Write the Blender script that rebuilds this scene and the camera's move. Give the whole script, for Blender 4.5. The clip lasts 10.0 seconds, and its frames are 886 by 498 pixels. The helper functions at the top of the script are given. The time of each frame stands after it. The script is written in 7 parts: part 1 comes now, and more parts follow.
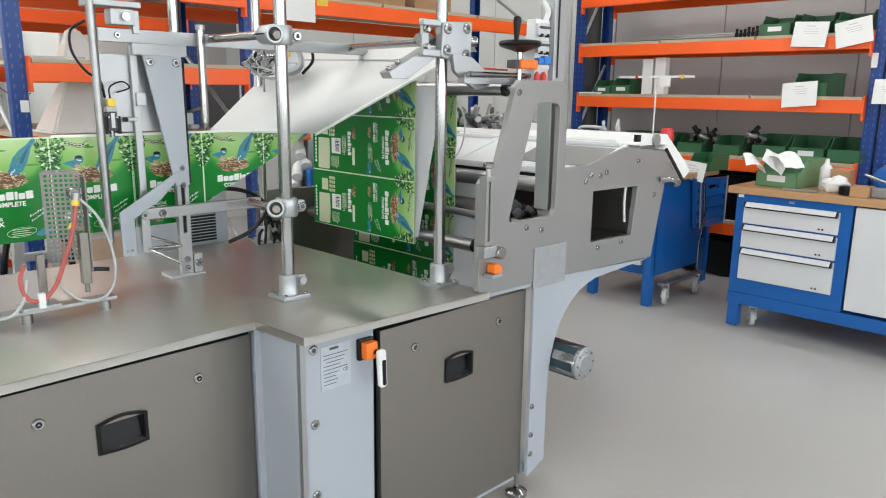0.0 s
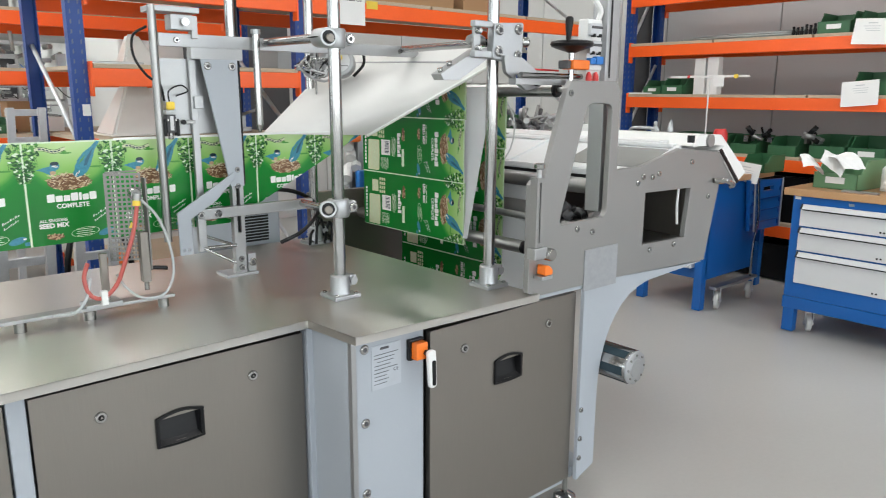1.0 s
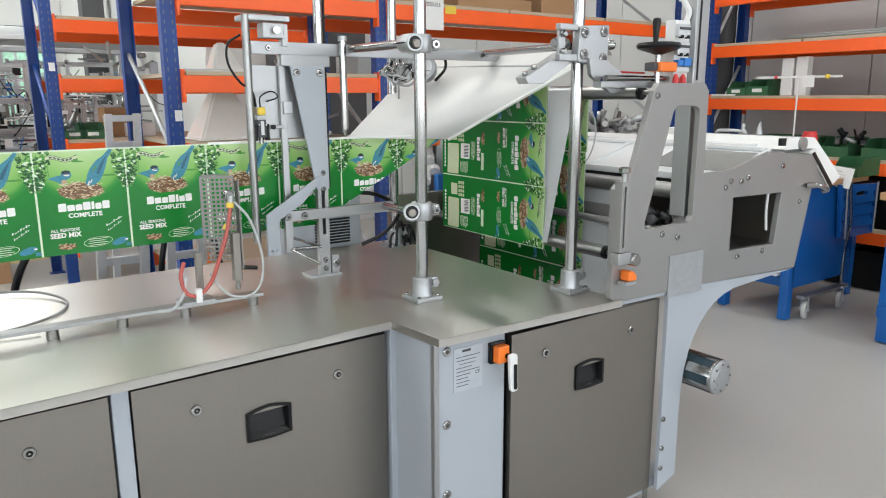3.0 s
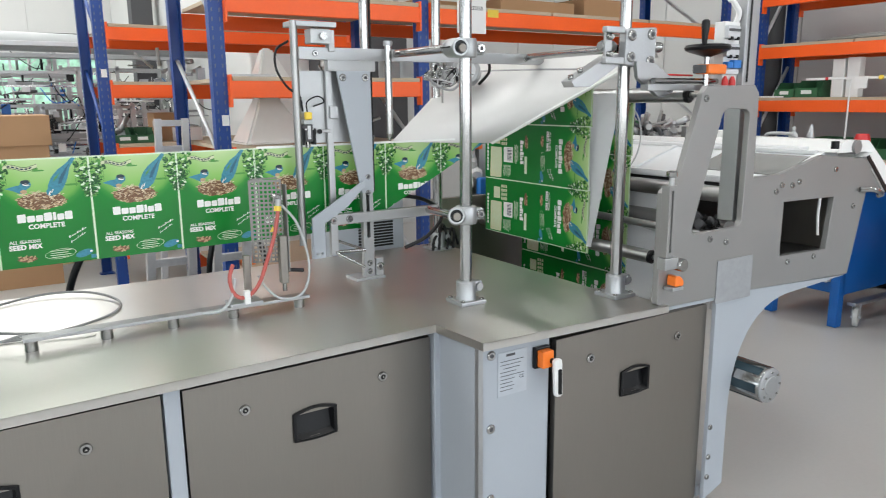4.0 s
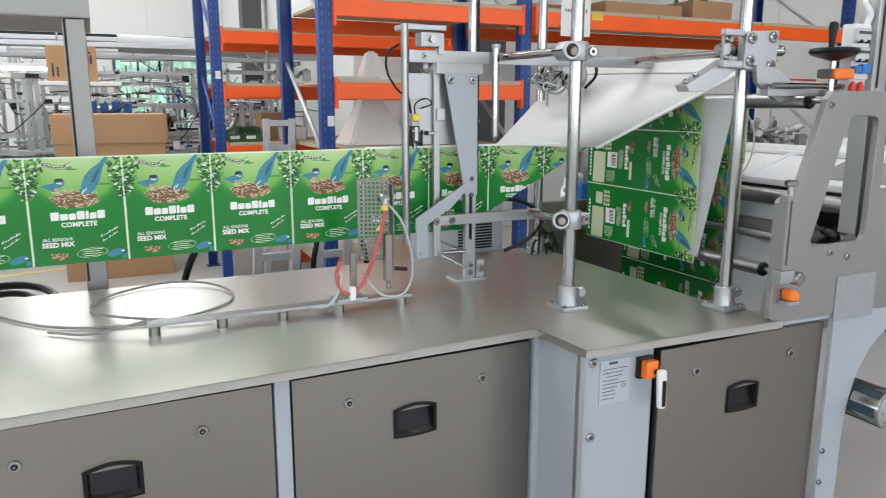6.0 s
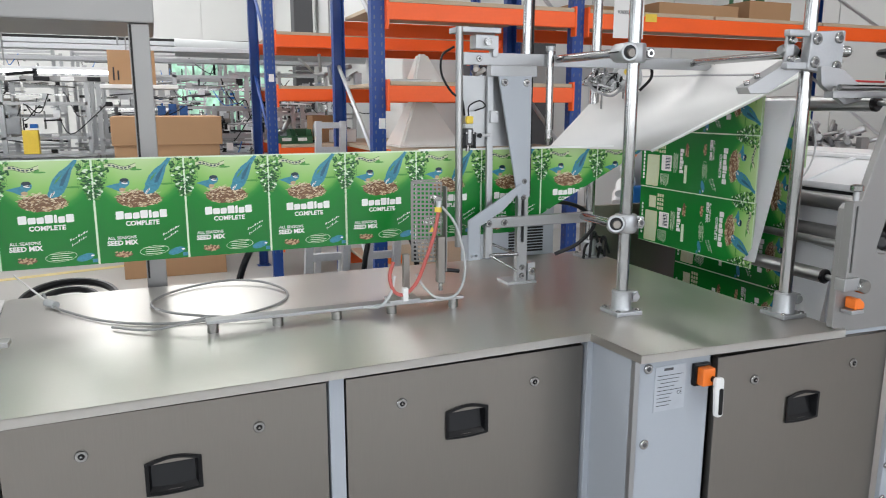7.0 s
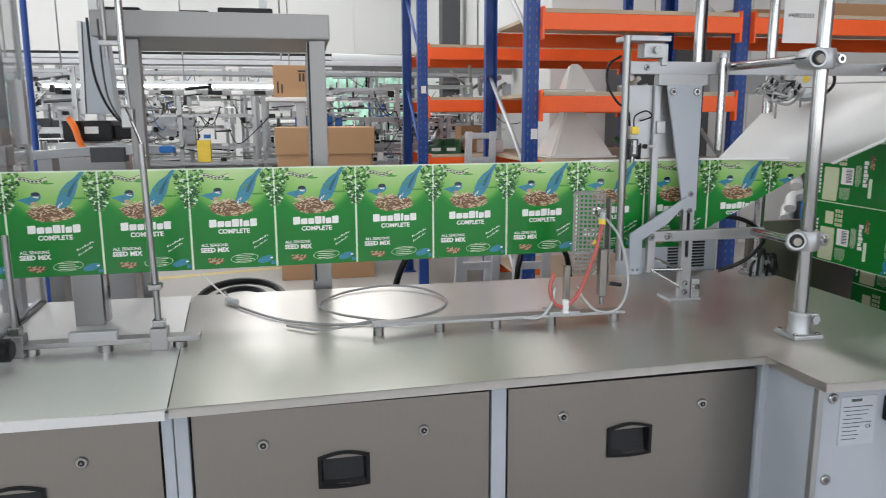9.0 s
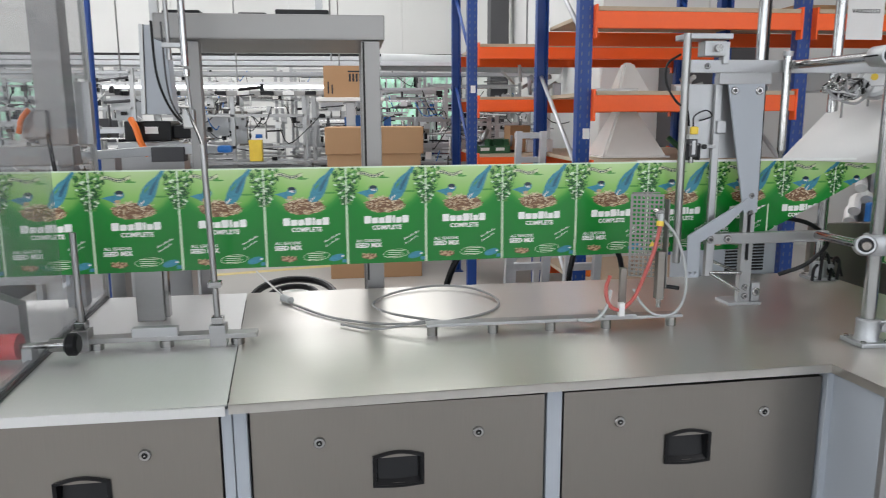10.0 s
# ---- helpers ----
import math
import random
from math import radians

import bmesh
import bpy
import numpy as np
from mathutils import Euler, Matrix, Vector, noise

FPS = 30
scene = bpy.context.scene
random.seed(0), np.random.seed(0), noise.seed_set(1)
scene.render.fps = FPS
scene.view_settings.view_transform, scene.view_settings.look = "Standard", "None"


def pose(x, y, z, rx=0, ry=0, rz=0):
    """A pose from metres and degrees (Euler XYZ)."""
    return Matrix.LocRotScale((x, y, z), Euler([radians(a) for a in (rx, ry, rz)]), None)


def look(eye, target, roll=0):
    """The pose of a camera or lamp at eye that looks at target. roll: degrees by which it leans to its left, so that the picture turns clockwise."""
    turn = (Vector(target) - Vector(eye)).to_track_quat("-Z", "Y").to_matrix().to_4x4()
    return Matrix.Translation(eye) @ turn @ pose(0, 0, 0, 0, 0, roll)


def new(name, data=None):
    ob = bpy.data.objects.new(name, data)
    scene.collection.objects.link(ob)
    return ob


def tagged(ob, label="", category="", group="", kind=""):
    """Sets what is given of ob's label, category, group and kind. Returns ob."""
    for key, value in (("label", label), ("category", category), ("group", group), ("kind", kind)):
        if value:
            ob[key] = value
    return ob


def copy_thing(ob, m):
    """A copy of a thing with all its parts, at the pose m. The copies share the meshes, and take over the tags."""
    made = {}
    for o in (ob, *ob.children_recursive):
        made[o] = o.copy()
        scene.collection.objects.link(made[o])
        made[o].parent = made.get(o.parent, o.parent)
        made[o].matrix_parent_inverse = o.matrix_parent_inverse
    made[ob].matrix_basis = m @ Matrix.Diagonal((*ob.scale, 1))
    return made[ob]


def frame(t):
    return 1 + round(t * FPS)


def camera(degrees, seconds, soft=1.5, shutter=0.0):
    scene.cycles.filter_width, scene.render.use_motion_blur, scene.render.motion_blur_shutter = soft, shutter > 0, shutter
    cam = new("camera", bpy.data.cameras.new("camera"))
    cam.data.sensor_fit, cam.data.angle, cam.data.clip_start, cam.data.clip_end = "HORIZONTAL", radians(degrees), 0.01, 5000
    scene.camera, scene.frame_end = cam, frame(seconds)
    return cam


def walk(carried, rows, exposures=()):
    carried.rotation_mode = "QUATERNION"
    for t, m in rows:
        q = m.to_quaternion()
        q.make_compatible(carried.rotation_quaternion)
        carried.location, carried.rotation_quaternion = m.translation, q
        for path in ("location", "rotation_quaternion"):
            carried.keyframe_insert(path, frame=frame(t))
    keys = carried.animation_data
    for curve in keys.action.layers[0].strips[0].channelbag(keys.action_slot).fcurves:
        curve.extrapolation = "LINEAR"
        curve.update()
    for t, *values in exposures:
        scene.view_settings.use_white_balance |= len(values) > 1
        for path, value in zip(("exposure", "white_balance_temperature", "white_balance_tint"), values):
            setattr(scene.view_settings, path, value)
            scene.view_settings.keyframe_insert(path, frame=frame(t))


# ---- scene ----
cam = camera(62.8, 10.0, soft=1.0, shutter=0.5)
PATH = [
    (0, (-0.592, 0.578, 1.5), (0.784, 1.966, 1.076), 0.7),
    (0.5, (-0.597, 0.579, 1.499), (0.738, 2.007, 1.075), 0.3),
    (1, (-0.605, 0.587, 1.498), (0.681, 2.06, 1.078), 0.3),
    (1.5, (-0.612, 0.592, 1.499), (0.632, 2.101, 1.076), 0.1),
    (2, (-0.621, 0.594, 1.499), (0.573, 2.141, 1.073), -0.0),
    (2.5, (-0.63, 0.599, 1.499), (0.535, 2.169, 1.08), 0.0),
    (4, (-0.654, 0.61, 1.502), (0.395, 2.265, 1.1), -0.5),
    (4.5, (-0.663, 0.616, 1.501), (0.331, 2.304, 1.099), -0.3),
    (5, (-0.672, 0.619, 1.501), (0.272, 2.336, 1.097), -0.2),
    (5.5, (-0.684, 0.623, 1.502), (0.211, 2.366, 1.104), 0.0),
    (7, (-0.719, 0.633, 1.5), (0.006, 2.457, 1.114), 0.1),
    (7.5, (-0.735, 0.637, 1.5), (-0.06, 2.481, 1.12), 0.1),
    (8, (-0.755, 0.64, 1.5), (-0.189, 2.522, 1.129), -0.2),
    (8.5, (-0.783, 0.648, 1.502), (-0.321, 2.56, 1.138), 0.0),
    (9, (-0.795, 0.653, 1.502), (-0.424, 2.585, 1.143), -0.2),
    (9.5, (-0.805, 0.658, 1.502), (-0.489, 2.599, 1.14), -0.2),
    (10, (-0.822, 0.664, 1.504), (-0.572, 2.616, 1.144), -0.3),
]
walk(cam, [(t, look(eye, target, roll)) for t, eye, target, roll in PATH], [(0, 0.07, 6330, 8), (4.0, -0.02, 6250, 9), (5.5, -0.08, 6200, 10), (8.0, -0.20, 6220, 12), (9.5, -0.34, 6220, 12), (10, -0.34, 6220, 12)])

# ---- world, lights, exposure ----
world = bpy.data.worlds.new("sky")
scene.world = world
world.use_nodes = True
wn = world.node_tree
sky = wn.nodes.new("ShaderNodeTexSky")
sky.sky_type, sky.sun_disc = "NISHITA", False
sky.sun_elevation, sky.sun_rotation = radians(40), radians(200)
wn.nodes["Background"].inputs[1].default_value = 0.12
wn.links.new(sky.outputs[0], wn.nodes["Background"].inputs[0])
scene.view_settings.exposure = 0.0


def area_lamp(name, at, target, sx, sy, watts, colour=(1, 1, 1)):
    d = bpy.data.lights.new(name, "AREA")
    d.shape, d.size, d.size_y, d.energy, d.color = "RECTANGLE", sx, sy, watts, colour
    ob = new(name, d)
    ob.matrix_world = look(at, target)
    return ob


# ---- mesh helpers ----
def bm_box(x0, y0, z0, x1, y1, z1, bevel=0.0, bm=None):
    b = bmesh.new()
    bmesh.ops.create_cube(b, size=1)
    for v in b.verts:
        v.co = Vector(((x0 + x1) / 2 + v.co.x * (x1 - x0), (y0 + y1) / 2 + v.co.y * (y1 - y0), (z0 + z1) / 2 + v.co.z * (z1 - z0)))
    if bevel:
        bmesh.ops.bevel(b, geom=b.edges[:], offset=bevel, segments=2, affect="EDGES", profile=0.6)
    return merge(bm, b)


def merge(bm, b):
    if bm is None:
        return b
    tmp = bpy.data.meshes.new("tmp")
    b.to_mesh(tmp)
    b.free()
    bm.from_mesh(tmp)
    bpy.data.meshes.remove(tmp)
    return bm


def bm_cyl(a, b, r, r2=None, n=20, bm=None, cap=True):
    a, b = Vector(a), Vector(b)
    m = bmesh.new()
    bmesh.ops.create_cone(m, cap_ends=cap, segments=n, radius1=r, radius2=r if r2 is None else r2, depth=(b - a).length)
    q = (b - a).to_track_quat("Z", "Y").to_matrix().to_4x4()
    bmesh.ops.transform(m, matrix=Matrix.Translation((a + b) / 2) @ q, verts=m.verts)
    for f in m.faces:
        f.smooth = len(f.verts) == 4
    return merge(bm, m)


def bm_turn(a, b, rings, n=24, bm=None):
    """A turned body along a to b: rings of (fraction along, radius)."""
    a, b = Vector(a), Vector(b)
    q = (b - a).to_track_quat("Z", "Y").to_matrix()
    m = bmesh.new()
    loops = []
    for f, r in rings:
        c = a.lerp(b, f)
        loops.append([m.verts.new(c + q @ Vector((r * math.cos(2 * math.pi * i / n), r * math.sin(2 * math.pi * i / n), 0))) for i in range(n)])
    for l0, l1 in zip(loops, loops[1:]):
        for i in range(n):
            m.faces.new((l0[i], l0[(i + 1) % n], l1[(i + 1) % n], l1[i])).smooth = True
    m.faces.new(loops[0][::-1])
    m.faces.new(loops[-1])
    return merge(bm, m)


def bm_tube(points, r, n=10, bm=None, smooth=6):
    """A hose along a smoothed line through the points."""
    pts = [Vector(p) for p in points]
    if smooth > 1 and len(pts) > 2:
        e = [2 * pts[0] - pts[1], *pts, 2 * pts[-1] - pts[-2]]
        fine = []
        for i in range(1, len(e) - 2):
            p0, p1, p2, p3 = e[i - 1:i + 3]
            for k in range(smooth):
                t = k / smooth
                fine.append(0.5 * ((2 * p1) + (p2 - p0) * t + (2 * p0 - 5 * p1 + 4 * p2 - p3) * t * t + (3 * p1 - p0 - 3 * p2 + p3) * t ** 3))
        pts = fine + [pts[-1]]
    m = bmesh.new()
    loops, up = [], Vector((0.3, 0.5, 0.8))
    for i, p in enumerate(pts):
        d = (pts[min(i + 1, len(pts) - 1)] - pts[max(i - 1, 0)]).normalized()
        s = d.cross(up)
        if s.length < 1e-4:
            s = d.orthogonal()
        s.normalize()
        up = s.cross(d)
        loops.append([m.verts.new(p + r * (math.cos(2 * math.pi * k / n) * s + math.sin(2 * math.pi * k / n) * up)) for k in range(n)])
    for l0, l1 in zip(loops, loops[1:]):
        for i in range(n):
            m.faces.new((l0[i], l0[(i + 1) % n], l1[(i + 1) % n], l1[i])).smooth = True
    m.faces.new(loops[0][::-1])
    m.faces.new(loops[-1])
    bmesh.ops.recalc_face_normals(m, faces=m.faces)
    return merge(bm, m)


def bm_plate(outline, thick, holes=(), axis="y", at=0.0, bevel=0.0, bm=None):
    """A flat plate cut to an outline of (u, v), with holes, thick along axis from at. axis y: u, v are x, z; z: x, y; x: y, z."""
    m = bmesh.new()
    edges = []
    for ring in (outline, *holes):
        vs = [m.verts.new((u, v, 0)) for u, v in ring]
        edges += [m.edges.new((vs[i], vs[(i + 1) % len(vs)])) for i in range(len(vs))]
    bmesh.ops.triangle_fill(m, use_beauty=True, use_dissolve=False, edges=edges)
    faces = m.faces[:]
    out = bmesh.ops.extrude_face_region(m, geom=faces)
    bmesh.ops.translate(m, vec=(0, 0, thick), verts=[g for g in out["geom"] if isinstance(g, bmesh.types.BMVert)])
    for v in m.verts:
        u, w, d = v.co
        v.co = Vector((u, at + d, w)) if axis == "y" else Vector((u, w, at + d)) if axis == "z" else Vector((at + d, u, w))
    bmesh.ops.recalc_face_normals(m, faces=m.faces)
    if bevel:
        bmesh.ops.dissolve_limit(m, angle_limit=0.01, verts=m.verts, edges=m.edges)
        sharp = [e for e in m.edges if len(e.link_faces) == 2 and e.calc_face_angle(0) > 1.0]
        bmesh.ops.bevel(m, geom=sharp, offset=bevel, segments=1, affect="EDGES")
    return merge(bm, m)


def round_ring(points, r, n=5):
    """A closed ring of (u, v) with its corners rounded."""
    out = []
    k = len(points)
    for i in range(k):
        p, a, b = Vector(points[i]), Vector(points[i - 1]), Vector(points[(i + 1) % k])
        d = min(r, (a - p).length * 0.45, (b - p).length * 0.45)
        s, e = p + (a - p).normalized() * d, p + (b - p).normalized() * d
        for j in range(n + 1):
            t = j / n
            q = s * (1 - t) ** 2 + p * 2 * t * (1 - t) + e * t * t
            out.append((q.x, q.y))
    return out


def disc(u, v, r, n=16):
    return [(u + r * math.cos(2 * math.pi * i / n), v + r * math.sin(2 * math.pi * i / n)) for i in range(n)]


def rect(u0, v0, u1, v1):
    return [(u0, v0), (u1, v0), (u1, v1), (u0, v1)]


def crisp(bm):
    """Keep edges between faces that meet at a clear angle sharp."""
    bm.normal_update()
    for e in bm.edges:
        if len(e.link_faces) == 2 and e.calc_face_angle(0) > 0.6:
            e.smooth = False
    return bm


def part(name, bm, material, parent=None, label=""):
    crisp(bm)
    me = bpy.data.meshes.new(name)
    bm.to_mesh(me)
    bm.free()
    for m in material if isinstance(material, (list, tuple)) else [material]:
        me.materials.append(m)
    ob = new(name, me)
    if parent:
        ob.parent = parent
    if label:
        ob["label"] = label
    return ob


def thing(name, label, category, group="", kind="", at=(0, 0, 0, 0)):
    ob = new(name)
    ob.matrix_basis = pose(at[0], at[1], at[2], 0, 0, at[3] if len(at) > 3 else 0)
    ob.empty_display_size = 0.1
    return tagged(ob, label, category, group, kind)


def solo(name, bm, material, label, category, group="", kind=""):
    return tagged(part(name, bm, material), label, category, group, kind)


def share(name, me, parent, m=None):
    ob = new(name, me)
    ob.parent = parent
    if m is not None:
        ob.matrix_basis = m
    return ob


# ---- materials ----
def mat(name, colour, rough=0.5, metal=0.0, grain=0.0, scale=40.0, bump=0.0, bscale=None, stretch=(1, 1, 1), stain=0.0, sscale=3.0, rvar=0.0, spec=0.5, rnd=0.0):
    m = bpy.data.materials.new(name)
    m.use_nodes = True
    nt = m.node_tree
    p = nt.nodes["Principled BSDF"]
    p.inputs["Roughness"].default_value = rough
    p.inputs["Metallic"].default_value = metal
    p.inputs["Specular IOR Level"].default_value = spec
    L = nt.links.new
    tc = nt.nodes.new("ShaderNodeTexCoord")
    mp = nt.nodes.new("ShaderNodeMapping")
    mp.inputs["Scale"].default_value = stretch
    L(tc.outputs["Object"], mp.inputs["Vector"])
    n1 = nt.nodes.new("ShaderNodeTexNoise")
    n1.inputs["Scale"].default_value, n1.inputs["Detail"].default_value = scale, 5
    L(mp.outputs[0], n1.inputs["Vector"])
    n2 = nt.nodes.new("ShaderNodeTexNoise")
    n2.inputs["Scale"].default_value, n2.inputs["Detail"].default_value = sscale, 4
    L(tc.outputs["Object"], n2.inputs["Vector"])
    f = nt.nodes.new("ShaderNodeMath")
    f.operation = "MULTIPLY_ADD"
    f.inputs[1].default_value, f.inputs[2].default_value = 2 * grain, 1 - grain
    L(n1.outputs[0], f.inputs[0])
    g = nt.nodes.new("ShaderNodeMath")
    g.operation = "MULTIPLY_ADD"
    g.inputs[1].default_value, g.inputs[2].default_value = 2 * stain, 1 - stain
    L(n2.outputs[0], g.inputs[0])
    h = nt.nodes.new("ShaderNodeMath")
    h.operation = "MULTIPLY"
    L(f.outputs[0], h.inputs[0])
    L(g.outputs[0], h.inputs[1])
    last = h.outputs[0]
    if rnd:
        oi = nt.nodes.new("ShaderNodeObjectInfo")
        k = nt.nodes.new("ShaderNodeMath")
        k.operation = "MULTIPLY_ADD"
        k.inputs[1].default_value, k.inputs[2].default_value = 2 * rnd, 1 - rnd
        L(oi.outputs["Random"], k.inputs[0])
        h2 = nt.nodes.new("ShaderNodeMath")
        h2.operation = "MULTIPLY"
        L(last, h2.inputs[0])
        L(k.outputs[0], h2.inputs[1])
        last = h2.outputs[0]
    mix = nt.nodes.new("ShaderNodeVectorMath")
    mix.operation = "SCALE"
    mix.inputs[0].default_value = colour
    L(last, mix.inputs["Scale"])
    L(mix.outputs[0], p.inputs["Base Color"])
    if rvar:
        r = nt.nodes.new("ShaderNodeMath")
        r.operation = "MULTIPLY_ADD"
        r.inputs[1].default_value, r.inputs[2].default_value = 2 * rvar, rough - rvar
        L(n2.outputs[0], r.inputs[0])
        L(r.outputs[0], p.inputs["Roughness"])
    if bump:
        b = nt.nodes.new("ShaderNodeBump")
        b.inputs["Strength"].default_value, b.inputs["Distance"].default_value = bump, 0.001
        if bscale:
            n3 = nt.nodes.new("ShaderNodeTexNoise")
            n3.inputs["Scale"].default_value, n3.inputs["Detail"].default_value = bscale, 4
            L(mp.outputs[0], n3.inputs["Vector"])
            L(n3.outputs[0], b.inputs["Height"])
        else:
            L(n1.outputs[0], b.inputs["Height"])
        L(b.outputs[0], p.inputs["Normal"])
    return m


def glow(name, colour, strength):
    m = mat(name, colour)
    p = m.node_tree.nodes["Principled BSDF"]
    p.inputs["Emission Color"].default_value = (*colour, 1)
    p.inputs["Emission Strength"].default_value = strength
    return m


def clear(name, colour, rough=0.02, alpha=0.2):
    """Clear plastic sheet: a mix of see-through and gloss."""
    m = bpy.data.materials.new(name)
    m.use_nodes = True
    p = m.node_tree.nodes["Principled BSDF"]
    p.inputs["Base Color"].default_value = (*colour, 1)
    p.inputs["Roughness"].default_value = rough
    p.inputs["Alpha"].default_value = alpha
    return m


M_STEEL = mat("brushed_steel_table", (0.575, 0.56, 0.527), 0.305, 1.0, 0.05, 60, 0.0, None, (0.25, 12, 1), 0.04, 2.0, 0.02)


def brushed(m, amount, along):
    """Brushed metal: the gloss spreads across the brushing."""
    p = m.node_tree.nodes["Principled BSDF"]
    p.inputs["Anisotropic"].default_value = amount
    v = m.node_tree.nodes.new("ShaderNodeCombineXYZ")
    for i, c in enumerate(along):
        v.inputs[i].default_value = c
    m.node_tree.links.new(v.outputs[0], p.inputs["Tangent"])
    return m


brushed(M_STEEL, 0.92, (0, 1, 0))
M_STEEL2 = brushed(mat("satin_steel_table", (0.70, 0.70, 0.695), 0.48, 1.0, 0.05, 60, 0.02, None, (12, 0.25, 1), 0.04, 2.0, 0.04), 0.2, (0, 1, 0))
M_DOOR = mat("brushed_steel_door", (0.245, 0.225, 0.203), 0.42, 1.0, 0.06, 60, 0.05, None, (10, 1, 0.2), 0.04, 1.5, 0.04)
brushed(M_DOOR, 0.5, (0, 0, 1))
M_CHROME = mat("polished_steel", (0.38, 0.38, 0.375), 0.15, 1.0, 0.02, 80, 0, None, (1, 1, 1), 0.05, 8, 0.05)
M_ROLL = mat("dull_steel_roller", (0.34, 0.34, 0.335), 0.34, 1.0, 0.04, 80, 0, None, (1, 1, 1), 0.06, 6, 0.05)
M_HOOD = mat("pale_hood_paint", (0.72, 0.73, 0.74), 0.34, 0, 0.02, 60, 0.03, 30, (1, 1, 1), 0.06, 3, 0.03)
M_SMOKE = mat("smoky_cover_pane", (0.30, 0.30, 0.29), 0.12, 0.3, 0.03, 40, 0, None, (1, 1, 1), 0.08, 3)
M_ALU = mat("cast_aluminium", (0.40, 0.41, 0.42), 0.38, 0.75, 0.06, 150, 0.15, None, (1, 1, 1), 0.06, 10)
M_ANOD = mat("milled_aluminium", (0.40, 0.405, 0.41), 0.38, 0.85, 0.04, 120, 0.05, None, (1, 1, 6), 0.05, 6)
M_GREY = mat("light_grey_paint", (0.37, 0.40, 0.44), 0.38, 0.0, 0.02, 200, 0.12, 400, (1, 1, 1), 0.03, 3)
M_PLATE = mat("grey_machined_plate", (0.285, 0.28, 0.275), 0.42, 0.55, 0.04, 150, 0.04, None, (1, 1, 4), 0.05, 4)
M_SHEET = mat("pale_grey_sheet", (0.42, 0.45, 0.49), 0.45, 0, 0.06, 40, 0, None, (1, 1, 1), 0.05, 20)
M_MESH = mat("dull_perforated_steel", (0.22, 0.215, 0.205), 0.45, 0.8, 0.1, 80)
M_BLACK = mat("black_plastic", (0.006, 0.006, 0.007), 0.32, 0, 0.1, 300, 0.1, spec=0.25)
M_GAP = mat("dark_gap", (0.012, 0.012, 0.012), 0.8)
M_FLOOR = mat("grey_epoxy_floor", (0.47, 0.46, 0.438), 0.36, 0, 0.04, 50, 0.04, 12, (1, 1, 1), 0.12, 0.7, 0.06)
M_WALL = mat("white_wall_paint", (0.64, 0.64, 0.625), 0.6, 0, 0.02, 60, 0.1, 120, (1, 1, 1), 0.04, 0.6)
M_CLAD = mat("grey_wall_cladding", (0.50, 0.49, 0.49), 0.5, 0, 0.03, 80, 0.08, None, (1, 1, 1), 0.05, 0.8)
M_ORANGE = mat("orange_beam_paint", (0.95, 0.125, 0.012), 0.38, 0, 0.04, 60, 0.06, None, (1, 1, 1), 0.08, 3)
M_BLUE = mat("blue_upright_paint", (0.006, 0.050, 0.25), 0.38, 0, 0.08, 60, 0.06, None, (1, 1, 1), 0.1, 3)
M_CHIP = mat("chipboard", (0.50, 0.40, 0.29), 0.75, 0, 0.22, 180, 0.2, None, (1, 1, 1), 0.08, 3)
M_BINP = mat("pale_green_plastic", (0.13, 0.27, 0.14), 0.42, 0, 0.05, 90, 0.05, None, (1, 1, 1), 0.1, 6)
M_CAB = mat("blue_cabinet_paint", (0.008, 0.105, 0.38), 0.35, 0, 0.03, 60, 0.05, 250, (1, 1, 1), 0.05, 3)
M_DRAW = mat("pale_grey_drawer", (0.62, 0.63, 0.64), 0.4, 0, 0.02, 60, 0.05, 250, (1, 1, 1), 0.03, 3)
M_BEECH = mat("beech_worktop", (0.46, 0.27, 0.13), 0.5, 0, 0.25, 30, 0.08, None, (1, 9, 9), 0.1, 4)
M_BOARD = mat("brown_cardboard", (0.42, 0.25, 0.13), 0.8, 0, 0.07, 90, 0.2, None, (1, 1, 14), 0.05, 5)
M_WHITE = mat("white_plastic", (0.75, 0.75, 0.74), 0.4, 0, 0.02, 60, 0, None, (1, 1, 1), 0.03, 5)
M_PAPER = mat("white_paper", (0.80, 0.80, 0.79), 0.8, 0, 0.02, 90, 0.1, 20, (1, 1, 1), 0.03, 8)
M_INK = mat("black_ink", (0.03, 0.03, 0.035), 0.7)
M_ORGP = mat("orange_plastic", (0.85, 0.19, 0.02), 0.35, 0, 0.04, 90)
M_BIN = mat("green_bin_plastic", (0.035, 0.13, 0.055), 0.42, 0, 0.05, 90, 0.05, None, (1, 1, 1), 0.1, 6)
M_RUBBER = mat("grey_rubber", (0.07, 0.07, 0.075), 0.7, 0, 0.08, 80)
M_TYRE = mat("pale_castor_wheel", (0.55, 0.55, 0.53), 0.5, 0, 0.05, 80)
M_RED = mat("red_hose", (0.42, 0.09, 0.075), 0.35, 0, 0.05, 80)
M_HOSE = mat("clear_grey_hose", (0.42, 0.44, 0.44), 0.3, 0, 0.05, 80)
M_CABLE = mat("grey_cable_sheath", (0.24, 0.245, 0.24), 0.4, 0, 0.05, 80)
M_YEL = mat("yellow_paint", (0.78, 0.56, 0.06), 0.5, 0, 0.08, 60, 0, None, (1, 1, 1), 0.1, 3)
M_LINE = mat("worn_yellow_marking", (0.72, 0.60, 0.26), 0.5, 0, 0.2, 30, 0, None, (1, 1, 1), 0.2, 4)
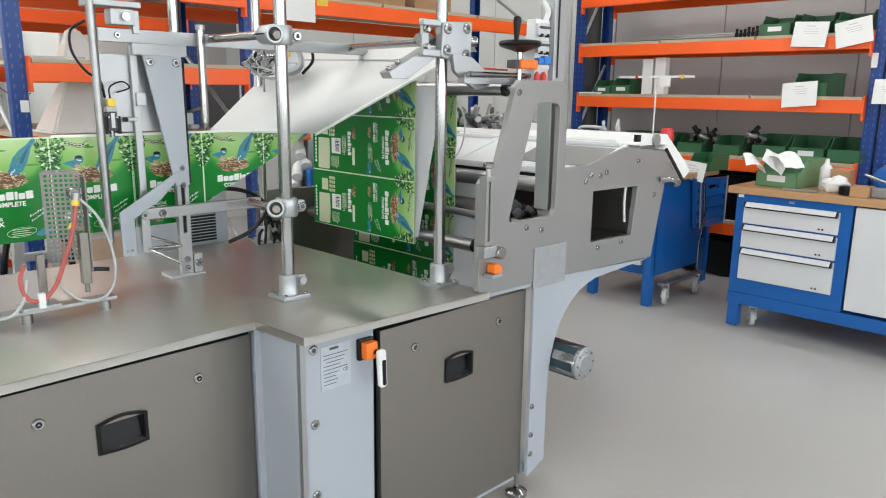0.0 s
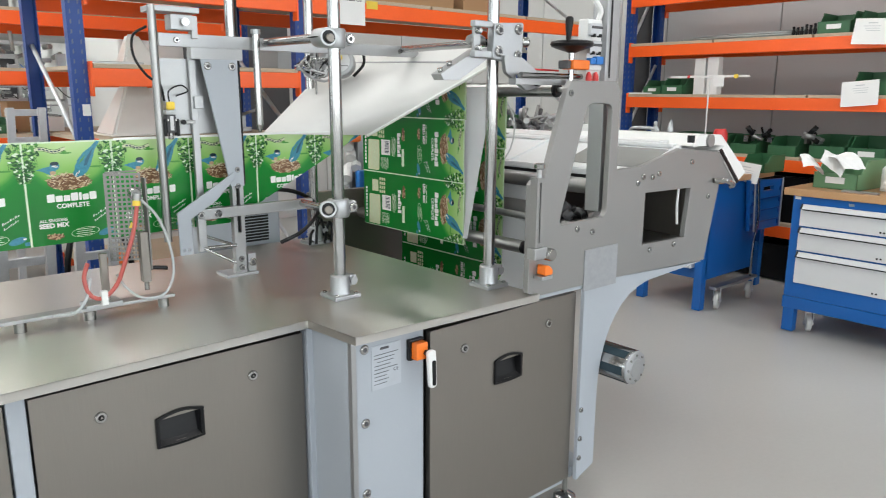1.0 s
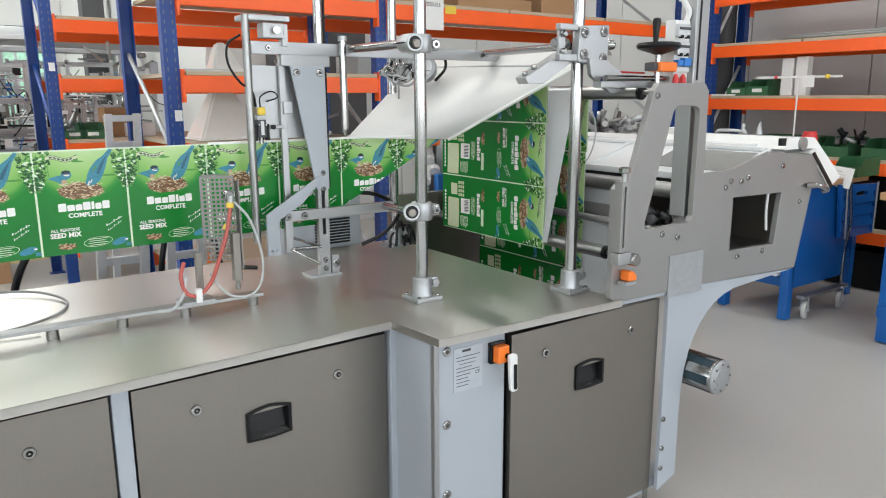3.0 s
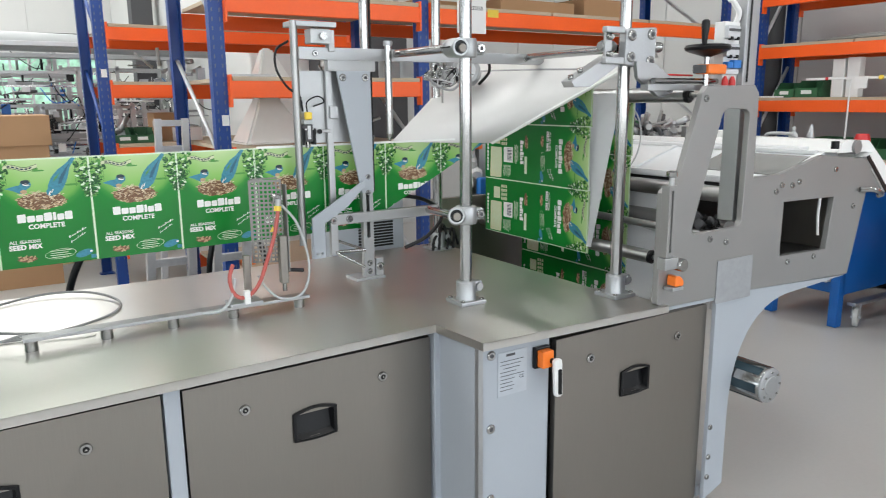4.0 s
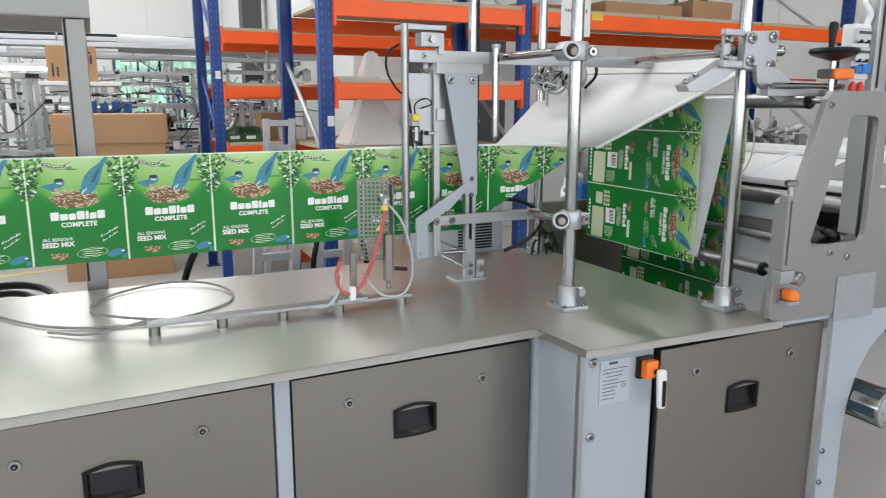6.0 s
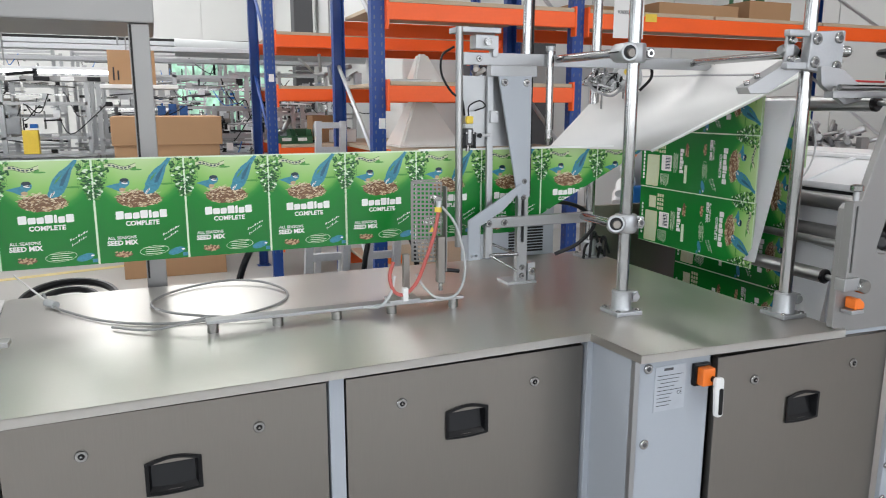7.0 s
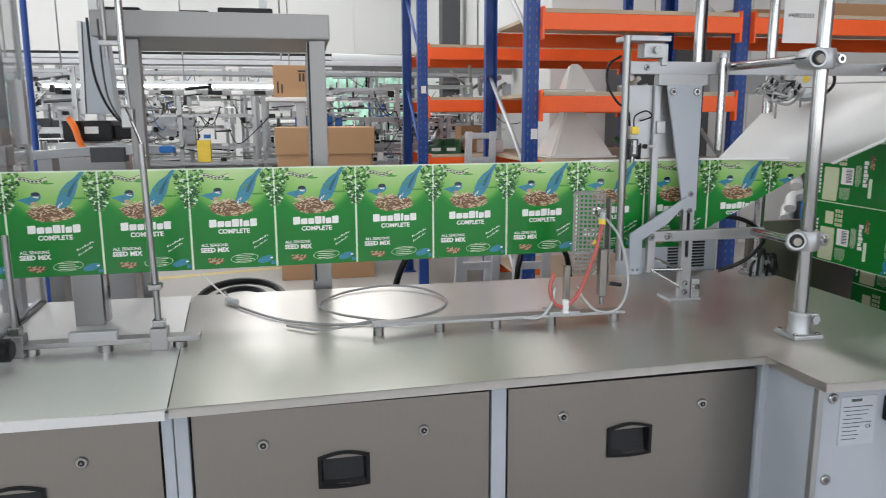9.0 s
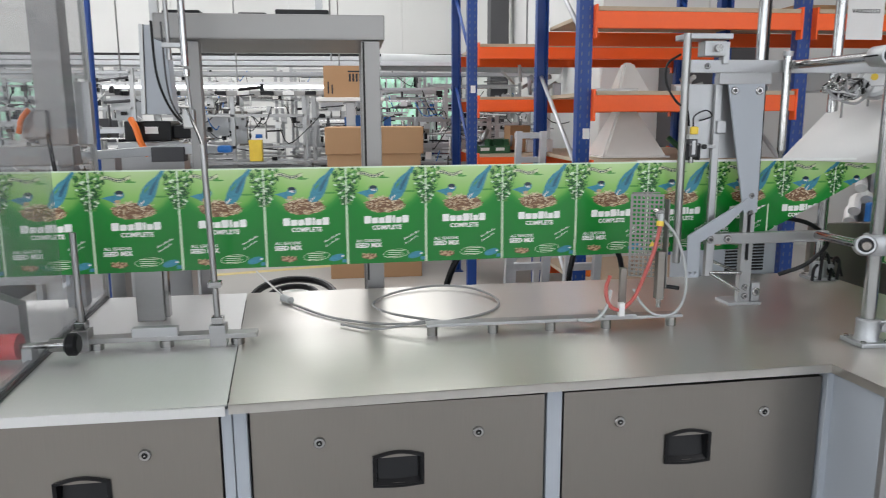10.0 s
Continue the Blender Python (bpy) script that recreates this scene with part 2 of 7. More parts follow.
M_REDP = mat("red_plastic", (0.6, 0.04, 0.04), 0.4, 0, 0.05, 60)
M_BLUEP = mat("blue_plastic", (0.02, 0.16, 0.5), 0.4, 0, 0.05, 60)
M_FILMW = mat("white_film_back", (0.62, 0.615, 0.60), 0.32, 0, 0.015, 30, 0.06, 9, (1, 1, 1), 0.03, 4)
M_GLASS = clear("clear_guard_sheet", (0.22, 0.23, 0.245), 0.06, 0.28)

# ---- the hall ----
XL, XR, YN, YF, ZC = -14.0, 6.12, -7.0, 17.0, 5.6


def setting(name, bm, material, label=""):
    return tagged(part(name, bm, material), label, name.split("_")[0], "", "structure")


setting("floor", bm_box(XL, YN, -0.1, XR, YF, 0), M_FLOOR, "smooth pale grey epoxy floor with faint stains")
setting("ceiling", bm_box(XL - 0.2, YN - 0.2, ZC, XR + 0.2, YF + 0.2, ZC + 0.15), M_WALL, "white hall ceiling")


def cladding(name, x0, x1, along, at, pitch, z1, material, label):
    """A wall of tall panels side by side, with narrow joints."""
    wall = setting(name, bm_box(at, x0, 0, at + 0.15, x1, z1) if along == "y" else bm_box(x0, at, 0, x1, at + 0.15, z1), material, label)
    u = x0
    panel = None
    while u < x1 - 0.05:
        v = min(u + pitch, x1)
        b = bm_box(at - 0.02, u + 0.005, 0, at, v - 0.005, z1, 0.004) if along == "y" else bm_box(u + 0.005, at - 0.02, 0, v - 0.005, at, z1, 0.004)
        part("wall_panel", b, material, wall)
        u = v
    return wall


cladding("wall_east", -3.2, 5.3, "y", XR, 1.15, ZC, M_CLAD, "grey clad wall of tall panels behind the shelving")
cladding("wall_east_end", 5.3, 8.6, "y", XR, 1.2, ZC, M_WALL, "white panelled wall beside the shelving")
cladding("wall_north", 1.9, XR, "x", 8.45, 1.2, ZC, M_WALL, "white panelled wall behind the shelving")
setting("wall_inner", bm_box(1.9, 8.6, 0, 2.05, YF, ZC), M_WALL, "plain white return wall")


def wall_with_windows(name, u0, u1, at, along, sills, label):
    holes = [rect(a, 1.1, b, 3.6) for a, b in sills]
    ob = setting(name, bm_plate(rect(u0, 0, u1, ZC), 0.2, holes, along, at), M_WALL, label)
    for a, b in sills:
        f = None
        for w in (a, (a + b) / 2 - 0.03, b - 0.06):
            f = bm_box(w, at + 0.05, 1.1, w + 0.06, at + 0.13, 3.6, 0, f) if along == "y" else bm_box(at + 0.05, w, 1.1, at + 0.13, w + 0.06, 3.6, 0, f)
        for z in (1.1, 2.3, 3.54):
            f = bm_box(a, at + 0.06, z, b, at + 0.12, z + 0.06, 0, f) if along == "y" else bm_box(at + 0.06, a, z, at + 0.12, b, z + 0.06, 0, f)
        part("window_frame", f, M_GREY, ob)
    return ob


wall_with_windows("wall_south", XL, XR, YN - 0.2, "y", [(-12.5, -9), (-8, -4.5), (-3.5, 0), (1, 4.5)], "white wall with tall windows")
wall_with_windows("wall_west", YN, YF, XL - 0.2, "x", [(-5, -1.5), (0, 3.5), (5, 8.5), (10, 13.5)], "white wall with tall windows")
# out of view: window and lamp added here to brighten the side door
wall_with_windows("wall_east_south", YN, -3.2, XR, "x", [(-6.6, -3.5)], "unseen white wall with a window added to light the side door")
area_lamp("window_light", (XR - 0.05, -5.05, 2.35), (0, -5.05, 2.0), 3.1, 2.4, 130, (0.95, 0.97, 1.0))
cladding("wall_far", XL, 1.9, "x", YF, 2.4, ZC, M_WALL, "far white wall of the hall")
for a, b in [(-12.5, -9), (-8, -4.5), (-3.5, 0), (1, 4.5)]:
    area_lamp("window_light", ((a + b) / 2, YN + 0.05, 2.35), ((a + b) / 2, 0, 2.2), b - a, 2.4, 122, (0.93, 0.97, 1.0))
for a, b in [(-5, -1.5), (0, 3.5), (5, 8.5), (10, 13.5)]:
    area_lamp("window_light", (XL + 0.05, (a + b) / 2, 2.35), (0, (a + b) / 2, 2.2), b - a, 2.4, 110, (0.93, 0.97, 1.0))

# rows of ceiling lights
M_TUBE = glow("lit_diffuser", (1.0, 0.99, 0.96), 4.0)
for x in (-10.5, -7.5, -4.5, -1.5, 1.5, 4.5):
    for y in (-4.0, 0.5, 5.0, 9.5, 14.0):
        if x > 1 and y > 8:
            continue
        lamp = thing("ceiling_light", "long white strip light under the hall ceiling", "ceiling light", "hall lights", at=(x, y, ZC - 0.32))
        part("housing", bm_box(-0.09, -1.25, 0.03, 0.09, 1.25, 0.09, 0.01), M_WHITE, lamp)
        part("diffuser", bm_box(-0.075, -1.22, 0.0, 0.075, 1.22, 0.028, 0.008), M_TUBE, lamp)
        for s in (-0.9, 0.9):
            part("hanger", bm_cyl((0, s, 0.08), (0, s, 0.33), 0.006, n=6), M_CHROME, lamp)
        area_lamp("strip_light", (x, y, ZC - 0.34), (x, y, 0), 0.15, 2.4, 8 if y > 4 and x < 1 else 24, (1.0, 0.98, 0.95))
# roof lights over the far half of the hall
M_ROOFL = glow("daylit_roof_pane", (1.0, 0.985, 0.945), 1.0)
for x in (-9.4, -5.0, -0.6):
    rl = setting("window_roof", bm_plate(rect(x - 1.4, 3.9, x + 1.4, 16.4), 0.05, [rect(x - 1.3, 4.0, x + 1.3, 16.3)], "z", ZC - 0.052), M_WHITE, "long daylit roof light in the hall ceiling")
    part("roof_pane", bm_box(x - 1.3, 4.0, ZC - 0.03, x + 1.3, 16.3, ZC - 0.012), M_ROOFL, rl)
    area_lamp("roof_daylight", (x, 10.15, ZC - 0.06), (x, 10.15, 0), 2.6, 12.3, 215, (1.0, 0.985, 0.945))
# yellow floor marking
setting("floor_line", bm_plate([(-4.0, 7.25), (1.8, 8.70), (1.8, 8.80), (-4.0, 7.35)], 0.003, (), "z", 0.0), M_LINE, "worn yellow floor marking line")

# ---- the packing machine: cabinet and table ----
H = 0.88
machine = thing("packing_machine", "long stainless steel pouch packing machine with grey frame", "machine")
YB = 3.29
table = bm_plate([(-1.60, 2.217), (-1.105, 2.226), (-1.20, YB - 0.01), (-1.70, YB - 0.01)], 0.003, (), "z", H - 0.003)
bm_box(-1.60, 2.217, H - 0.023, -1.108, 2.2215, H - 0.001, 0, table)
part("end_table_sheet", table, M_STEEL2, machine, "brushed steel table sheet with a folded front lip")
main = [(-1.102, 2.226), (0.380, 2.283), (0.398, 2.077), (1.078, 2.050), (1.075, 2.29), (1.032, 2.33), (1.032, 2.80), (1.025, YB + 0.02), (-1.197, YB - 0.01)]
table = bm_plate(main, 0.003, (), "z", H - 0.003)
for (ax, ay), (bx, by) in zip(main[:3], main[1:4]):
    d = (Vector((bx, by, 0)) - Vector((ax, ay, 0))).normalized()
    n = Vector((-d.y, d.x, 0)) * 0.0025
    b = bmesh.new()
    a0, b0 = Vector((ax, ay, 0)), Vector((bx, by, 0))
    vs = [b.verts.new(p + Vector((0, 0, z))) for z in (H - 0.023, H - 0.0005) for p in (a0, b0, b0 + n, a0 + n)]
    for f in ((3, 2, 1, 0), (4, 5, 6, 7), (0, 1, 5, 4), (1, 2, 6, 5), (2, 3, 7, 6), (3, 0, 4, 7)):
        b.faces.new([vs[i] for i in f])
    merge(table, b)
part("table_sheet", table, M_STEEL, machine, "brushed steel table sheet with a folded front lip")

# long front, turned a little about the inner corner
front = new("front_bay")
front.parent = machine
front.matrix_basis = pose(0.40, 2.315, 0, 0, 0, 1.4)


def bolt_head(r=0.0138):
    b = bm_turn((0, 0, 0), (0, -0.006, 0), [(0, r), (0.6, r), (1, r * 0.8)], 14)
    c = bm_cyl((0, -0.0058, 0), (0, -0.0064, 0), r * 0.5, n=6)
    for f in c.faces:
        f.material_index = 1
    merge(b, c)
    me = bpy.data.meshes.new("bolt")
    crisp(b).to_mesh(me)
    b.free()
    me.materials.append(M_CHROME)
    me.materials.append(M_RUBBER)
    return me


BOLT = bolt_head()


def cam_lock(r=0.0142):
    """A round cabinet lock: bright rim, dark ring, bright triangular key."""
    b = bm_turn((0, 0, 0), (0, -0.007, 0), [(0, r), (0.55, r), (0.9, r * 0.88), (0.91, r * 0.52)], 20)
    for a, c, k, n in ((-0.0064, -0.0067, 0.50, 20), (-0.0068, -0.0082, 0.26, 3)):
        d = bm_cyl((0, a, 0), (0, c, 0), r * k, n=n)
        for f in d.faces:
            f.material_index = 1 if n == 20 else 0
        merge(b, d)
    me = bpy.data.meshes.new("cam_lock")
    crisp(b).to_mesh(me)
    b.free()
    me.materials.append(M_CHROME)
    me.materials.append(M_BLACK)
    return me


LOCK = cam_lock()


def recess_handle(parent, x, y, z, w=0.124, h=0.078):
    """A recessed black grip with an arched top edge."""
    arch = [(x - w / 2 + w * i / 8, z + h / 2 + 0.012 * math.sin(math.pi * i / 8)) for i in range(9)]
    ring = [(x - w / 2, z - h / 2 - 0.0), *arch, (x + w / 2, z - h / 2)]
    low = [(x + w / 2 - w * i / 8, z - h / 2 - 0.004 * math.sin(math.pi * i / 8)) for i in range(9)]
    ring = arch + low
    k = 0.86
    hole = [(x + (u - x) * k, z + (v - z) * k) for u, v in ring]
    rim = bm_plate(ring, 0.006, [hole], "y", y - 0.006)
    cup = bmesh.new()
    outer = [cup.verts.new((u, y - 0.004, v)) for u, v in hole]
    inner = [cup.verts.new((x + (u - x) * 0.9, y + 0.022 * (0.35 + 0.65 * (v - z + h / 2) / h), z + (v - z) * 0.82 + 0.004)) for u, v in hole]
    n = len(hole)
    for i in range(n):
        cup.faces.new((outer[i], outer[(i + 1) % n], inner[(i + 1) % n], inner[i]))
    cup.faces.new(inner)
    bmesh.ops.recalc_face_normals(cup, faces=cup.faces)
    bmesh.ops.reverse_faces(cup, faces=cup.faces)
    ob = part("recessed_handle", merge(rim, cup), M_BLACK, parent, "black plastic recessed handle")
    return ob


def door(parent, x0, x1, z0, z1, bolts, handle, y=0.0, name="front_door"):
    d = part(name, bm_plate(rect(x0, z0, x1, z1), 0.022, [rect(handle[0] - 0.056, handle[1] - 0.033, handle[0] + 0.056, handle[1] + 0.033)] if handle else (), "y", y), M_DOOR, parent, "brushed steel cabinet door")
    for bx, bz in bolts:
        share("cam_lock", LOCK, d, pose(bx, y, bz))
    if handle:
        recess_handle(d, handle[0], y, handle[1])
    return d


Z0, ZT = 0.13, 0.836
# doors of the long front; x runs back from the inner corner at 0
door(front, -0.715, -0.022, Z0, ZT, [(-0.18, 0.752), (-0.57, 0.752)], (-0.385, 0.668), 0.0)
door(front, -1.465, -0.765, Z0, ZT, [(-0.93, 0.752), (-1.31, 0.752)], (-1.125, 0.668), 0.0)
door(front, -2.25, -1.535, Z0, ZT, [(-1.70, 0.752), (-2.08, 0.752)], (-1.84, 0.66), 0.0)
for x in (-0.765, -1.535):
    part("front_post", bm_box(x + 0.006, -0.004, 0.10, x + (0.044 if x > -1 else 0.03), 0.03, 0.852, 0.003), M_GREY, front, "light grey painted frame post")
part("front_post", bm_box(-1.503, -0.002, 0.10, -1.472, 0.03, 0.852, 0.003), M_GREY, front, "light grey painted frame post")
part("cabinet_core", bm_box(-2.3, 0.03, 0.10, 0.004, 0.93, 0.874), M_GAP, front, "dark cabinet inside behind the doors")
part("plinth_rail", bm_box(-2.3, 0.0, 0.08, -0.01, 0.028, 0.125, 0.003), M_GREY, front)

# step and right-hand cabinet
part("step_panel", bm_box(0.403, 2.125, 0.10, 0.413, 2.33, 0.852), M_GREY, machine, "light grey side panel")
part("corner_post", bm_box(0.386, 2.302, 0.10, 0.412, 2.34, 0.853, 0.003), M_GREY, machine, "light grey painted frame post")
part("corner_strip", bm_box(0.404, 2.108, 0.10, 0.420, 2.13, 0.852, 0.002), M_ANOD, machine, "bare metal corner strip")
panel = part("front_panel", bm_box(0.422, 2.114, 0.10, 0.655, 2.14, 0.851, 0.002), M_GREY, machine, "light grey painted front panel")
for z in (0.825, 0.612, 0.40, 0.19):
    share("bolt", BOLT, panel, pose(0.449, 2.114, z))
part("right_core", bm_box(0.43, 2.142, 0.10, 1.01, 2.9, 0.874), M_GAP, machine, "dark cabinet inside behind the door")
part("door_frame", bm_box(1.01, 2.125, 0.10, 1.325, 2.14, 0.85), M_GREY, machine)
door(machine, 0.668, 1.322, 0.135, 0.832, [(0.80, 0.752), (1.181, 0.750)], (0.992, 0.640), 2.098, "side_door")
# main switch on the front panel
switch = part("main_switch", bm_box(0.600, 2.075, 0.766, 0.640, 2.113, 0.815, 0.003), M_ORGP, machine, "orange main switch with a white lever")
part("switch_base", bm_box(0.592, 2.098, 0.760, 0.646, 2.1135, 0.822, 0.004), M_BLACK, switch)
part("switch_lever", bm_plate(round_ring([(0.622, 0.795), (0.652, 0.795), (0.657, 0.682), (0.630, 0.682)], 0.012), 0.014, (), "y", 2.052, 0.003), M_WHITE, switch, "white lever with a black slot")
part("lever_slot", bm_plate(round_ring([(0.636, 0.765), (0.648, 0.765), (0.650, 0.690), (0.638, 0.690)], 0.005), 0.003, (), "y", 2.0495), M_BLACK, switch)
part("switch_shaft", bm_cyl((0.632, 2.08, 0.785), (0.632, 2.06, 0.785), 0.008), M_BLACK, switch)
# rating plate: unreadable print as bars
plate = part("rating_plate", bm_box(0.472, 2.1115, 0.700, 0.572, 2.1145, 0.826), M_SHEET, machine, "grey rating plate with small print")
bars = None
for i, (a, b) in enumerate([(0.50, 0.53), (0.480, 0.562), (0.480, 0.55), (0.49, 0.548), (0.480, 0.535), (0.480, 0.562), (0.480, 0.53), (0.480, 0.522), (0.480, 0.528), (0.480, 0.522)]):
    z = 0.816 - 0.0105 * i - (0.006 if i > 0 else 0)
    bars = bm_box(a, 2.111, z - (0.0035 if i == 0 else 0.0009), b, 2.1116, z + (0.0035 if i == 0 else 0.0009), 0, bars)
part("plate_print", bars, M_RUBBER, plate)


def words(name, text, size, m, material, parent, extrude=0.0002, align="LEFT", bold=0.0):
    c = bpy.data.curves.new(name, "FONT")
    c.body, c.size, c.extrude, c.align_x, c.offset = text, size, extrude, align, bold
    tmp = new("tmp_text", c)
    me = bpy.data.meshes.new_from_object(tmp.evaluated_get(bpy.context.evaluated_depsgraph_get()))
    bpy.data.objects.remove(tmp)
    me.materials.clear()
    me.materials.append(material)
    ob = new(name, me)
    ob.parent, ob.matrix_basis = parent, m
    return ob


words("plate_mark", "CE", 0.014, pose(0.545, 2.1110, 0.742, 90, 0, 0), M_INK, plate)


def level_foot(x, y, parent):
    f = part("levelling_foot", bm_turn((x, y, 0), (x, y, 0.03), [(0, 0.042), (0.5, 0.042), (0.8, 0.03), (1, 0.014)]), M_CHROME, parent, "steel levelling foot")
    part("foot_stem", bm_cyl((x, y, 0.028), (x, y, 0.13), 0.009), M_CHROME, f)


for x, y in ((1.385, 2.16), (0.46, 2.18), (1.385, 3.458), (-0.35, 2.40), (-1.08, 2.40), (-0.35, 3.15), (-1.08, 3.15), (0.6, 3.0)):
    level_foot(x, y, machine)

# ---- unwinding frame: side plates, rollers ----
frame_unit = thing("unwinding_frame", "grey machined film unwinding frame with open side plates", "machine frame")
OUT = [(1.075, 0.868), (1.04, 0.885), (1.04, 1.225), (1.052, 1.238), (1.10, 1.238), (1.195, 1.515), (1.215, 1.538), (1.445, 1.540), (1.468, 1.515), (1.472, 1.245), (1.62, 1.247), (1.87, 1.30), (2.17, 1.272), (2.20, 1.25), (2.10, 0.838), (1.50, 0.862)]
W1 = round_ring([(1.175, 1.085), (1.425, 1.088), (1.430, 1.465), (1.300, 1.470)], 0.03)
W2 = [(1.652, 0.960), (1.936, 0.953), (1.960, 1.145), (1.652, 1.150)]


def side_plate(y):
    p = part("side_plate", bm_plate(OUT, 0.022, [W1, W2], "y", y, 0.0015), M_PLATE, frame_unit, "grey machined side plate with cut-outs")
    for u, v in ((1.27, 1.063), (1.35, 1.045), (1.21, 1.50), (1.60, 1.19), (1.70, 0.935), (1.86, 0.935), (1.73, 1.215), (1.69, 1.205), (1.95, 1.245), (2.09, 1.10), (1.63, 1.21)):
        share("bolt", BOLT, p, pose(u, y, v) @ Matrix.Diagonal((0.75, 1, 0.75, 1)))
    return p


M_NOTE = mat("worn_notice_film", (0.32, 0.33, 0.345), 0.4, 0.2, 0.10, 70, 0, None, (1, 1, 1), 0.10, 30)
M_BAND = mat("dark_shaft_band", (0.035, 0.06, 0.075), 0.25, 0.2, 0.1, 60)
near = side_plate(2.065)
part("notice", bm_box(1.315, 2.062, 0.842, 1.497, 2.0645, 0.985), M_NOTE, near, "pale blank notice sheet with a worn drawing")
leg_arc = [(1.80 - 0.368 * math.cos(radians(9 * i)) ** 0.8, 0.40 + 0.418 * math.sin(radians(9 * i)) ** 0.8) for i in range(10)]
leg_out = [(1.335, 0.13), (1.432, 0.165), *leg_arc, (1.80, 0.818), (2.10, 0.832), (1.50, 0.860), (1.075, 0.866), (1.075, 0.855), (1.335, 0.85)]
for y in (2.072, 3.45):
    leg = part("lower_leg", bm_plate(leg_out, 0.016, (), "y", y, 0.001), M_GREY, frame_unit, "light grey curved support leg")
    for z in (0.215, 0.29, 0.40):
        share("bolt", BOLT, leg, pose(1.345, y, z) @ Matrix.Diagonal((0.7, 1, 0.7, 1)))
part("foot_block", bm_box(1.335, 2.10, 0.13, 1.43, 2.9, 0.17), M_GREY, frame_unit)
# roll shaft with its round end
shaft = part("roll_shaft", bm_turn((1.512, 2.16, 0.547), (1.512, 1.975, 0.547), [(0, 0.062), (0.97, 0.062), (1, 0.059)], 40), M_CHROME, frame_unit, "round bright roll shaft end with dark bands")
part("shaft_cap", bm_turn((1.512, 1.9755, 0.547), (1.512, 1.964, 0.547), [(0, 0.060), (0.5, 0.060), (0.7, 0.055), (0.75, 0.034), (1, 0.032)], 40), M_ALU, shaft, "pale end cap")
for i in range(6):
    a0 = 2 * math.pi * (i + 0.2) / 6
    strip = bmesh.new()
    rows = []
    for k in range(6):
        a = a0 + 0.50 * k / 5
        rows.append([strip.verts.new((1.512 + 0.0626 * math.sin(a), y, 0.547 + 0.0626 * math.cos(a))) for y in (1.984, 2.155)])
    for (p0, p1), (p2, p3) in zip(rows, rows[1:]):
        strip.faces.new((p0, p1, p3, p2)).smooth = True
    bmesh.ops.recalc_face_normals(strip, faces=strip.faces)
    bmesh.ops.solidify(strip, geom=strip.faces[:], thickness=0.0012)
    part("shaft_band", strip, M_BAND, shaft, "dark grip band")
for i in range(8):
    a = 2 * math.pi * i / 8
    part("cap_screw", bm_cyl((1.512 + 0.047 * math.sin(a), 1.968, 0.547 + 0.047 * math.cos(a)), (1.512 + 0.047 * math.sin(a), 1.9635, 0.547 + 0.047 * math.cos(a)), 0.004, n=8), M_CHROME, shaft)

# ---- uprights and arms on the table ----
rig = thing("support_rig", "steel uprights with clamps and arms standing on the table", "machine rig")


def round_post(x, y, r, z1, clamp_at=()):
    p = part("upright", bm_cyl((x, y, H + 0.01), (x, y, z1), r, n=24), M_CHROME, rig, "polished round steel upright")
    foot = bm_box(x - 0.046, y - 0.046, H, x + 0.046, y + 0.046, H + 0.013, 0.003)
    part("foot_flange", foot, M_ALU, p, "cast foot flange")
    part("foot_collar", bm_turn((x, y, H + 0.011), (x, y, H + 0.072), [(0, r + 0.016), (0.15, r + 0.012), (0.93, r + 0.012), (1, r + 0.009)]), M_ALU, p)
    ear = bm_box(x + r, y - 0.013, H + 0.032, x + r + 0.034, y + 0.013, H + 0.066, 0.004)
    bm_cyl((x + r + 0.02, y - 0.022, H + 0.05), (x + r + 0.02, y + 0.02, H + 0.05), 0.012, bm=ear)
    part("clamp_ear", ear, M_ALU, p)
    for dx in (-0.035, 0.035):
        for dy in (-0.035, 0.035):
            share("bolt", BOLT, p, pose(x + dx, y + dy, H + 0.013, -90) @ Matrix.Diagonal((0.55, 0.8, 0.55, 1)))
    return p


post_front = round_post(0.582, 2.428, 0.0185, 2.7)
post_right = round_post(1.024, 2.225, 0.0185, 2.7)
round_post(0.955, 3.19, 0.0185, 2.7)


def cross_clamp(name, x, y, z, rod_dir, parent, s=1.0):
    """A cast clamp gripping an upright and a rod that runs towards the back."""
    b = bm_turn((x, y, z - 0.027 * s), (x, y, z + 0.027 * s), [(0, 0.031), (0.1, 0.034), (0.9, 0.034), (1, 0.031)])
    ob = part(name, b, M_ALU, parent, "cast aluminium cross clamp")
    cx = x - 0.042
    d = Vector(rod_dir).normalized()
    c = Vector((cx, y - 0.012, z))
    part("clamp_ring", bm_turn(c - d * 0.034, c + d * 0.040, [(0, 0.024), (0.06, 0.027), (0.94, 0.027), (1, 0.024)]), M_ALU, ob)
    part("clamp_bore", bm_cyl(c - d * 0.0345, c - d * 0.03, 0.0190), M_BLACK, ob)
    part("rod_tip", bm_turn(c - d * 0.044 + Vector((0.002, 0, -0.003)), c + d * 0.02, [(0, 0.0105), (0.06, 0.0125), (1, 0.0125)]), M_DOOR, ob)
    part("clamp_lug", bm_box(x + 0.026, y - 0.013, z - 0.018, x + 0.060, y + 0.013, z + 0.018, 0.006), M_ALU, ob)
    share("bolt", BOLT, ob, pose(x + 0.045, y - 0.013, z) @ Matrix.Diagonal((1.0, 1.2, 1.0, 1)))
    part("clamp_split", bm_box(cx - 0.034, y - 0.03, z - 0.0015, cx - 0.022, y + 0.02, z + 0.0015), M_GAP, ob)
    return c


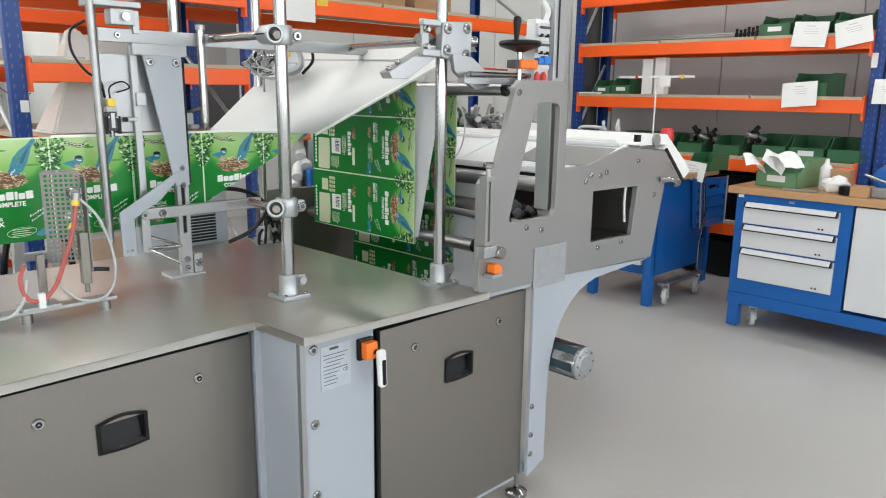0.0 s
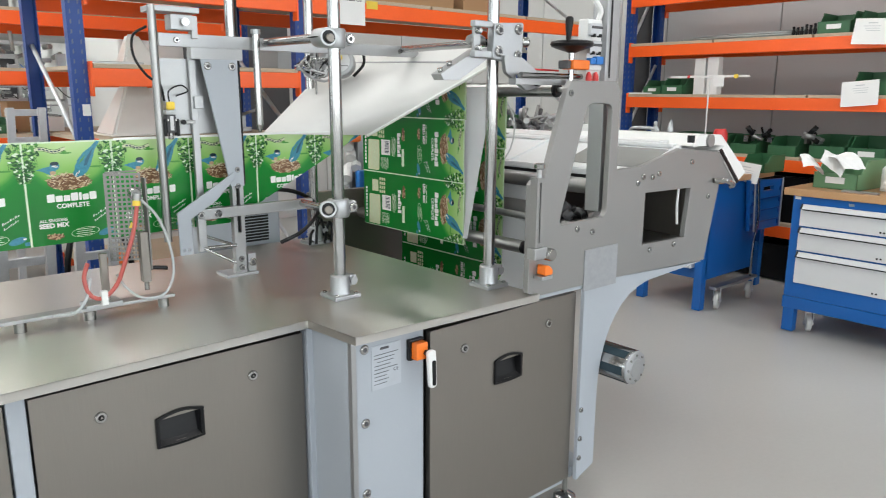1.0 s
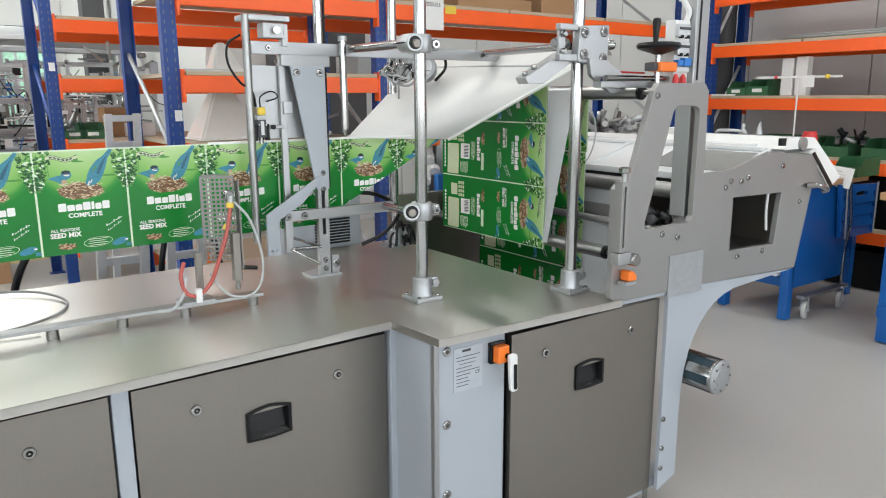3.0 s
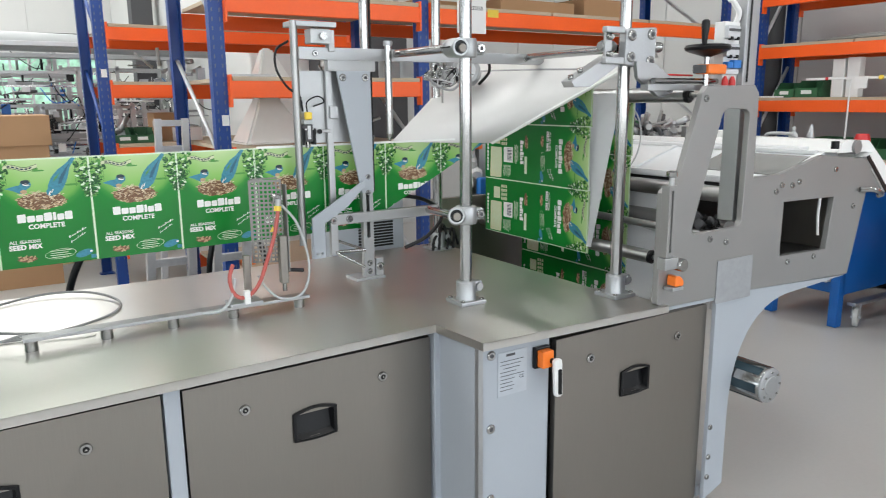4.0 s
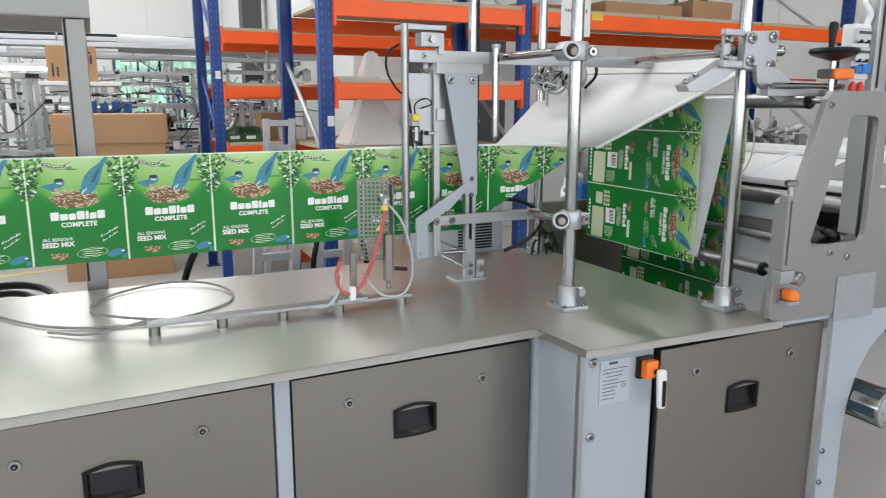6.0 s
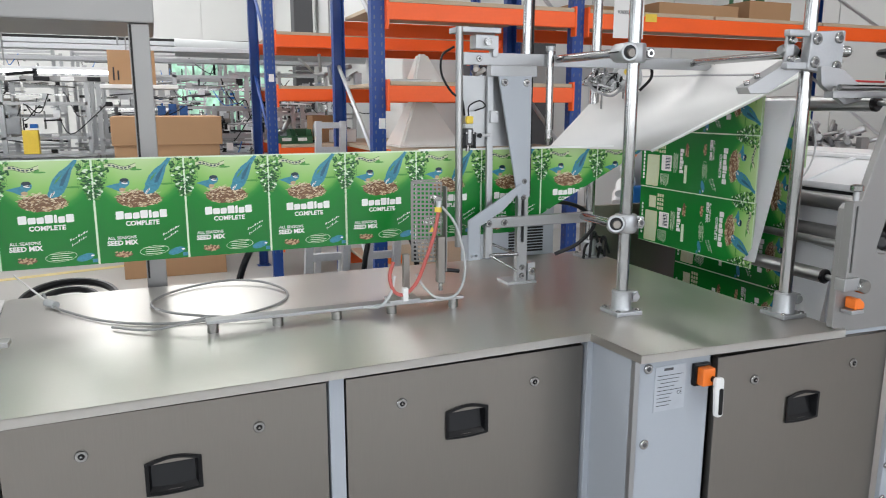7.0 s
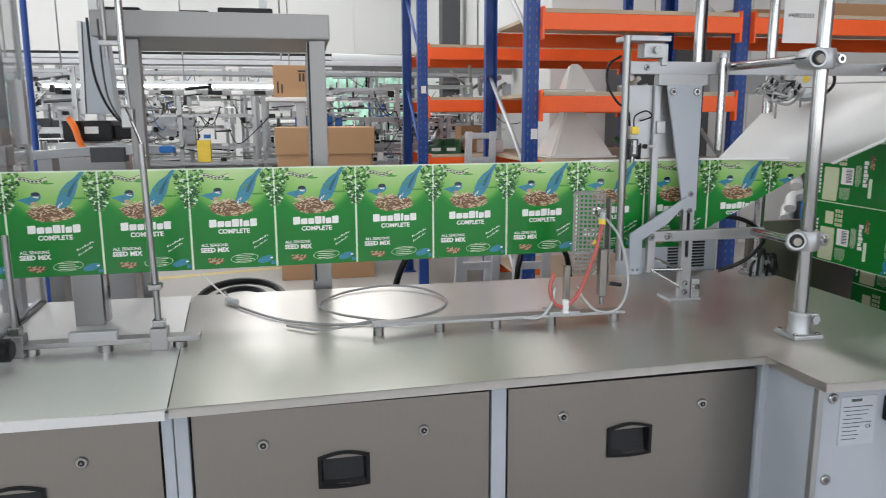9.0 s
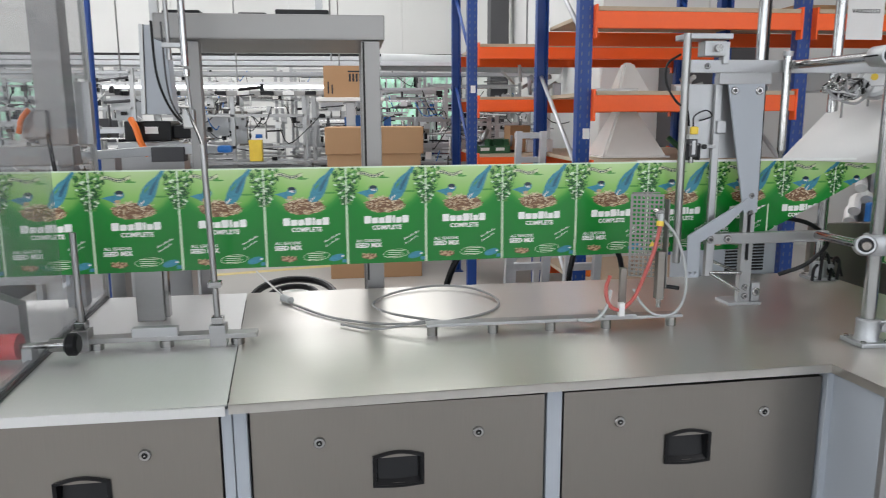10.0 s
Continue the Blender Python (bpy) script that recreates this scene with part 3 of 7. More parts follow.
ARM_Y = 2.885
c1 = cross_clamp("cross_clamp", 0.582, 2.428, 1.650, (0.06, 0.43, 0.005), post_front)
c2 = cross_clamp("cross_clamp", 0.582, 2.428, 1.158, (0.28, 0.43, -0.10), post_front)
part("arm_rod", bm_cyl(c1, (0.600, ARM_Y, 1.660), 0.0135), M_CHROME, rig)
part("arm_rod", bm_cyl(c2, (0.72, ARM_Y, 1.108), 0.0135), M_CHROME, rig)
part("arm_rod", bm_cyl((1.02, 2.25, 1.650), (1.185, ARM_Y, 1.662), 0.0125), M_CHROME, rig)
# long flat arm with what hangs from it
arm = part("cross_arm", bm_box(0.246, ARM_Y - 0.006, 1.634, 1.262, ARM_Y + 0.012, 1.674, 0.0015), M_ANOD, rig, "long flat aluminium arm")
for x in (0.57, 1.17, 0.30):
    share("bolt", BOLT, arm, pose(x, ARM_Y - 0.006, 1.654) @ Matrix.Diagonal((0.7, 1, 0.7, 1)))
pin = part("hanging_pin", bm_cyl((0.560, ARM_Y - 0.02, 1.39), (0.560, ARM_Y - 0.02, 1.70), 0.0125), M_CHROME, rig)
part("pin_tip", bm_cyl((0.560, ARM_Y - 0.02, 1.365), (0.560, ARM_Y - 0.02, 1.39), 0.004, 0.0125), M_CHROME, pin)
part("pin_cap", bm_cyl((0.560, ARM_Y - 0.02, 1.685), (0.560, ARM_Y - 0.02, 1.70), 0.016), M_ALU, pin)
gate = part("gate_tube", bm_cyl((0.227, 2.872, 1.03), (0.227, 2.872, 1.752), 0.0125), M_ROLL, rig, "tall thin steel tube")
part("gate_top", bm_box(0.222, 2.862, 1.735, 0.372, 2.95, 1.752, 0.002), M_ALU, gate)
part("gate_block", bm_box(0.275, 2.85, 1.682, 0.345, 2.90, 1.728, 0.003), M_ANOD, gate)
part("block_screw", bm_cyl((0.315, 2.835, 1.706), (0.315, 2.85, 1.706), 0.012), M_CHROME, gate)
part("block_strap", bm_box(0.346, 2.868, 1.660, 0.366, 2.90, 1.728, 0.002), M_ANOD, gate)
bar2 = part("gate_bar", bm_box(0.338, 2.888, 1.07, 0.360, 2.902, 1.625, 0.002), M_ANOD, rig, "flat upright guide bar")
part("bar_block", bm_box(0.345, 2.878, 1.445, 0.375, 2.905, 1.485, 0.002), M_ANOD, bar2)
part("backing_panel", bm_box(0.245, 2.905, 1.365, 0.440, 2.912, 1.60, 0.001), M_ANOD, rig, "grey backing panel")
# tapered bracket and slotted column
br = part("tapered_bracket", bm_plate([(0.379, 1.598), (0.502, 1.600), (0.505, 1.190), (0.458, 1.190)], 0.008, (), "y", 2.862, 0.001), M_GREY, rig, "pale grey tapered bracket")
for x in (0.400, 0.482):
    share("bolt", BOLT, br, pose(x, 2.862, 1.578) @ Matrix.Diagonal((0.9, 1, 0.9, 1)))
part("bracket_top", bm_box(0.352, 2.868, 1.598, 0.525, 2.90, 1.634, 0.002), M_ANOD, br)
col = part("slotted_column", bm_plate(rect(0.463, H + 0.008, 0.503, 1.255), 0.022, [rect(0.477, 1.03, 0.489, 1.235)], "y", 2.868, 0.001), M_ANOD, rig, "slotted aluminium column")
part("column_back", bm_box(0.470, 2.8905, 0.90, 0.497, 2.897, 1.25), M_GAP, col)
part("column_foot", bm_box(0.425, 2.858, H, 0.54, 2.948, H + 0.010, 0.002), M_ALU, col)
part("column_block", bm_box(0.505, 2.862, H + 0.010, 0.535, 2.90, H + 0.075, 0.004), M_ALU, col)
for z in (1.19, 1.245, H + 0.03, H + 0.06):
    share("bolt", BOLT, col, pose(0.483, 2.868, z) @ Matrix.Diagonal((0.75, 1.4, 0.75, 1)))
share("bolt", BOLT, col, pose(0.520, 2.862, H + 0.045))
part("tall_post", bm_cyl((0.492, 2.906, 1.19), (0.492, 2.906, 2.7), 0.016), M_CHROME, rig, "polished round steel upright")
part("post_seal", bm_box(0.509, 2.900, 1.19, 0.515, 2.912, 2.7), M_BLACK, rig)
# bent bracket and low arm
bent = part("bent_bracket", bm_plate([(0.270, 0.982), (0.312, 0.982), (0.312, 1.098), (0.40, 1.150), (0.465, 1.215), (0.465, 1.238), (0.43, 1.216), (0.268, 1.120)], 0.008, [disc(0.282, 0.998, 0.005, 8), disc(0.298, 0.998, 0.005, 8)], "y", 2.852, 0.001), M_GREY, rig, "pale grey bent bracket")
low = part("low_arm", bm_box(0.335, 2.858, 1.088, 0.765, 2.885, 1.124, 0.003), M_ANOD, rig, "flat low arm")
part("low_drop", bm_box(0.335, 2.856, 0.985, 0.362, 2.875, 1.09, 0.002), M_ANOD, low)
for x in (0.345, 0.405):
    share("bolt", BOLT, low, pose(x, 2.858, 1.106) @ Matrix.Diagonal((0.9, 1.5, 0.9, 1)))
part("tie_rod", bm_cyl((0.35, 2.86, 0.995), (0.465, 2.865, 0.99), 0.006), M_CHROME, low)
part("tie_rod", bm_cyl((0.35, 2.86, 0.995), (0.45, 2.84, 0.935), 0.005), M_CHROME, low)
part("tie_rod", bm_cyl((0.345, 2.87, 1.04), (0.46, 2.885, 0.99), 0.005), M_CHROME, low)
for ob in (br, col, bent, low):
    ob.matrix_basis = pose(-0.013, 0, 0)
# drive housing behind the film
box = part("drive_housing", bm_box(0.545, 3.36, 0.0, 0.885, 3.60, 1.10, 0.006), M_GREY, rig, "grey drive housing with dark vents")
for i in range(11):
    part("vent_slat", bm_box(0.665, 3.357, 0.885 + 0.0125 * i, 0.83, 3.3595, 0.893 + 0.0125 * i), M_GAP, box)
hose = bm_tube([(0.55, 3.05, 1.12), (0.66, 3.03, 1.145), (0.8, 3.04, 1.12), (0.92, 3.10, 1.04), (0.88, 3.15, 0.95), (0.80, 3.2, 0.90)], 0.008)
part("drive_hose", hose, M_BLACK, rig, "black looped hose")
part("drive_hose", bm_tube([(0.93, 3.17, 0.887), (0.96, 3.19, 0.93), (1.00, 3.20, 0.935), (1.04, 3.21, 0.89)], 0.006), M_BLACK, rig, "black looped hose")
part("drive_hose", bm_tube([(0.95, 3.22, 0.887), (1.0, 3.24, 0.95), (1.06, 3.23, 0.94), (1.08, 3.22, 0.88)], 0.005), M_BLACK, rig, "black looped hose")
part("rear_panel", bm_box(1.06, 3.40, 0.20, 1.95, 3.43, 1.06, 0.004), M_DOOR, rig, "dull grey panel behind the film")
for dx, dz in ((0.0, 0.05), (0.03, 0.09), (0.07, 0.035), (0.10, 0.07)):
    part("drive_hose", bm_tube([(0.90 + dx, 3.14, H + 0.006), (0.92 + dx, 3.16, H + dz), (0.965 + dx * 0.5, 3.18, H + dz + 0.01), (1.0, 3.17, H + 0.02), (1.018, 3.16, H + 0.006)], 0.006), M_BLACK, rig, "black looped hose")
# sensor on the gate
sens = thing("print_mark_sensor", "small grey print mark sensor with a yellow cable tag", "sensor")
part("sensor_body", bm_box(0.250, 2.868, 1.372, 0.278, 2.90, 1.428, 0.003), M_RUBBER, sens)
part("sensor_face", bm_box(0.2585, 2.8655, 1.380, 0.2695, 2.8675, 1.424, 0.001), M_DRAW, sens, "pale sensor face")
for x in (0.252, 0.276):
    part("sensor_screw", bm_cyl((x, 2.868, 1.412), (x, 2.864, 1.412), 0.003, n=8), M_CHROME, sens)
part("sensor_lens", bm_cyl((0.264, 2.884, 1.352), (0.264, 2.884, 1.374), 0.008), M_CHROME, sens)
part("sensor_side", bm_box(0.240, 2.87, 1.362, 0.249, 2.895, 1.415, 0.002), M_BLACK, sens)
part("sensor_side", bm_box(0.279, 2.87, 1.362, 0.289, 2.895, 1.415, 0.002), M_BLACK, sens)
part("sensor_top", bm_box(0.248, 2.868, 1.4285, 0.280, 2.90, 1.442, 0.002), M_HOSE, sens)
part("cable_tag", bm_box(0.252, 2.866, 1.443, 0.278, 2.88, 1.468, 0.006), M_YEL, sens, "yellow cable tag")
part("sensor_arm", bm_box(0.289, 2.882, 1.398, 0.346, 2.896, 1.410, 0.002), M_ROLL, sens)
part("arm_knob", bm_cyl((0.305, 2.874, 1.404), (0.305, 2.882, 1.404), 0.008, n=12), M_BLACK, sens)
part("sensor_cable", bm_tube([(0.265, 2.88, 1.465), (0.262, 2.87, 1.50), (0.30, 2.87, 1.518), (0.325, 2.88, 1.50), (0.29, 2.89, 1.485)], 0.0024), M_BLACK, sens)
part("sensor_cable", bm_tube([(0.25, 2.88, 1.47), (0.238, 2.875, 1.52), (0.20, 2.87, 1.545), (0.165, 2.87, 1.60), (0.17, 2.88, 1.66), (0.215, 2.89, 1.69)], 0.0038), M_BLACK, sens)
# end block on the right-hand upright
blk = part("end_block", bm_plate(round_ring([(0.985, 1.600), (1.112, 1.588), (1.118, 1.712), (0.992, 1.704)], 0.01), 0.03, (), "y", 2.185, 0.002), M_ALU, post_right, "machined block with four bolts")
for x, z in ((1.010, 1.684), (1.092, 1.690), (1.008, 1.622), (1.090, 1.612)):
    share("bolt", BOLT, blk, pose(x, 2.185, z) @ Matrix.Diagonal((1.15, 1.3, 1.15, 1)))
part("block_knob", bm_turn((1.118, 2.20, 1.655), (1.150, 2.20, 1.655), [(0, 0.010), (0.3, 0.016), (0.9, 0.016), (1, 0.012)]), M_CHROME, blk)
part("side_arm", bm_plate(round_ring([(1.02, 1.612), (1.105, 1.605), (1.190, 1.556), (1.192, 1.520), (1.125, 1.506), (1.03, 1.560)], 0.010), 0.016, [disc(1.085, 1.546, 0.012, 12)], "y", 2.172, 0.001), M_ANOD, blk)
part("paddle", bm_plate([(0.800, 1.552), (0.812, 1.535), (0.872, 1.536), (0.985, 1.598), (0.985, 1.632), (0.950, 1.628)], 0.045, (), "y", 2.21, 0.001), M_ANOD, blk, "slanted steel guide paddle")
share("bolt", BOLT, blk, pose(1.165, 2.172, 1.532) @ Matrix.Diagonal((0.8, 1.2, 0.8, 1)))
for z0, z1 in ((1.690, 1.708), (1.602, 1.622)):
    part("clamp_jaw", bm_box(0.915, 2.19, z0, 0.988, 2.212, z1, 0.003), M_ALU, blk, "clamp jaw")
for x, z in ((0.815, 1.560), (0.85, 1.580)):
    part("paddle_screw", bm_cyl((x, 2.228, z - 0.004), (x - 0.003, 2.228, z + 0.010), 0.008, n=10), M_CHROME, blk)
part("paddle_stem", bm_cyl((0.965, 2.24, 1.58), (0.965, 2.24, 1.68), 0.012), M_CHROME, blk)
part("knuckle", bm_turn((0.93, 2.235, 1.655), (0.99, 2.235, 1.655), [(0, 0.012), (0.2, 0.017), (0.8, 0.017), (1, 0.012)]), M_ROLL, blk, "steel knuckle joint")
for dz in (-0.025, 0.025):
    part("knuckle_bolt", bm_turn((0.948, 2.215, 1.655 + dz), (0.948, 2.20, 1.655 + dz), [(0, 0.010), (0.7, 0.010), (1, 0.007)], 12), M_CHROME, blk)
part("knuckle_fork", bm_box(0.935, 2.216, 1.615, 0.962, 2.226, 1.695, 0.002), M_ANOD, blk)

# cluster of cables and drum on the folding plate
clus = thing("cable_cluster", "cluster of silver hoses and fittings beside a grey drum", "cables")
axis = Vector((-0.62, -0.78, 0.10)).normalized()
dc = Vector((1.03, 3.08, 1.612))
part("drum", bm_turn(dc + axis * 0.045, dc - axis * 0.045, [(0, 0.052), (0.08, 0.057), (0.92, 0.057), (1, 0.050)]), M_ALU, clus, "grey drum with a yellow dot")
part("drum_face", bm_turn(dc + axis * 0.0455, dc + axis * 0.048, [(0, 0.040), (1, 0.038)]), M_DRAW, clus)
part("yellow_dot", bm_turn(dc + axis * 0.0485 + Vector((0, 0, 0.014)), dc + axis * 0.050 + Vector((0, 0, 0.014)), [(0, 0.012), (1, 0.011)], 14), M_YEL, clus, "yellow dot")
part("drum_band", bm_box(-0.034, -0.0008, -0.003, 0.034, 0.0008, 0.002), M_GAP, clus).matrix_basis = Matrix.Translation(dc + axis * 0.049 + Vector((0, 0, -0.018))) @ pose(0, 0, 0, 0, 0, -38.5)
part("drum_cable", bm_tube([dc + Vector((0.02, 0, 0.055)), dc + Vector((0.075, -0.03, 0.05)), dc + Vector((0.09, -0.03, 0.0)), dc + Vector((0.06, 0, -0.05))], 0.006), M_BLACK, clus, "black cable")
rng = random.Random(11)
core = Vector((0.905, 3.055, 1.592))
for i in range(30):
    a = rng.uniform(0, 2 * math.pi)
    pts = []
    for k in range(5):
        a += rng.uniform(0.5, 1.3)
        w = rng.uniform(0.35, 1.0)
        low = 0.55 if math.sin(a) < 0 and abs(math.cos(a)) > 0.6 else 1.0
        pts.append(core + Vector((0.085 * w * math.cos(a), rng.uniform(-0.03, 0.03), 0.042 * w * low * math.sin(a))))
    part("fitting_hose", bm_tube(pts, rng.choice((0.0022, 0.003, 0.0038)), 7), rng.choice((M_CHROME, M_ALU, M_CHROME, M_BLACK, M_HOSE, M_DRAW)), clus)
for i in range(10):
    a = core + Vector((rng.uniform(-0.06, 0.06), -0.03, rng.uniform(-0.025, 0.035)))
    part("hose_fitting", bm_turn(a, a + Vector((rng.uniform(-0.02, 0.02), -0.006, 0.020)), [(0, 0.004), (0.3, 0.006), (0.7, 0.006), (1, 0.004)], 8), rng.choice((M_CHROME, M_ALU, M_BLACK)), clus)
part("hose_sling", bm_tube([core + Vector((-0.085, -0.01, 0.0)), core + Vector((-0.04, -0.015, -0.035)), core + Vector((0.02, -0.02, -0.052)), core + Vector((0.065, -0.015, -0.030)), core + Vector((0.10, -0.01, 0.01))], 0.005), M_ALU, clus, "pale sling of hose")
for s in ((0.93, 1.60), (1.03, 1.56)):
    part("cluster_stay", bm_box(s[0] - 0.003, 3.10, 1.40, s[0] + 0.003, 3.106, s[1], 0.001), M_ROLL, clus)

# ---- rail with perforated guard, cables ----
rail = thing("low_rail", "low steel rail on short round feet", "rail")
part("rail_bar", bm_box(-0.615, 2.655, H + 0.029, 0.155, 2.70, H + 0.038, 0.0015), M_ANOD, rail)
for x in (-0.597, -0.418, -0.246, -0.075, 0.128):
    part("rail_foot", bm_cyl((x, 2.677, H), (x, 2.677, H + 0.0295), 0.0155), M_CHROME, rail)
part("rail_block", bm_box(-0.09, 2.642, H + 0.0385, 0.005, 2.71, H + 0.048, 0.002), M_ALU, rail)
guard = thing("perforated_guard", "perforated steel guard with red and clear hoses", "guard")
holes = []
for i in range(7):
    for j in range(19):
        u, v = 0.005 + 0.0125 * i, 1.030 + 0.0128 * j
        holes.append(rect(u, v, u + 0.0078, v + 0.0074))
mesh_plate = bm_plate([(-0.003, 1.025), (0.0925, 1.025), (0.0925, 1.275), (-0.003, 1.275)], 0.002, holes, "y", 0)
bmesh.ops.transform(mesh_plate, matrix=pose(0.008, 2.722, 0, 0, 0, -24), verts=mesh_plate.verts)
part("perforated_sheet", mesh_plate, M_MESH, guard)
part("guard_side", bm_box(0.0945, 2.655, 1.00, 0.0985, 2.685, 1.262), M_MESH, guard)
part("guard_flange", bm_box(0.012, 2.712, 1.2755, 0.092, 2.730, 1.2785), M_MESH, guard)
part("guard_stem", bm_box(-0.036, 2.672, H + 0.046, -0.017, 2.69, 1.06, 0.002), M_DOOR, guard)
part("guard_tip", bm_box(0.070, 2.656, 0.965, 0.0935, 2.683, 1.11, 0.003), M_DOOR, guard)
part("guard_nib", bm_cyl((0.082, 2.668, 0.94), (0.082, 2.668, 0.966), 0.007), M_CHROME, guard)
part("hose_union", bm_turn((0.066, 2.672, 1.222), (0.064, 2.645, 1.222), [(0, 0.012), (0.4, 0.017), (1, 0.013)]), M_CHROME, guard)
part("union_sleeve", bm_cyl((0.066, 2.64, 1.222), (0.060, 2.633, 1.190), 0.009), M_ALU, guard)
part("union_ring", bm_cyl((0.061, 2.634, 1.204), (0.059, 2.632, 1.190), 0.0105), M_YEL, guard, "yellow ring")
part("red_hose", bm_tube([(0.062, 2.635, 1.19), (0.045, 2.63, 1.12), (0.020, 2.63, 1.05), (-0.008, 2.635, 0.98), (-0.045, 2.64, 0.945), (-0.075, 2.65, 0.955), (-0.085, 2.66, 1.0), (-0.07, 2.67, 1.04)], 0.0058), M_RED, guard, "red hose")
part("clear_hose", bm_tube([(0.075, 2.64, 1.205), (0.115, 2.63, 1.15), (0.145, 2.63, 1.05), (0.145, 2.635, 0.97), (0.115, 2.64, 0.925), (0.06, 2.645, 0.925), (0.02, 2.65, 0.96), (0.0, 2.66, 1.0)], 0.0038), M_HOSE, guard, "clear grey hose")
part("clear_hose", bm_tube([(-0.07, 2.66, 1.0), (-0.085, 2.65, 0.95), (-0.12, 2.645, 0.915), (-0.17, 2.65, 0.915)], 0.0045), M_HOSE, guard, "clear grey hose")
part("hose_tie", bm_box(-0.052, 2.632, 0.925, -0.035, 2.65, 0.965, 0.002), M_WHITE, guard)
part("black_lever", bm_tube([(0.094, 2.672, 1.0), (0.11, 2.675, 1.0), (0.145, 2.67, 0.995)], 0.006), M_BLACK, guard)
part("warning_mark", bm_plate([(0.044, 1.125), (0.062, 1.125), (0.053, 1.142)], 0.001, (), "y", 2.664), M_YEL, guard)
# loose cable lying on the table
cab = [(-1.075, 3.19, H + 0.03), (-1.05, 3.12, H + 0.012), (-1.0, 3.03, H + 0.008), (-0.87, 2.87, H + 0.006), (-0.70, 2.785, H + 0.006), (-0.52, 2.80, H + 0.006), (-0.375, 2.90, H + 0.006), (-0.335, 3.03, H + 0.010), (-0.40, 3.17, H + 0.016), (-0.52, 3.235, H + 0.014), (-0.67, 3.18, H + 0.008), (-0.755, 3.03, H + 0.010), (-0.72, 2.90, H + 0.014), (-0.63, 2.80, H + 0.018), (-0.50, 2.745, H + 0.012), (-0.44, 2.735, H + 0.01)]
cable = thing("loose_cable", "grey cable looped loosely on the table", "cable")
part("cable_loop", bm_tube(cab, 0.0040, 10, None, 10), M_CABLE, cable)
part("cable_plug", bm_cyl((-1.06, 3.13, H + 0.016), (-1.03, 3.09, H + 0.014), 0.012), M_HOSE, cable)
part("string", bm_cyl((-1.06, 3.13, H + 0.02), (-1.15, 3.18, H + 0.10), 0.003), M_WHITE, cable)
part("cable_tail", bm_tube([(-0.6, 2.7, H + 0.04), (-0.75, 2.72, H + 0.012), (-0.86, 2.8, H + 0.008)], 0.0036), M_CABLE, cable)

# ---- left-hand guide rig ----
lrig = thing("guide_rig", "steel film guide with two thin rods on a low bar", "machine rig")
part("guide_bar", bm_box(-1.56, 2.655, H + 0.022, -1.09, 2.70, H + 0.036, 0.0015), M_ROLL, lrig)
for x in (-1.522, -1.337, -1.145):
    part("bar_foot", bm_turn((x, 2.68, H), (x, 2.68, H + 0.0225), [(0, 0.019), (0.85, 0.019), (1, 0.016)]), M_CHROME, lrig)
part("guide_column", bm_box(-1.487, 2.945, H, -1.405, 2.99, 1.33, 0.002), M_ROLL, lrig, "broad flat column")
part("column_slide", bm_box(-1.402, 2.95, H + 0.01, -1.390, 2.98, 1.2, 0.002), M_CHROME, lrig)
part("column_shoe", bm_box(-1.42, 2.65, H + 0.0365, -1.30, 2.675, H + 0.062, 0.002), M_ANOD, lrig)
for x, top in ((-1.555, 1.205), (-1.195, 1.435)):
    r = part("guide_rod", bm_cyl((x, 2.675, H + 0.036), (x + (0.0 if top < 1.3 else -0.012), 2.675, top), 0.0085), M_ROLL, lrig, "thin dull steel rod")
    part("rod_block", bm_box(x - 0.022, 2.653, H + 0.0, x + 0.022, 2.697, H + 0.060, 0.002), M_ROLL, r)
    part("rod_collar", bm_box(x - 0.016, 2.66, H + 0.0605, x + 0.016, 2.69, H + 0.082, 0.003), M_CHROME, r)
part("rod_clip", bm_box(-1.215, 2.66, 1.045, -1.180, 2.69, 1.062, 0.003), M_CHROME, lrig)
# bundle of rods and a bright lever that hang above it
part("hanging_rod", bm_cyl((-1.315, 3.05, 1.66), (-1.32, 3.05, 2.4), 0.011), M_CHROME, lrig)
part("hanging_rod", bm_cyl((-1.365, 3.07, 1.68), (-1.375, 3.07, 2.4), 0.007), M_ROLL, lrig)
part("rod_bridge", bm_box(-1.38, 3.045, 1.715, -1.305, 3.06, 1.730, 0.002), M_ANOD, lrig)
part("lever_stem", bm_cyl((-1.315, 3.05, 1.665), (-1.305, 3.04, 1.53), 0.0055), M_ROLL, lrig)
for z in (1.63, 1.54):
    part("stem_collar", bm_cyl((-1.313, 3.05, z), (-1.312, 3.05, z + 0.02), 0.010, n=12), M_CHROME, lrig)
part("lever_cable", bm_tube([(-1.42, 3.10, 1.80), (-1.415, 3.10, 1.65), (-1.39, 3.09, 1.56), (-1.35, 3.07, 1.50), (-1.31, 3.05, 1.48)], 0.004), M_BLACK, lrig)
part("lever_cable", bm_tube([(-1.395, 3.12, 1.80), (-1.39, 3.12, 1.62), (-1.37, 3.10, 1.54), (-1.33, 3.08, 1.48)], 0.003), M_RUBBER, lrig)
part("lever_clamp", bm_box(-1.33, 3.03, 1.47, -1.295, 3.07, 1.53, 0.004), M_ROLL, lrig)
part("bright_lever", bm_tube([(-1.31, 3.0, 1.53), (-1.29, 2.98, 1.49), (-1.26, 2.92, 1.44), (-1.235, 2.86, 1.39)], 0.0045), M_CHROME, lrig)

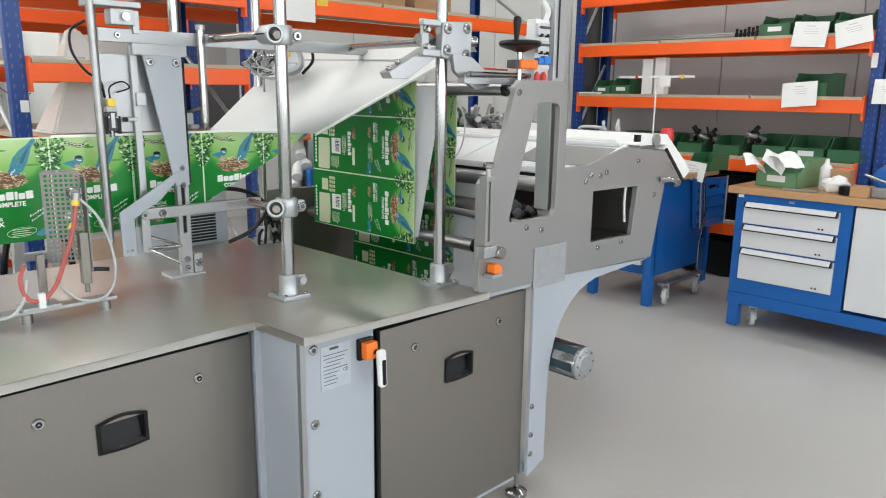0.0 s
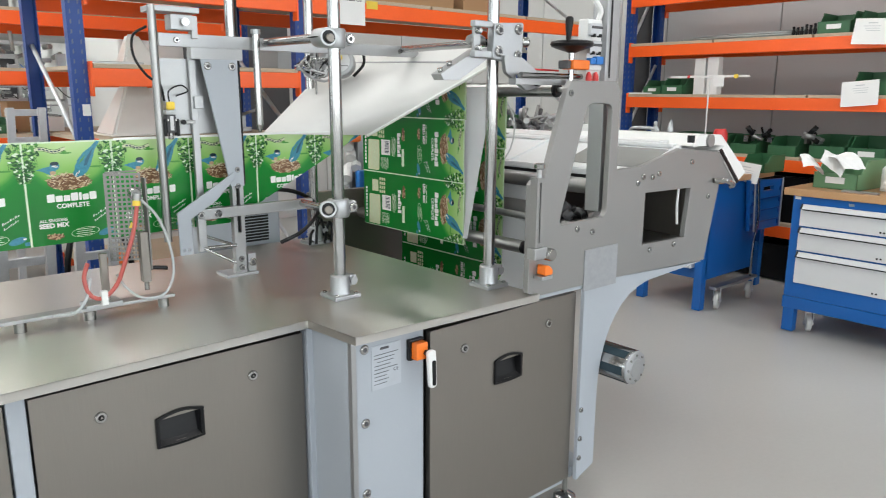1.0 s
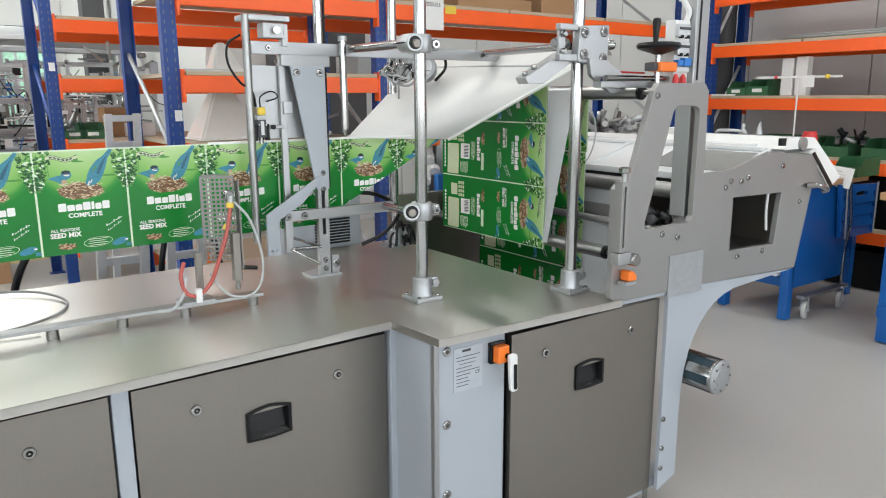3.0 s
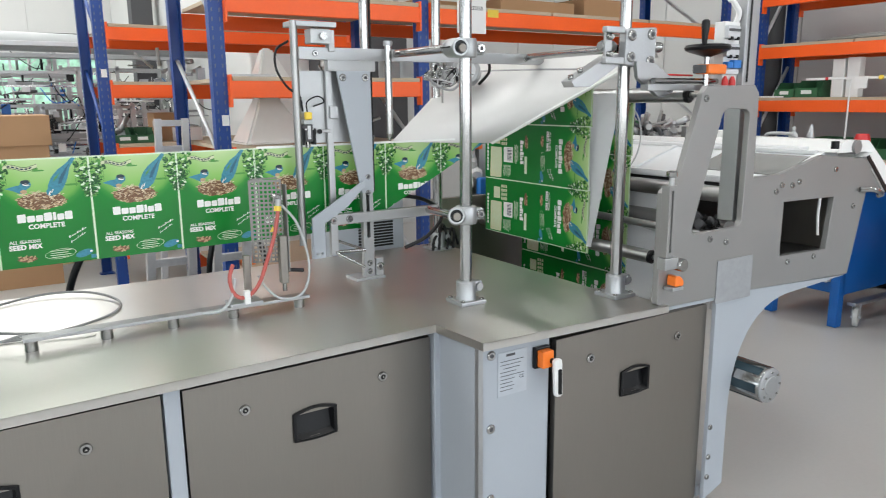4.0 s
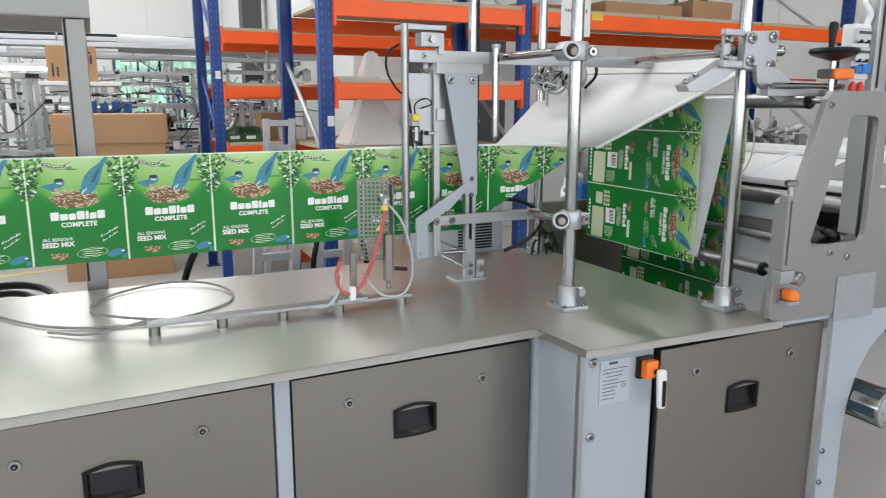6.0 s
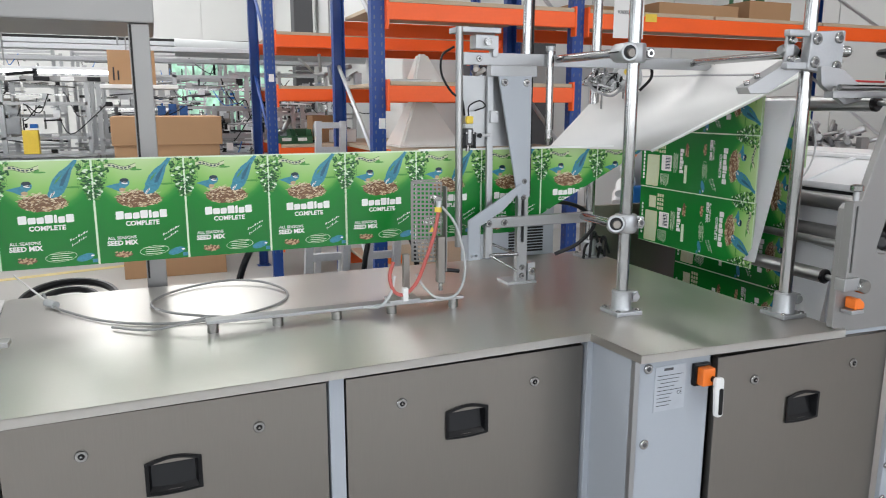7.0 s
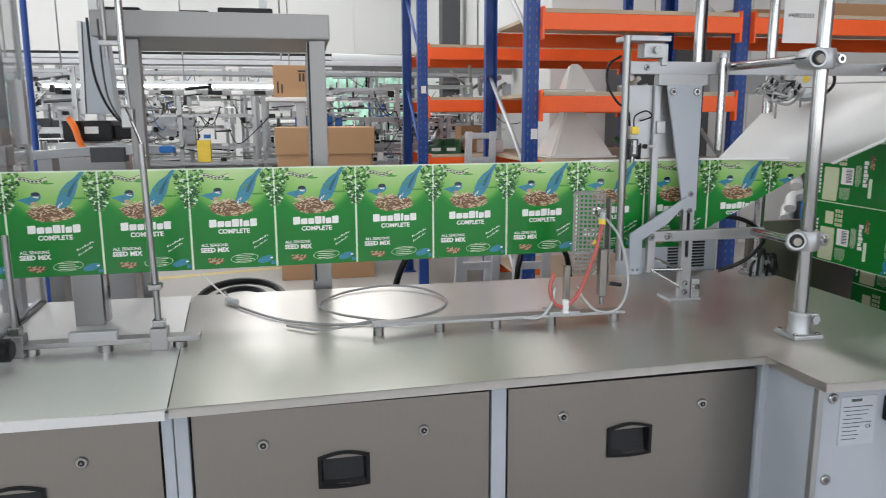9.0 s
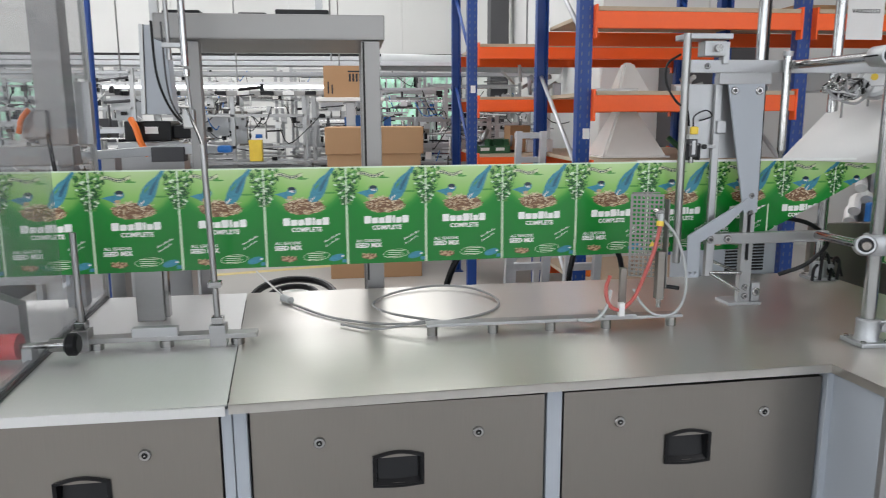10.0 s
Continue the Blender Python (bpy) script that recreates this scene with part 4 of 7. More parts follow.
# ---- pallet racking ----
def upright_mesh(height, holes_side):
    """A perforated blue upright: a channel with rows of slots."""
    b = bm_plate([(-0.04, 0), (0.04, 0), (0.04, 0.065), (0.036, 0.065), (0.036, 0.004), (-0.036, 0.004), (-0.036, 0.065), (-0.04, 0.065)], height, (), "z", 0.0)
    me = bpy.data.meshes.new("upright")
    b.to_mesh(me)
    b.free()
    me.materials.append(M_BLUE)
    s = None
    z = 0.3
    while z < height - 0.05:
        for x in (-0.021, 0.021):
            s = bm_plate([(x - 0.0035, z - 0.013), (x + 0.0035, z - 0.008), (x + 0.0035, z + 0.013), (x - 0.0035, z + 0.008)], 0.001, (), "y", -0.0012, 0, s)
        for sx in (-0.0412, 0.0402):
            s = bm_plate([(0.025, z - 0.011), (0.035, z - 0.005), (0.035, z + 0.011), (0.025, z + 0.005)], 0.001, (), "x", sx, 0, s)
        z += 0.05
    ms = bpy.data.meshes.new("slots")
    s.to_mesh(ms)
    s.free()
    ms.materials.append(M_SLOT)
    return me, ms


M_SLOT = mat("slot_shade", (0.10, 0.13, 0.22), 0.6)
UP, SLOTS = upright_mesh(2.9, 1)
fb = bm_box(-0.06, -0.006, 0, 0.06, 0.085, 0.007)
FOOT = bpy.data.meshes.new("foot_plate")
fb.to_mesh(FOOT)
fb.free()
FOOT.materials.append(M_BLUE)


def rack(label, m, ends, depth, levels, group="pallet racking", brace=None):
    """Racking whose front faces local -y. ends: x of the frames. levels: (top of beam, bay from, bay to)."""
    r = thing("pallet_rack", label, "shelving", group)
    r.matrix_basis = m
    for x in ends:
        for y, turn in ((0, 0), (depth, 180)):
            u = share("rack_upright", UP, r, pose(x, y, 0, 0, 0, turn))
            tagged(share("slot_pattern", SLOTS, u), kind="stuff")
            share("foot_plate", FOOT, u)
        for z in (0.35, 1.15, 1.95):
            part("frame_brace", bm_cyl((x, 0.04, z), (x, depth - 0.04, z + 0.62), 0.014, n=8), brace or M_GREYB, r, "steel brace")
    for top, a, c in levels:
        for y in (-0.045, depth):
            bm = bm_box(a + 0.045, y, top - 0.098, c - 0.045, y + 0.045, top - 0.004, 0.004)
            part("beam", bm, M_ORANGE, r, "orange painted beam")
            for x in (a + 0.047, c - 0.047):
                part("beam_end", bm_box(x - 0.006, y - 0.004, top - 0.15, x + 0.006, y + 0.049, top + 0.03), M_ORANGE, r)
        n = max(1, round((c - a) / 0.9))
        for i in range(n):
            w = (c - a - 0.1) / n
            part("shelf_board", bm_box(a + 0.056 + w * i + 0.003, -0.043, top - 0.003, a + 0.044 + w * (i + 1) - 0.003, depth - 0.02, top + 0.020, 0.001), M_CHIP, r, "raw chipboard shelf board")
    return r


M_GREYB = mat("galvanised_brace", (0.55, 0.56, 0.58), 0.45, 0.6, 0.1, 60)
rack("orange and blue racking with bins, against the grey wall", pose(5.245, 2.17, 0, 0, 0, -90) @ pose(-2.53, 0, 0), (0.0, 2.53), 0.50, [(0.47, 0, 2.53), (1.0, 0, 2.53), (1.478, 0, 2.53), (1.925, 0, 2.53), (2.36, 0, 2.53)])
rack("orange and blue racking with bins, against the grey wall", pose(5.245, -0.46, 0, 0, 0, -90) @ pose(-2.53, 0, 0), (0.0, ), 0.50, [(0.47, 0, 2.53), (1.0, 0, 2.53), (1.478, 0, 2.53), (1.925, 0, 2.53)])
rack("orange and blue racking holding funnels and machine parts", pose(0.53, 4.79, 0), (0.0, 1.33, 4.42), 1.0, [(0.45, 0, 1.33), (1.22, 0, 1.33), (1.622, 0, 1.33), (2.085, 0, 1.33), (2.085, 1.33, 4.42), (2.6, 0, 1.33), (2.6, 1.33, 4.42)])
rack("orange and blue racking holding funnels and machine parts", pose(0.20, 6.69, 0), (0.0, 2.2), 0.95, [(0.45, 0, 2.2), (1.17, 0, 2.2), (1.64, 0, 2.2), (2.06, 0, 2.2)], brace=M_BLUE)
for x, y, z in ((0.205, 6.684, 1.72), (0.545, 4.786, 1.40), (5.24, 2.19, 1.75)):
    t = bm_box(x - 0.02, y - 0.004, z - 0.03, x + 0.02, y - 0.002, z + 0.03) if x < 5 else bm_box(x - 0.006, y - 0.02, z - 0.05, x - 0.004, y + 0.02, z + 0.05)
    solo("rack_tag", t, M_PAPER, "small white tag on a blue rack upright", "label", "rack tags")


def bin_meshes(w, d, h):
    """An open-fronted stacking bin; front faces local -y."""
    t = 0.006
    b = bm_plate([(0, 0), (d, 0), (d, h), (d * 0.30, h), (d * 0.12, h * 0.55), (0, h * 0.55)], t, (), "x", -w / 2)
    bm_plate([(0, 0), (d, 0), (d, h), (d * 0.30, h), (d * 0.12, h * 0.55), (0, h * 0.55)], t, (), "x", w / 2 - t, 0, b)
    bm_box(-w / 2, d - t, 0, w / 2, d, h, 0, b)
    bm_box(-w / 2, 0, 0, w / 2, t, h * 0.55, 0, b)
    bm_box(-w / 2, 0, 0, w / 2, d, t, 0, b)
    bm_box(-w / 2 - 0.006, d * 0.30, h - 0.012, -w / 2, d, h, 0, b)
    bm_box(w / 2, d * 0.30, h - 0.012, w / 2 + 0.006, d, h, 0, b)
    me = bpy.data.meshes.new("bin_body")
    b.to_mesh(me)
    b.free()
    me.materials.append(M_BIN)
    l = bm_box(-w * 0.22, -0.002, h * 0.2, w * 0.22, -0.0005, h * 0.42)
    ml = bpy.data.meshes.new("bin_label")
    l.to_mesh(ml)
    l.free()
    ml.materials.append(M_PAPER)
    return me, ml


BIN = bin_meshes(0.23, 0.34, 0.155)


def storage_bin(x, y, z, turn, scale=1.0, tag=True, label="dark green plastic storage bin on a shelf"):
    b = thing("storage_bin", label, "storage bin", "green storage bins", at=(x, y, z, turn))
    body = share("bin_body", BIN[0], b)
    if tag:
        share("bin_label", BIN[1], b)
    b.scale = (scale, scale, scale)
    return b


def paper_sheet(x, y, z, turn, lean=12, w=0.21, h=0.16, label="white printed sheet hanging over a shelf edge"):
    """A sheet in the local x, z plane, facing local -y."""
    s = thing("paper_sheet", label, "paper", "white sheets", at=(x, y, z, turn))
    s.rotation_euler = (radians(-8), radians(lean), radians(turn))
    part("sheet", bm_box(-w / 2, 0, -h, w / 2, 0.0012, 0), M_PAPER, s)
    bars = bm_box(-0.03, -0.0006, -0.035, 0.03, -0.0001, -0.028)
    for i in range(3):
        bm_box(-0.055 + 0.01 * i, -0.0006, -0.055 - 0.016 * i, 0.055, -0.0001, -0.051 - 0.016 * i, 0, bars)
    part("sheet_print", bars, M_GREYB, s)
    return s


# right-hand racking contents (fronts face -x: turn -90)
RX = 5.225
for y in (2.36, 2.62, 2.90):
    storage_bin(RX, y, 1.946, -90)
for y, ln in ((2.62, 3), (2.35, -12)):
    paper_sheet(RX - 0.03, y, 2.03, -90, ln, 0.24, 0.18)
storage_bin(RX, 2.60, 1.499, -90, 1.1)
paper_sheet(RX - 0.03, 2.66, 1.60, -90, -5, 0.25, 0.18)
storage_bin(RX + 0.02, 4.22, 1.499, -90, 0.9)
storage_bin(RX + 0.02, 4.42, 1.499, -90, 0.8)
paper_sheet(RX - 0.03, 2.06, 1.62, -90, 0, 0.2, 0.17)
for y in (2.30, 2.58, 2.86, 3.20, 3.52, 3.80, 4.08):
    storage_bin(RX + 0.02, y, 1.021, -90, 1.12 if y < 3 else 0.95, y in (2.58, 3.8))
for y in (2.32, 2.74, 3.16, 3.58, 4.0, 4.40):
    for z, h in ((0.491, 0.36), (0.012, 0.28)):
        c = thing("black_crate", "black plastic crate on a low shelf", "crate", "black crates", at=(RX + 0.05, y, z, 0))
        cb = bm_plate(rect(0.0, -0.19, 0.44, 0.19), 0.012, (), "z", 0.0)
        for a in (rect(0.0, -0.19, 0.012, 0.19), rect(0.428, -0.19, 0.44, 0.19), rect(0.012, -0.19, 0.428, -0.178), rect(0.012, 0.178, 0.428, 0.19)):
            bm_plate(a, h, (), "z", 0.012, 0, cb)
        part("crate_body", cb, M_BLACK, c)
        part("crate_rim", bm_box(-0.012, -0.2, h, 0.0, 0.2, h + 0.012, 0.002), M_BLACK, c)
for i, (y, h) in enumerate(((3.98, 0.30), (3.86, 0.31))):
    solo("white_package", bm_box(RX + 0.05, y - 0.05, 1.499, RX + 0.13, y + 0.05, 1.499 + h, 0.006), M_WHITE, "tall white package on a shelf", "package", "white packages")
solo("paper_sheaf", bm_box(RX, 4.42, 1.499, RX + 0.25, 4.66, 1.512, 0.002), M_PAPER, "flat stack of papers on a shelf", "paper")
rng = random.Random(4)
tray = thing("rod_bundle", "bundle of thin pale rods lying on a shelf", "rods")
for i in range(14):
    a = Vector((RX + 0.06 + rng.uniform(0, 0.12), 3.15 + rng.uniform(0, 0.1), 1.956 + rng.uniform(0, 0.035)))
    part("rod", bm_cyl(a, a + Vector((rng.uniform(-0.02, 0.05), 0.75 + rng.uniform(0, 0.25), rng.uniform(-0.005, 0.005))), 0.007, n=8), M_HOSE, tray)
for i in range(7):
    y = 3.02 + 0.032 * i
    solo("black_fitting", bm_turn((RX + 0.05, y, 1.946), (RX + 0.05, y, 2.0 + rng.uniform(0, 0.03)), [(0, 0.012), (0.5, 0.014), (0.6, 0.009), (1, 0.011)], 10), M_BLACK, "small black fitting standing on a shelf", "fitting", "black fittings")


def scrap_cluster(name, label, cx, cy, cz, r, n, mats, seed):
    g = thing(name, label, "machine parts", "loose machine parts")
    q = random.Random(seed)
    for i in range(n):
        a = Vector((cx + q.uniform(-r, r), cy + q.uniform(-r, r), cz + q.uniform(0.02, r * 0.8)))
        b = a + Vector((q.uniform(-r, r), q.uniform(-r, r), q.uniform(-0.2 * r, r))) * 0.7
        b.z = max(b.z, cz + 0.012)
        part("metal_part", bm_cyl(a, b, q.uniform(0.008, 0.022), n=10) if i % 3 else bm_box(a.x - 0.03, a.y - 0.02, cz, a.x + 0.03, a.y + 0.02, cz + q.uniform(0.02, r * 0.7), 0.003), q.choice(mats), g)
    return g


scrap_cluster("clamp_parts", "pile of grey metal clamp parts in a shelf bin", RX + 0.1, 3.42, 1.12, 0.10, 12, (M_CHROME, M_ANOD, M_BLACK), 1)
scrap_cluster("bracket_parts", "angular dark metal brackets in a shelf bin", RX + 0.1, 3.0, 1.12, 0.10, 9, (M_ANOD, M_PLATE, M_BLACK), 2)
solo("grey_pipe", bm_cyl((5.70, 4.85, 0), (5.70, 4.85, 3.6), 0.075, n=24), M_RUBBER, "thick dark grey standpipe against the wall", "pipe")
part("pipe_socket", bm_turn((5.70, 4.85, 1.52), (5.70, 4.85, 1.66), [(0, 0.08), (0.1, 0.087), (0.9, 0.087), (1, 0.08)]), M_RUBBER, bpy.data.objects["grey_pipe"])
solo("wall_conduit", bm_cyl((5.32, 4.86, 0), (5.32, 4.86, 3.6), 0.016, n=10), M_WHITE, "thin white conduit running up the wall", "pipe")

# ---- workbench and trolleys on the right ----
bench = thing("workbench", "blue workbench with pale grey drawers and a beech top", "workbench")
BX = 4.02
part("worktop", bm_box(BX - 0.02, 0.45, 0.885, BX + 0.72, 2.60, 0.93, 0.004), M_BEECH, bench, "beech worktop")
carc = bm_box(BX, 1.86, 0.24, BX + 0.68, 2.545, 0.884, 0.003)
part("drawer_carcass", carc, M_CAB, bench, "blue drawer cabinet")
for z0, z1 in ((0.70, 0.832), (0.545, 0.685), (0.335, 0.53)):
    d = part("drawer", bm_box(BX - 0.012, 1.925, z0, BX + 0.02, 2.490, z1, 0.003), M_DRAW, bench, "pale grey drawer front")
    part("drawer_slot", bm_box(BX - 0.0145, 1.935, z1 - 0.034, BX - 0.0125, 2.480, z1 - 0.022), M_GAP, d, "dark slot under the grip")
    part("drawer_grip", bm_plate([(BX - 0.040, z1 - 0.020), (BX - 0.034, z1 - 0.024), (BX - 0.0125, z1 - 0.004), (BX - 0.0125, z1 + 0.006), (BX - 0.022, z1 + 0.004)], 0.530, (), "y", 1.942), M_DRAW, d, "long white grip")
    for y in (1.930, 2.473):
        part("grip_end", bm_plate([(BX - 0.042, z1 - 0.024), (BX - 0.0125, z1 - 0.030), (BX - 0.0125, z1 + 0.008), (BX - 0.024, z1 + 0.007)], 0.011, (), "y", y), M_BLACK, d)
    for y in (2.01, 2.03):
        part("drawer_lock", bm_cyl((BX - 0.0145, y, z0 + 0.022), (BX - 0.0125, y, z0 + 0.022), 0.006, n=10), M_BLACK, d)
part("bench_badge", bm_box(BX - 0.002, 2.19, 0.852, BX - 0.0005, 2.22, 0.868), M_ALU, bench)
part("bench_badge", bm_box(BX - 0.002, 2.50, 0.862, BX - 0.0005, 2.535, 0.880), M_PAPER, bench)
part("cupboard_door", bm_box(BX - 0.006, 0.50, 0.26, BX + 0.5, 1.845, 0.875, 0.004), M_DRAW, bench, "pale grey cupboard door")
part("base_rail", bm_box(BX + 0.0, 0.46, 0.16, BX + 0.68, 2.55, 0.238, 0.003), M_CAB, bench)
for y in (2.50, 0.60):
    for x in (BX + 0.03, BX + 0.64):
        part("bench_leg", bm_box(x - 0.03, y - 0.03, 0.01, x + 0.03, y + 0.04, 0.16, 0.003), M_CAB, bench, "blue leg")


def castor(parent, x, y, r=0.055, turn=30):
    b = bm_turn((x, y - 0.016, r), (x, y + 0.016, r), [(0, r * 0.9), (0.15, r), (0.85, r), (1, r * 0.9)], 20)
    bmesh.ops.transform(b, matrix=Matrix.Translation((x, y, 0)) @ pose(0, 0, 0, 0, 0, turn) @ Matrix.Translation((-x, -y, 0)), verts=b.verts)
    c = part("castor", b, M_TYRE, parent, "pale rubber castor wheel")
    f = bm_box(x - 0.025, y - 0.024, r, x + 0.025, y - 0.020, r * 2 + 0.03)
    bm_box(x - 0.025, y + 0.020, r, x + 0.025, y + 0.024, r * 2 + 0.03, 0, f)
    bm_box(x - 0.035, y - 0.028, r * 2 + 0.02, x + 0.035, y + 0.028, r * 2 + 0.032, 0, f)
    bm_cyl((x, y - 0.03, r), (x, y + 0.03, r), 0.014, bm=f)
    bmesh.ops.transform(f, matrix=Matrix.Translation((x, y, 0)) @ pose(0, 0, 0, 0, 0, turn) @ Matrix.Translation((-x, -y, 0)), verts=f.verts)
    part("castor_fork", f, M_GREYB, c)


for x, y in ((BX + 0.12, 2.42), (BX + 0.55, 2.42), (BX + 0.12, 0.7)):
    castor(bench, x, y)

troll = thing("tool_trolley", "blue steel tool trolley on castors with a beech top", "trolley")
part("trolley_body", bm_box(4.03, 3.10, 0.22, 4.72, 3.62, 0.90, 0.004), M_CAB, troll, "blue steel cabinet body")
part("trolley_top", bm_box(4.0, 3.06, 0.901, 4.86, 3.66, 0.94, 0.004), M_BEECH, troll, "beech worktop")
for x, y in ((3.985, 3.10), (3.985, 3.56), (4.98, 3.18), (4.98, 3.60)):
    part("trolley_leg", bm_box(x, y, 0.005, x + 0.065, y + 0.06, 0.62, 0.003), M_CAB, troll)
part("trolley_rail", bm_box(4.05, 3.19, 0.30, 5.04, 3.23, 0.36, 0.003), M_CAB, troll)
part("drawer_front", bm_box(3.965, 3.18, 0.30, 4.03, 3.55, 0.47, 0.003), M_DRAW, troll, "pale grey drawer front")
dolly = thing("low_dolly", "low dolly on castors with a folded blue crate on it", "dolly")
part("chassis", bm_box(4.08, 3.03, 0.150, 4.68, 3.09, 0.172, 0.003), M_ANOD, dolly)
part("push_bar", bm_tube([(4.60, 3.05, 0.17), (4.57, 3.035, 0.40), (4.60, 3.03, 0.62), (4.58, 3.045, 0.90)], 0.009), M_CHROME, dolly)
side = part("side_board", bm_plate([(4.47, 0.895), (5.02, 0.872), (5.015, 0.505), (4.53, 0.515)], 0.03, [rect(4.70, 0.80, 4.86, 0.83)], "y", 3.055, 0.004), M_CAB, dolly, "folded blue plastic crate with pale edges")
for i in range(3):
    part("board_rib", bm_box(4.60, 3.047, 0.57 + 0.085 * i, 4.97, 3.0545, 0.578 + 0.085 * i), M_BLUE, side)
for i in range(4):
    for x in (4.525, 4.955):
        part("board_slot", bm_box(x, 3.047, 0.535 + 0.085 * i, x + 0.045, 3.0545, 0.565 + 0.085 * i), M_BLUE, side)
for x0, x1 in ((4.60, 4.555), (5.005, 5.002)):
    part("board_edge", bm_plate([(x1 - 0.03, 0.885), (x1 - 0.012, 0.885), (x0 - 0.012, 0.508), (x0 - 0.03, 0.508)], 0.004, (), "y", 3.042), M_GREY, side)
for x, y in ((4.15, 3.06), (4.60, 3.05)):
    castor(dolly, x, y, 0.066, 20)

# things on the bench and trolley
pb = thing("paper_bin", "pale green plastic bin holding paper on the workbench", "storage bin", at=(BX + 0.12, 2.36, 0.931, -95))
pale = BIN[0].copy()
pale.materials[0] = M_BINP
share("bin_body", pale, pb)
share("bin_label", BIN[1], pb)
pb.scale = (1.15, 1.15, 1.15)


def folded_sheet(at, turn, w, d, seed):
    """A loosely folded sheet of paper, bent along two creases."""
    q = random.Random(seed)
    b = bmesh.new()
    k = 6
    grid = [[b.verts.new((w * (i / k - 0.5), d * (j / k - 0.5), 0.05 * abs(math.sin(2.6 * i / k + 0.5 * j / k)) + 0.02 * j / k + q.uniform(-0.004, 0.004))) for j in range(k + 1)] for i in range(k + 1)]
    for i in range(k):
        for j in range(k):
            b.faces.new((grid[i][j], grid[i + 1][j], grid[i + 1][j + 1], grid[i][j + 1]))
    bmesh.ops.recalc_face_normals(b, faces=b.faces)
    bmesh.ops.solidify(b, geom=b.faces[:], thickness=0.0008)
    bmesh.ops.transform(b, matrix=pose(*at, *turn), verts=b.verts)
    solo("folded_paper", b, M_PAPER, "crumpled white sheet stuffed in a bin", "paper", "crumpled sheets")


folded_sheet((BX + 0.14, 2.40, 1.075), (25, -20, 15), 0.20, 0.15, 1)
folded_sheet((BX + 0.10, 2.30, 1.085), (-15, -25, 60), 0.17, 0.14, 2)
folded_sheet((BX + 0.05, 2.50, 1.05), (20, 30, -30), 0.15, 0.12, 3)
cloth = bmesh.new()
bmesh.ops.create_icosphere(cloth, subdivisions=3, radius=0.075)
for v in cloth.verts:
    v.co *= 1 + 0.35 * noise.noise(v.co * 22)
    v.co.z = max(v.co.z * 0.75, -0.045)
    v.co += Vector((BX + 0.16, 2.02, 0.976))
solo("white_cloth", cloth, M_PAPER, "crumpled white cloth on the workbench", "cloth")
solo("black_tape", bm_turn((BX + 0.08, 1.93, 0.931), (BX + 0.08, 1.93, 0.985), [(0, 0.042), (0.1, 0.046), (0.9, 0.046), (1, 0.03)]), M_BLACK, "black roll of tape on the workbench", "tape roll")
solo("beige_bottle", bm_turn((BX + 0.28, 2.12, 0.931), (BX + 0.28, 2.12, 1.12), [(0, 0.035), (0.7, 0.035), (0.85, 0.014), (1, 0.012)]), M_WHITE, "beige plastic bottle on the workbench", "bottle")
solo("brown_carton", bm_box(BX + 0.26, 1.98, 0.931, BX + 0.36, 2.09, 1.06, 0.002), M_BOARD, "small brown carton on the workbench", "carton")
solo("wood_block", bm_box(BX + 0.02, 1.80, 0.931, BX + 0.10, 1.90, 0.99, 0.003), M_BEECH, "small wooden block on the workbench", "block")
solo("steel_strip", bm_box(BX + 0.02, 2.08, 0.931, BX + 0.06, 2.28, 0.943, 0.002), M_ANOD, "thin steel strip on the workbench", "steel strip")
vise = thing("bench_vice", "blue bench vice with a steel bar on the workbench", "vice")
part("vice_body", bm_turn((BX + 0.10, 1.74, 1.04), (BX + 0.32, 1.74, 1.04), [(0, 0.05), (0.1, 0.075), (0.7, 0.075), (1, 0.05)]), M_CAB, vise)
part("vice_base", bm_box(BX + 0.05, 1.66, 0.931, BX + 0.34, 1.80, 0.99, 0.01), M_PLATE, vise)
part("vice_bar", bm_cyl((BX - 0.02, 1.82, 1.07), (BX + 0.08, 1.66, 1.0), 0.009), M_CHROME, vise)
storage_bin(4.62, 3.12, 0.941, -95, 0.8, label="small green bin on the trolley top")
paper_sheet(4.50, 3.10, 1.02, -75, 8, 0.2, 0.14, "white sheet leaning on a green bin")
solo("red_cap", bm_turn((4.3, 3.22, 1.17), (4.3, 3.22, 1.26), [(0, 0.05), (0.6, 0.05), (1, 0.038)]), M_REDP, "red plastic cap on the trolley top", "cap")
solo("cap_stand", bm_turn((4.3, 3.22, 0.94), (4.3, 3.22, 1.17), [(0, 0.045), (0.05, 0.05), (0.8, 0.05), (1, 0.035)]), M_WHITE, "white canister on the trolley top", "canister")
gauge = thing("height_gauge", "tall thin stand with a white scale arm", "measuring stand")
part("gauge_post", bm_cyl((4.45, 3.42, 0.94), (4.45, 3.42, 1.62), 0.0055), M_WHITE, gauge)
part("gauge_arm", bm_box(4.444, 3.12, 1.618, 4.456, 3.74, 1.634, 0.002), M_WHITE, gauge)
part("gauge_tag", bm_box(4.437, 3.30, 1.555, 4.439, 3.385, 1.635), M_PAPER, gauge, "white paper tag")
part("gauge_dial", bm_cyl((4.440, 3.21, 1.626), (4.432, 3.21, 1.626), 0.016), M_YEL, gauge)
part("gauge_slider", bm_box(4.440, 3.575, 1.616, 4.460, 3.595, 1.637), M_REDP, gauge)
part("gauge_foot", bm_cyl((4.45, 3.42, 0.94), (4.45, 3.42, 0.955), 0.06), M_ANOD, gauge)

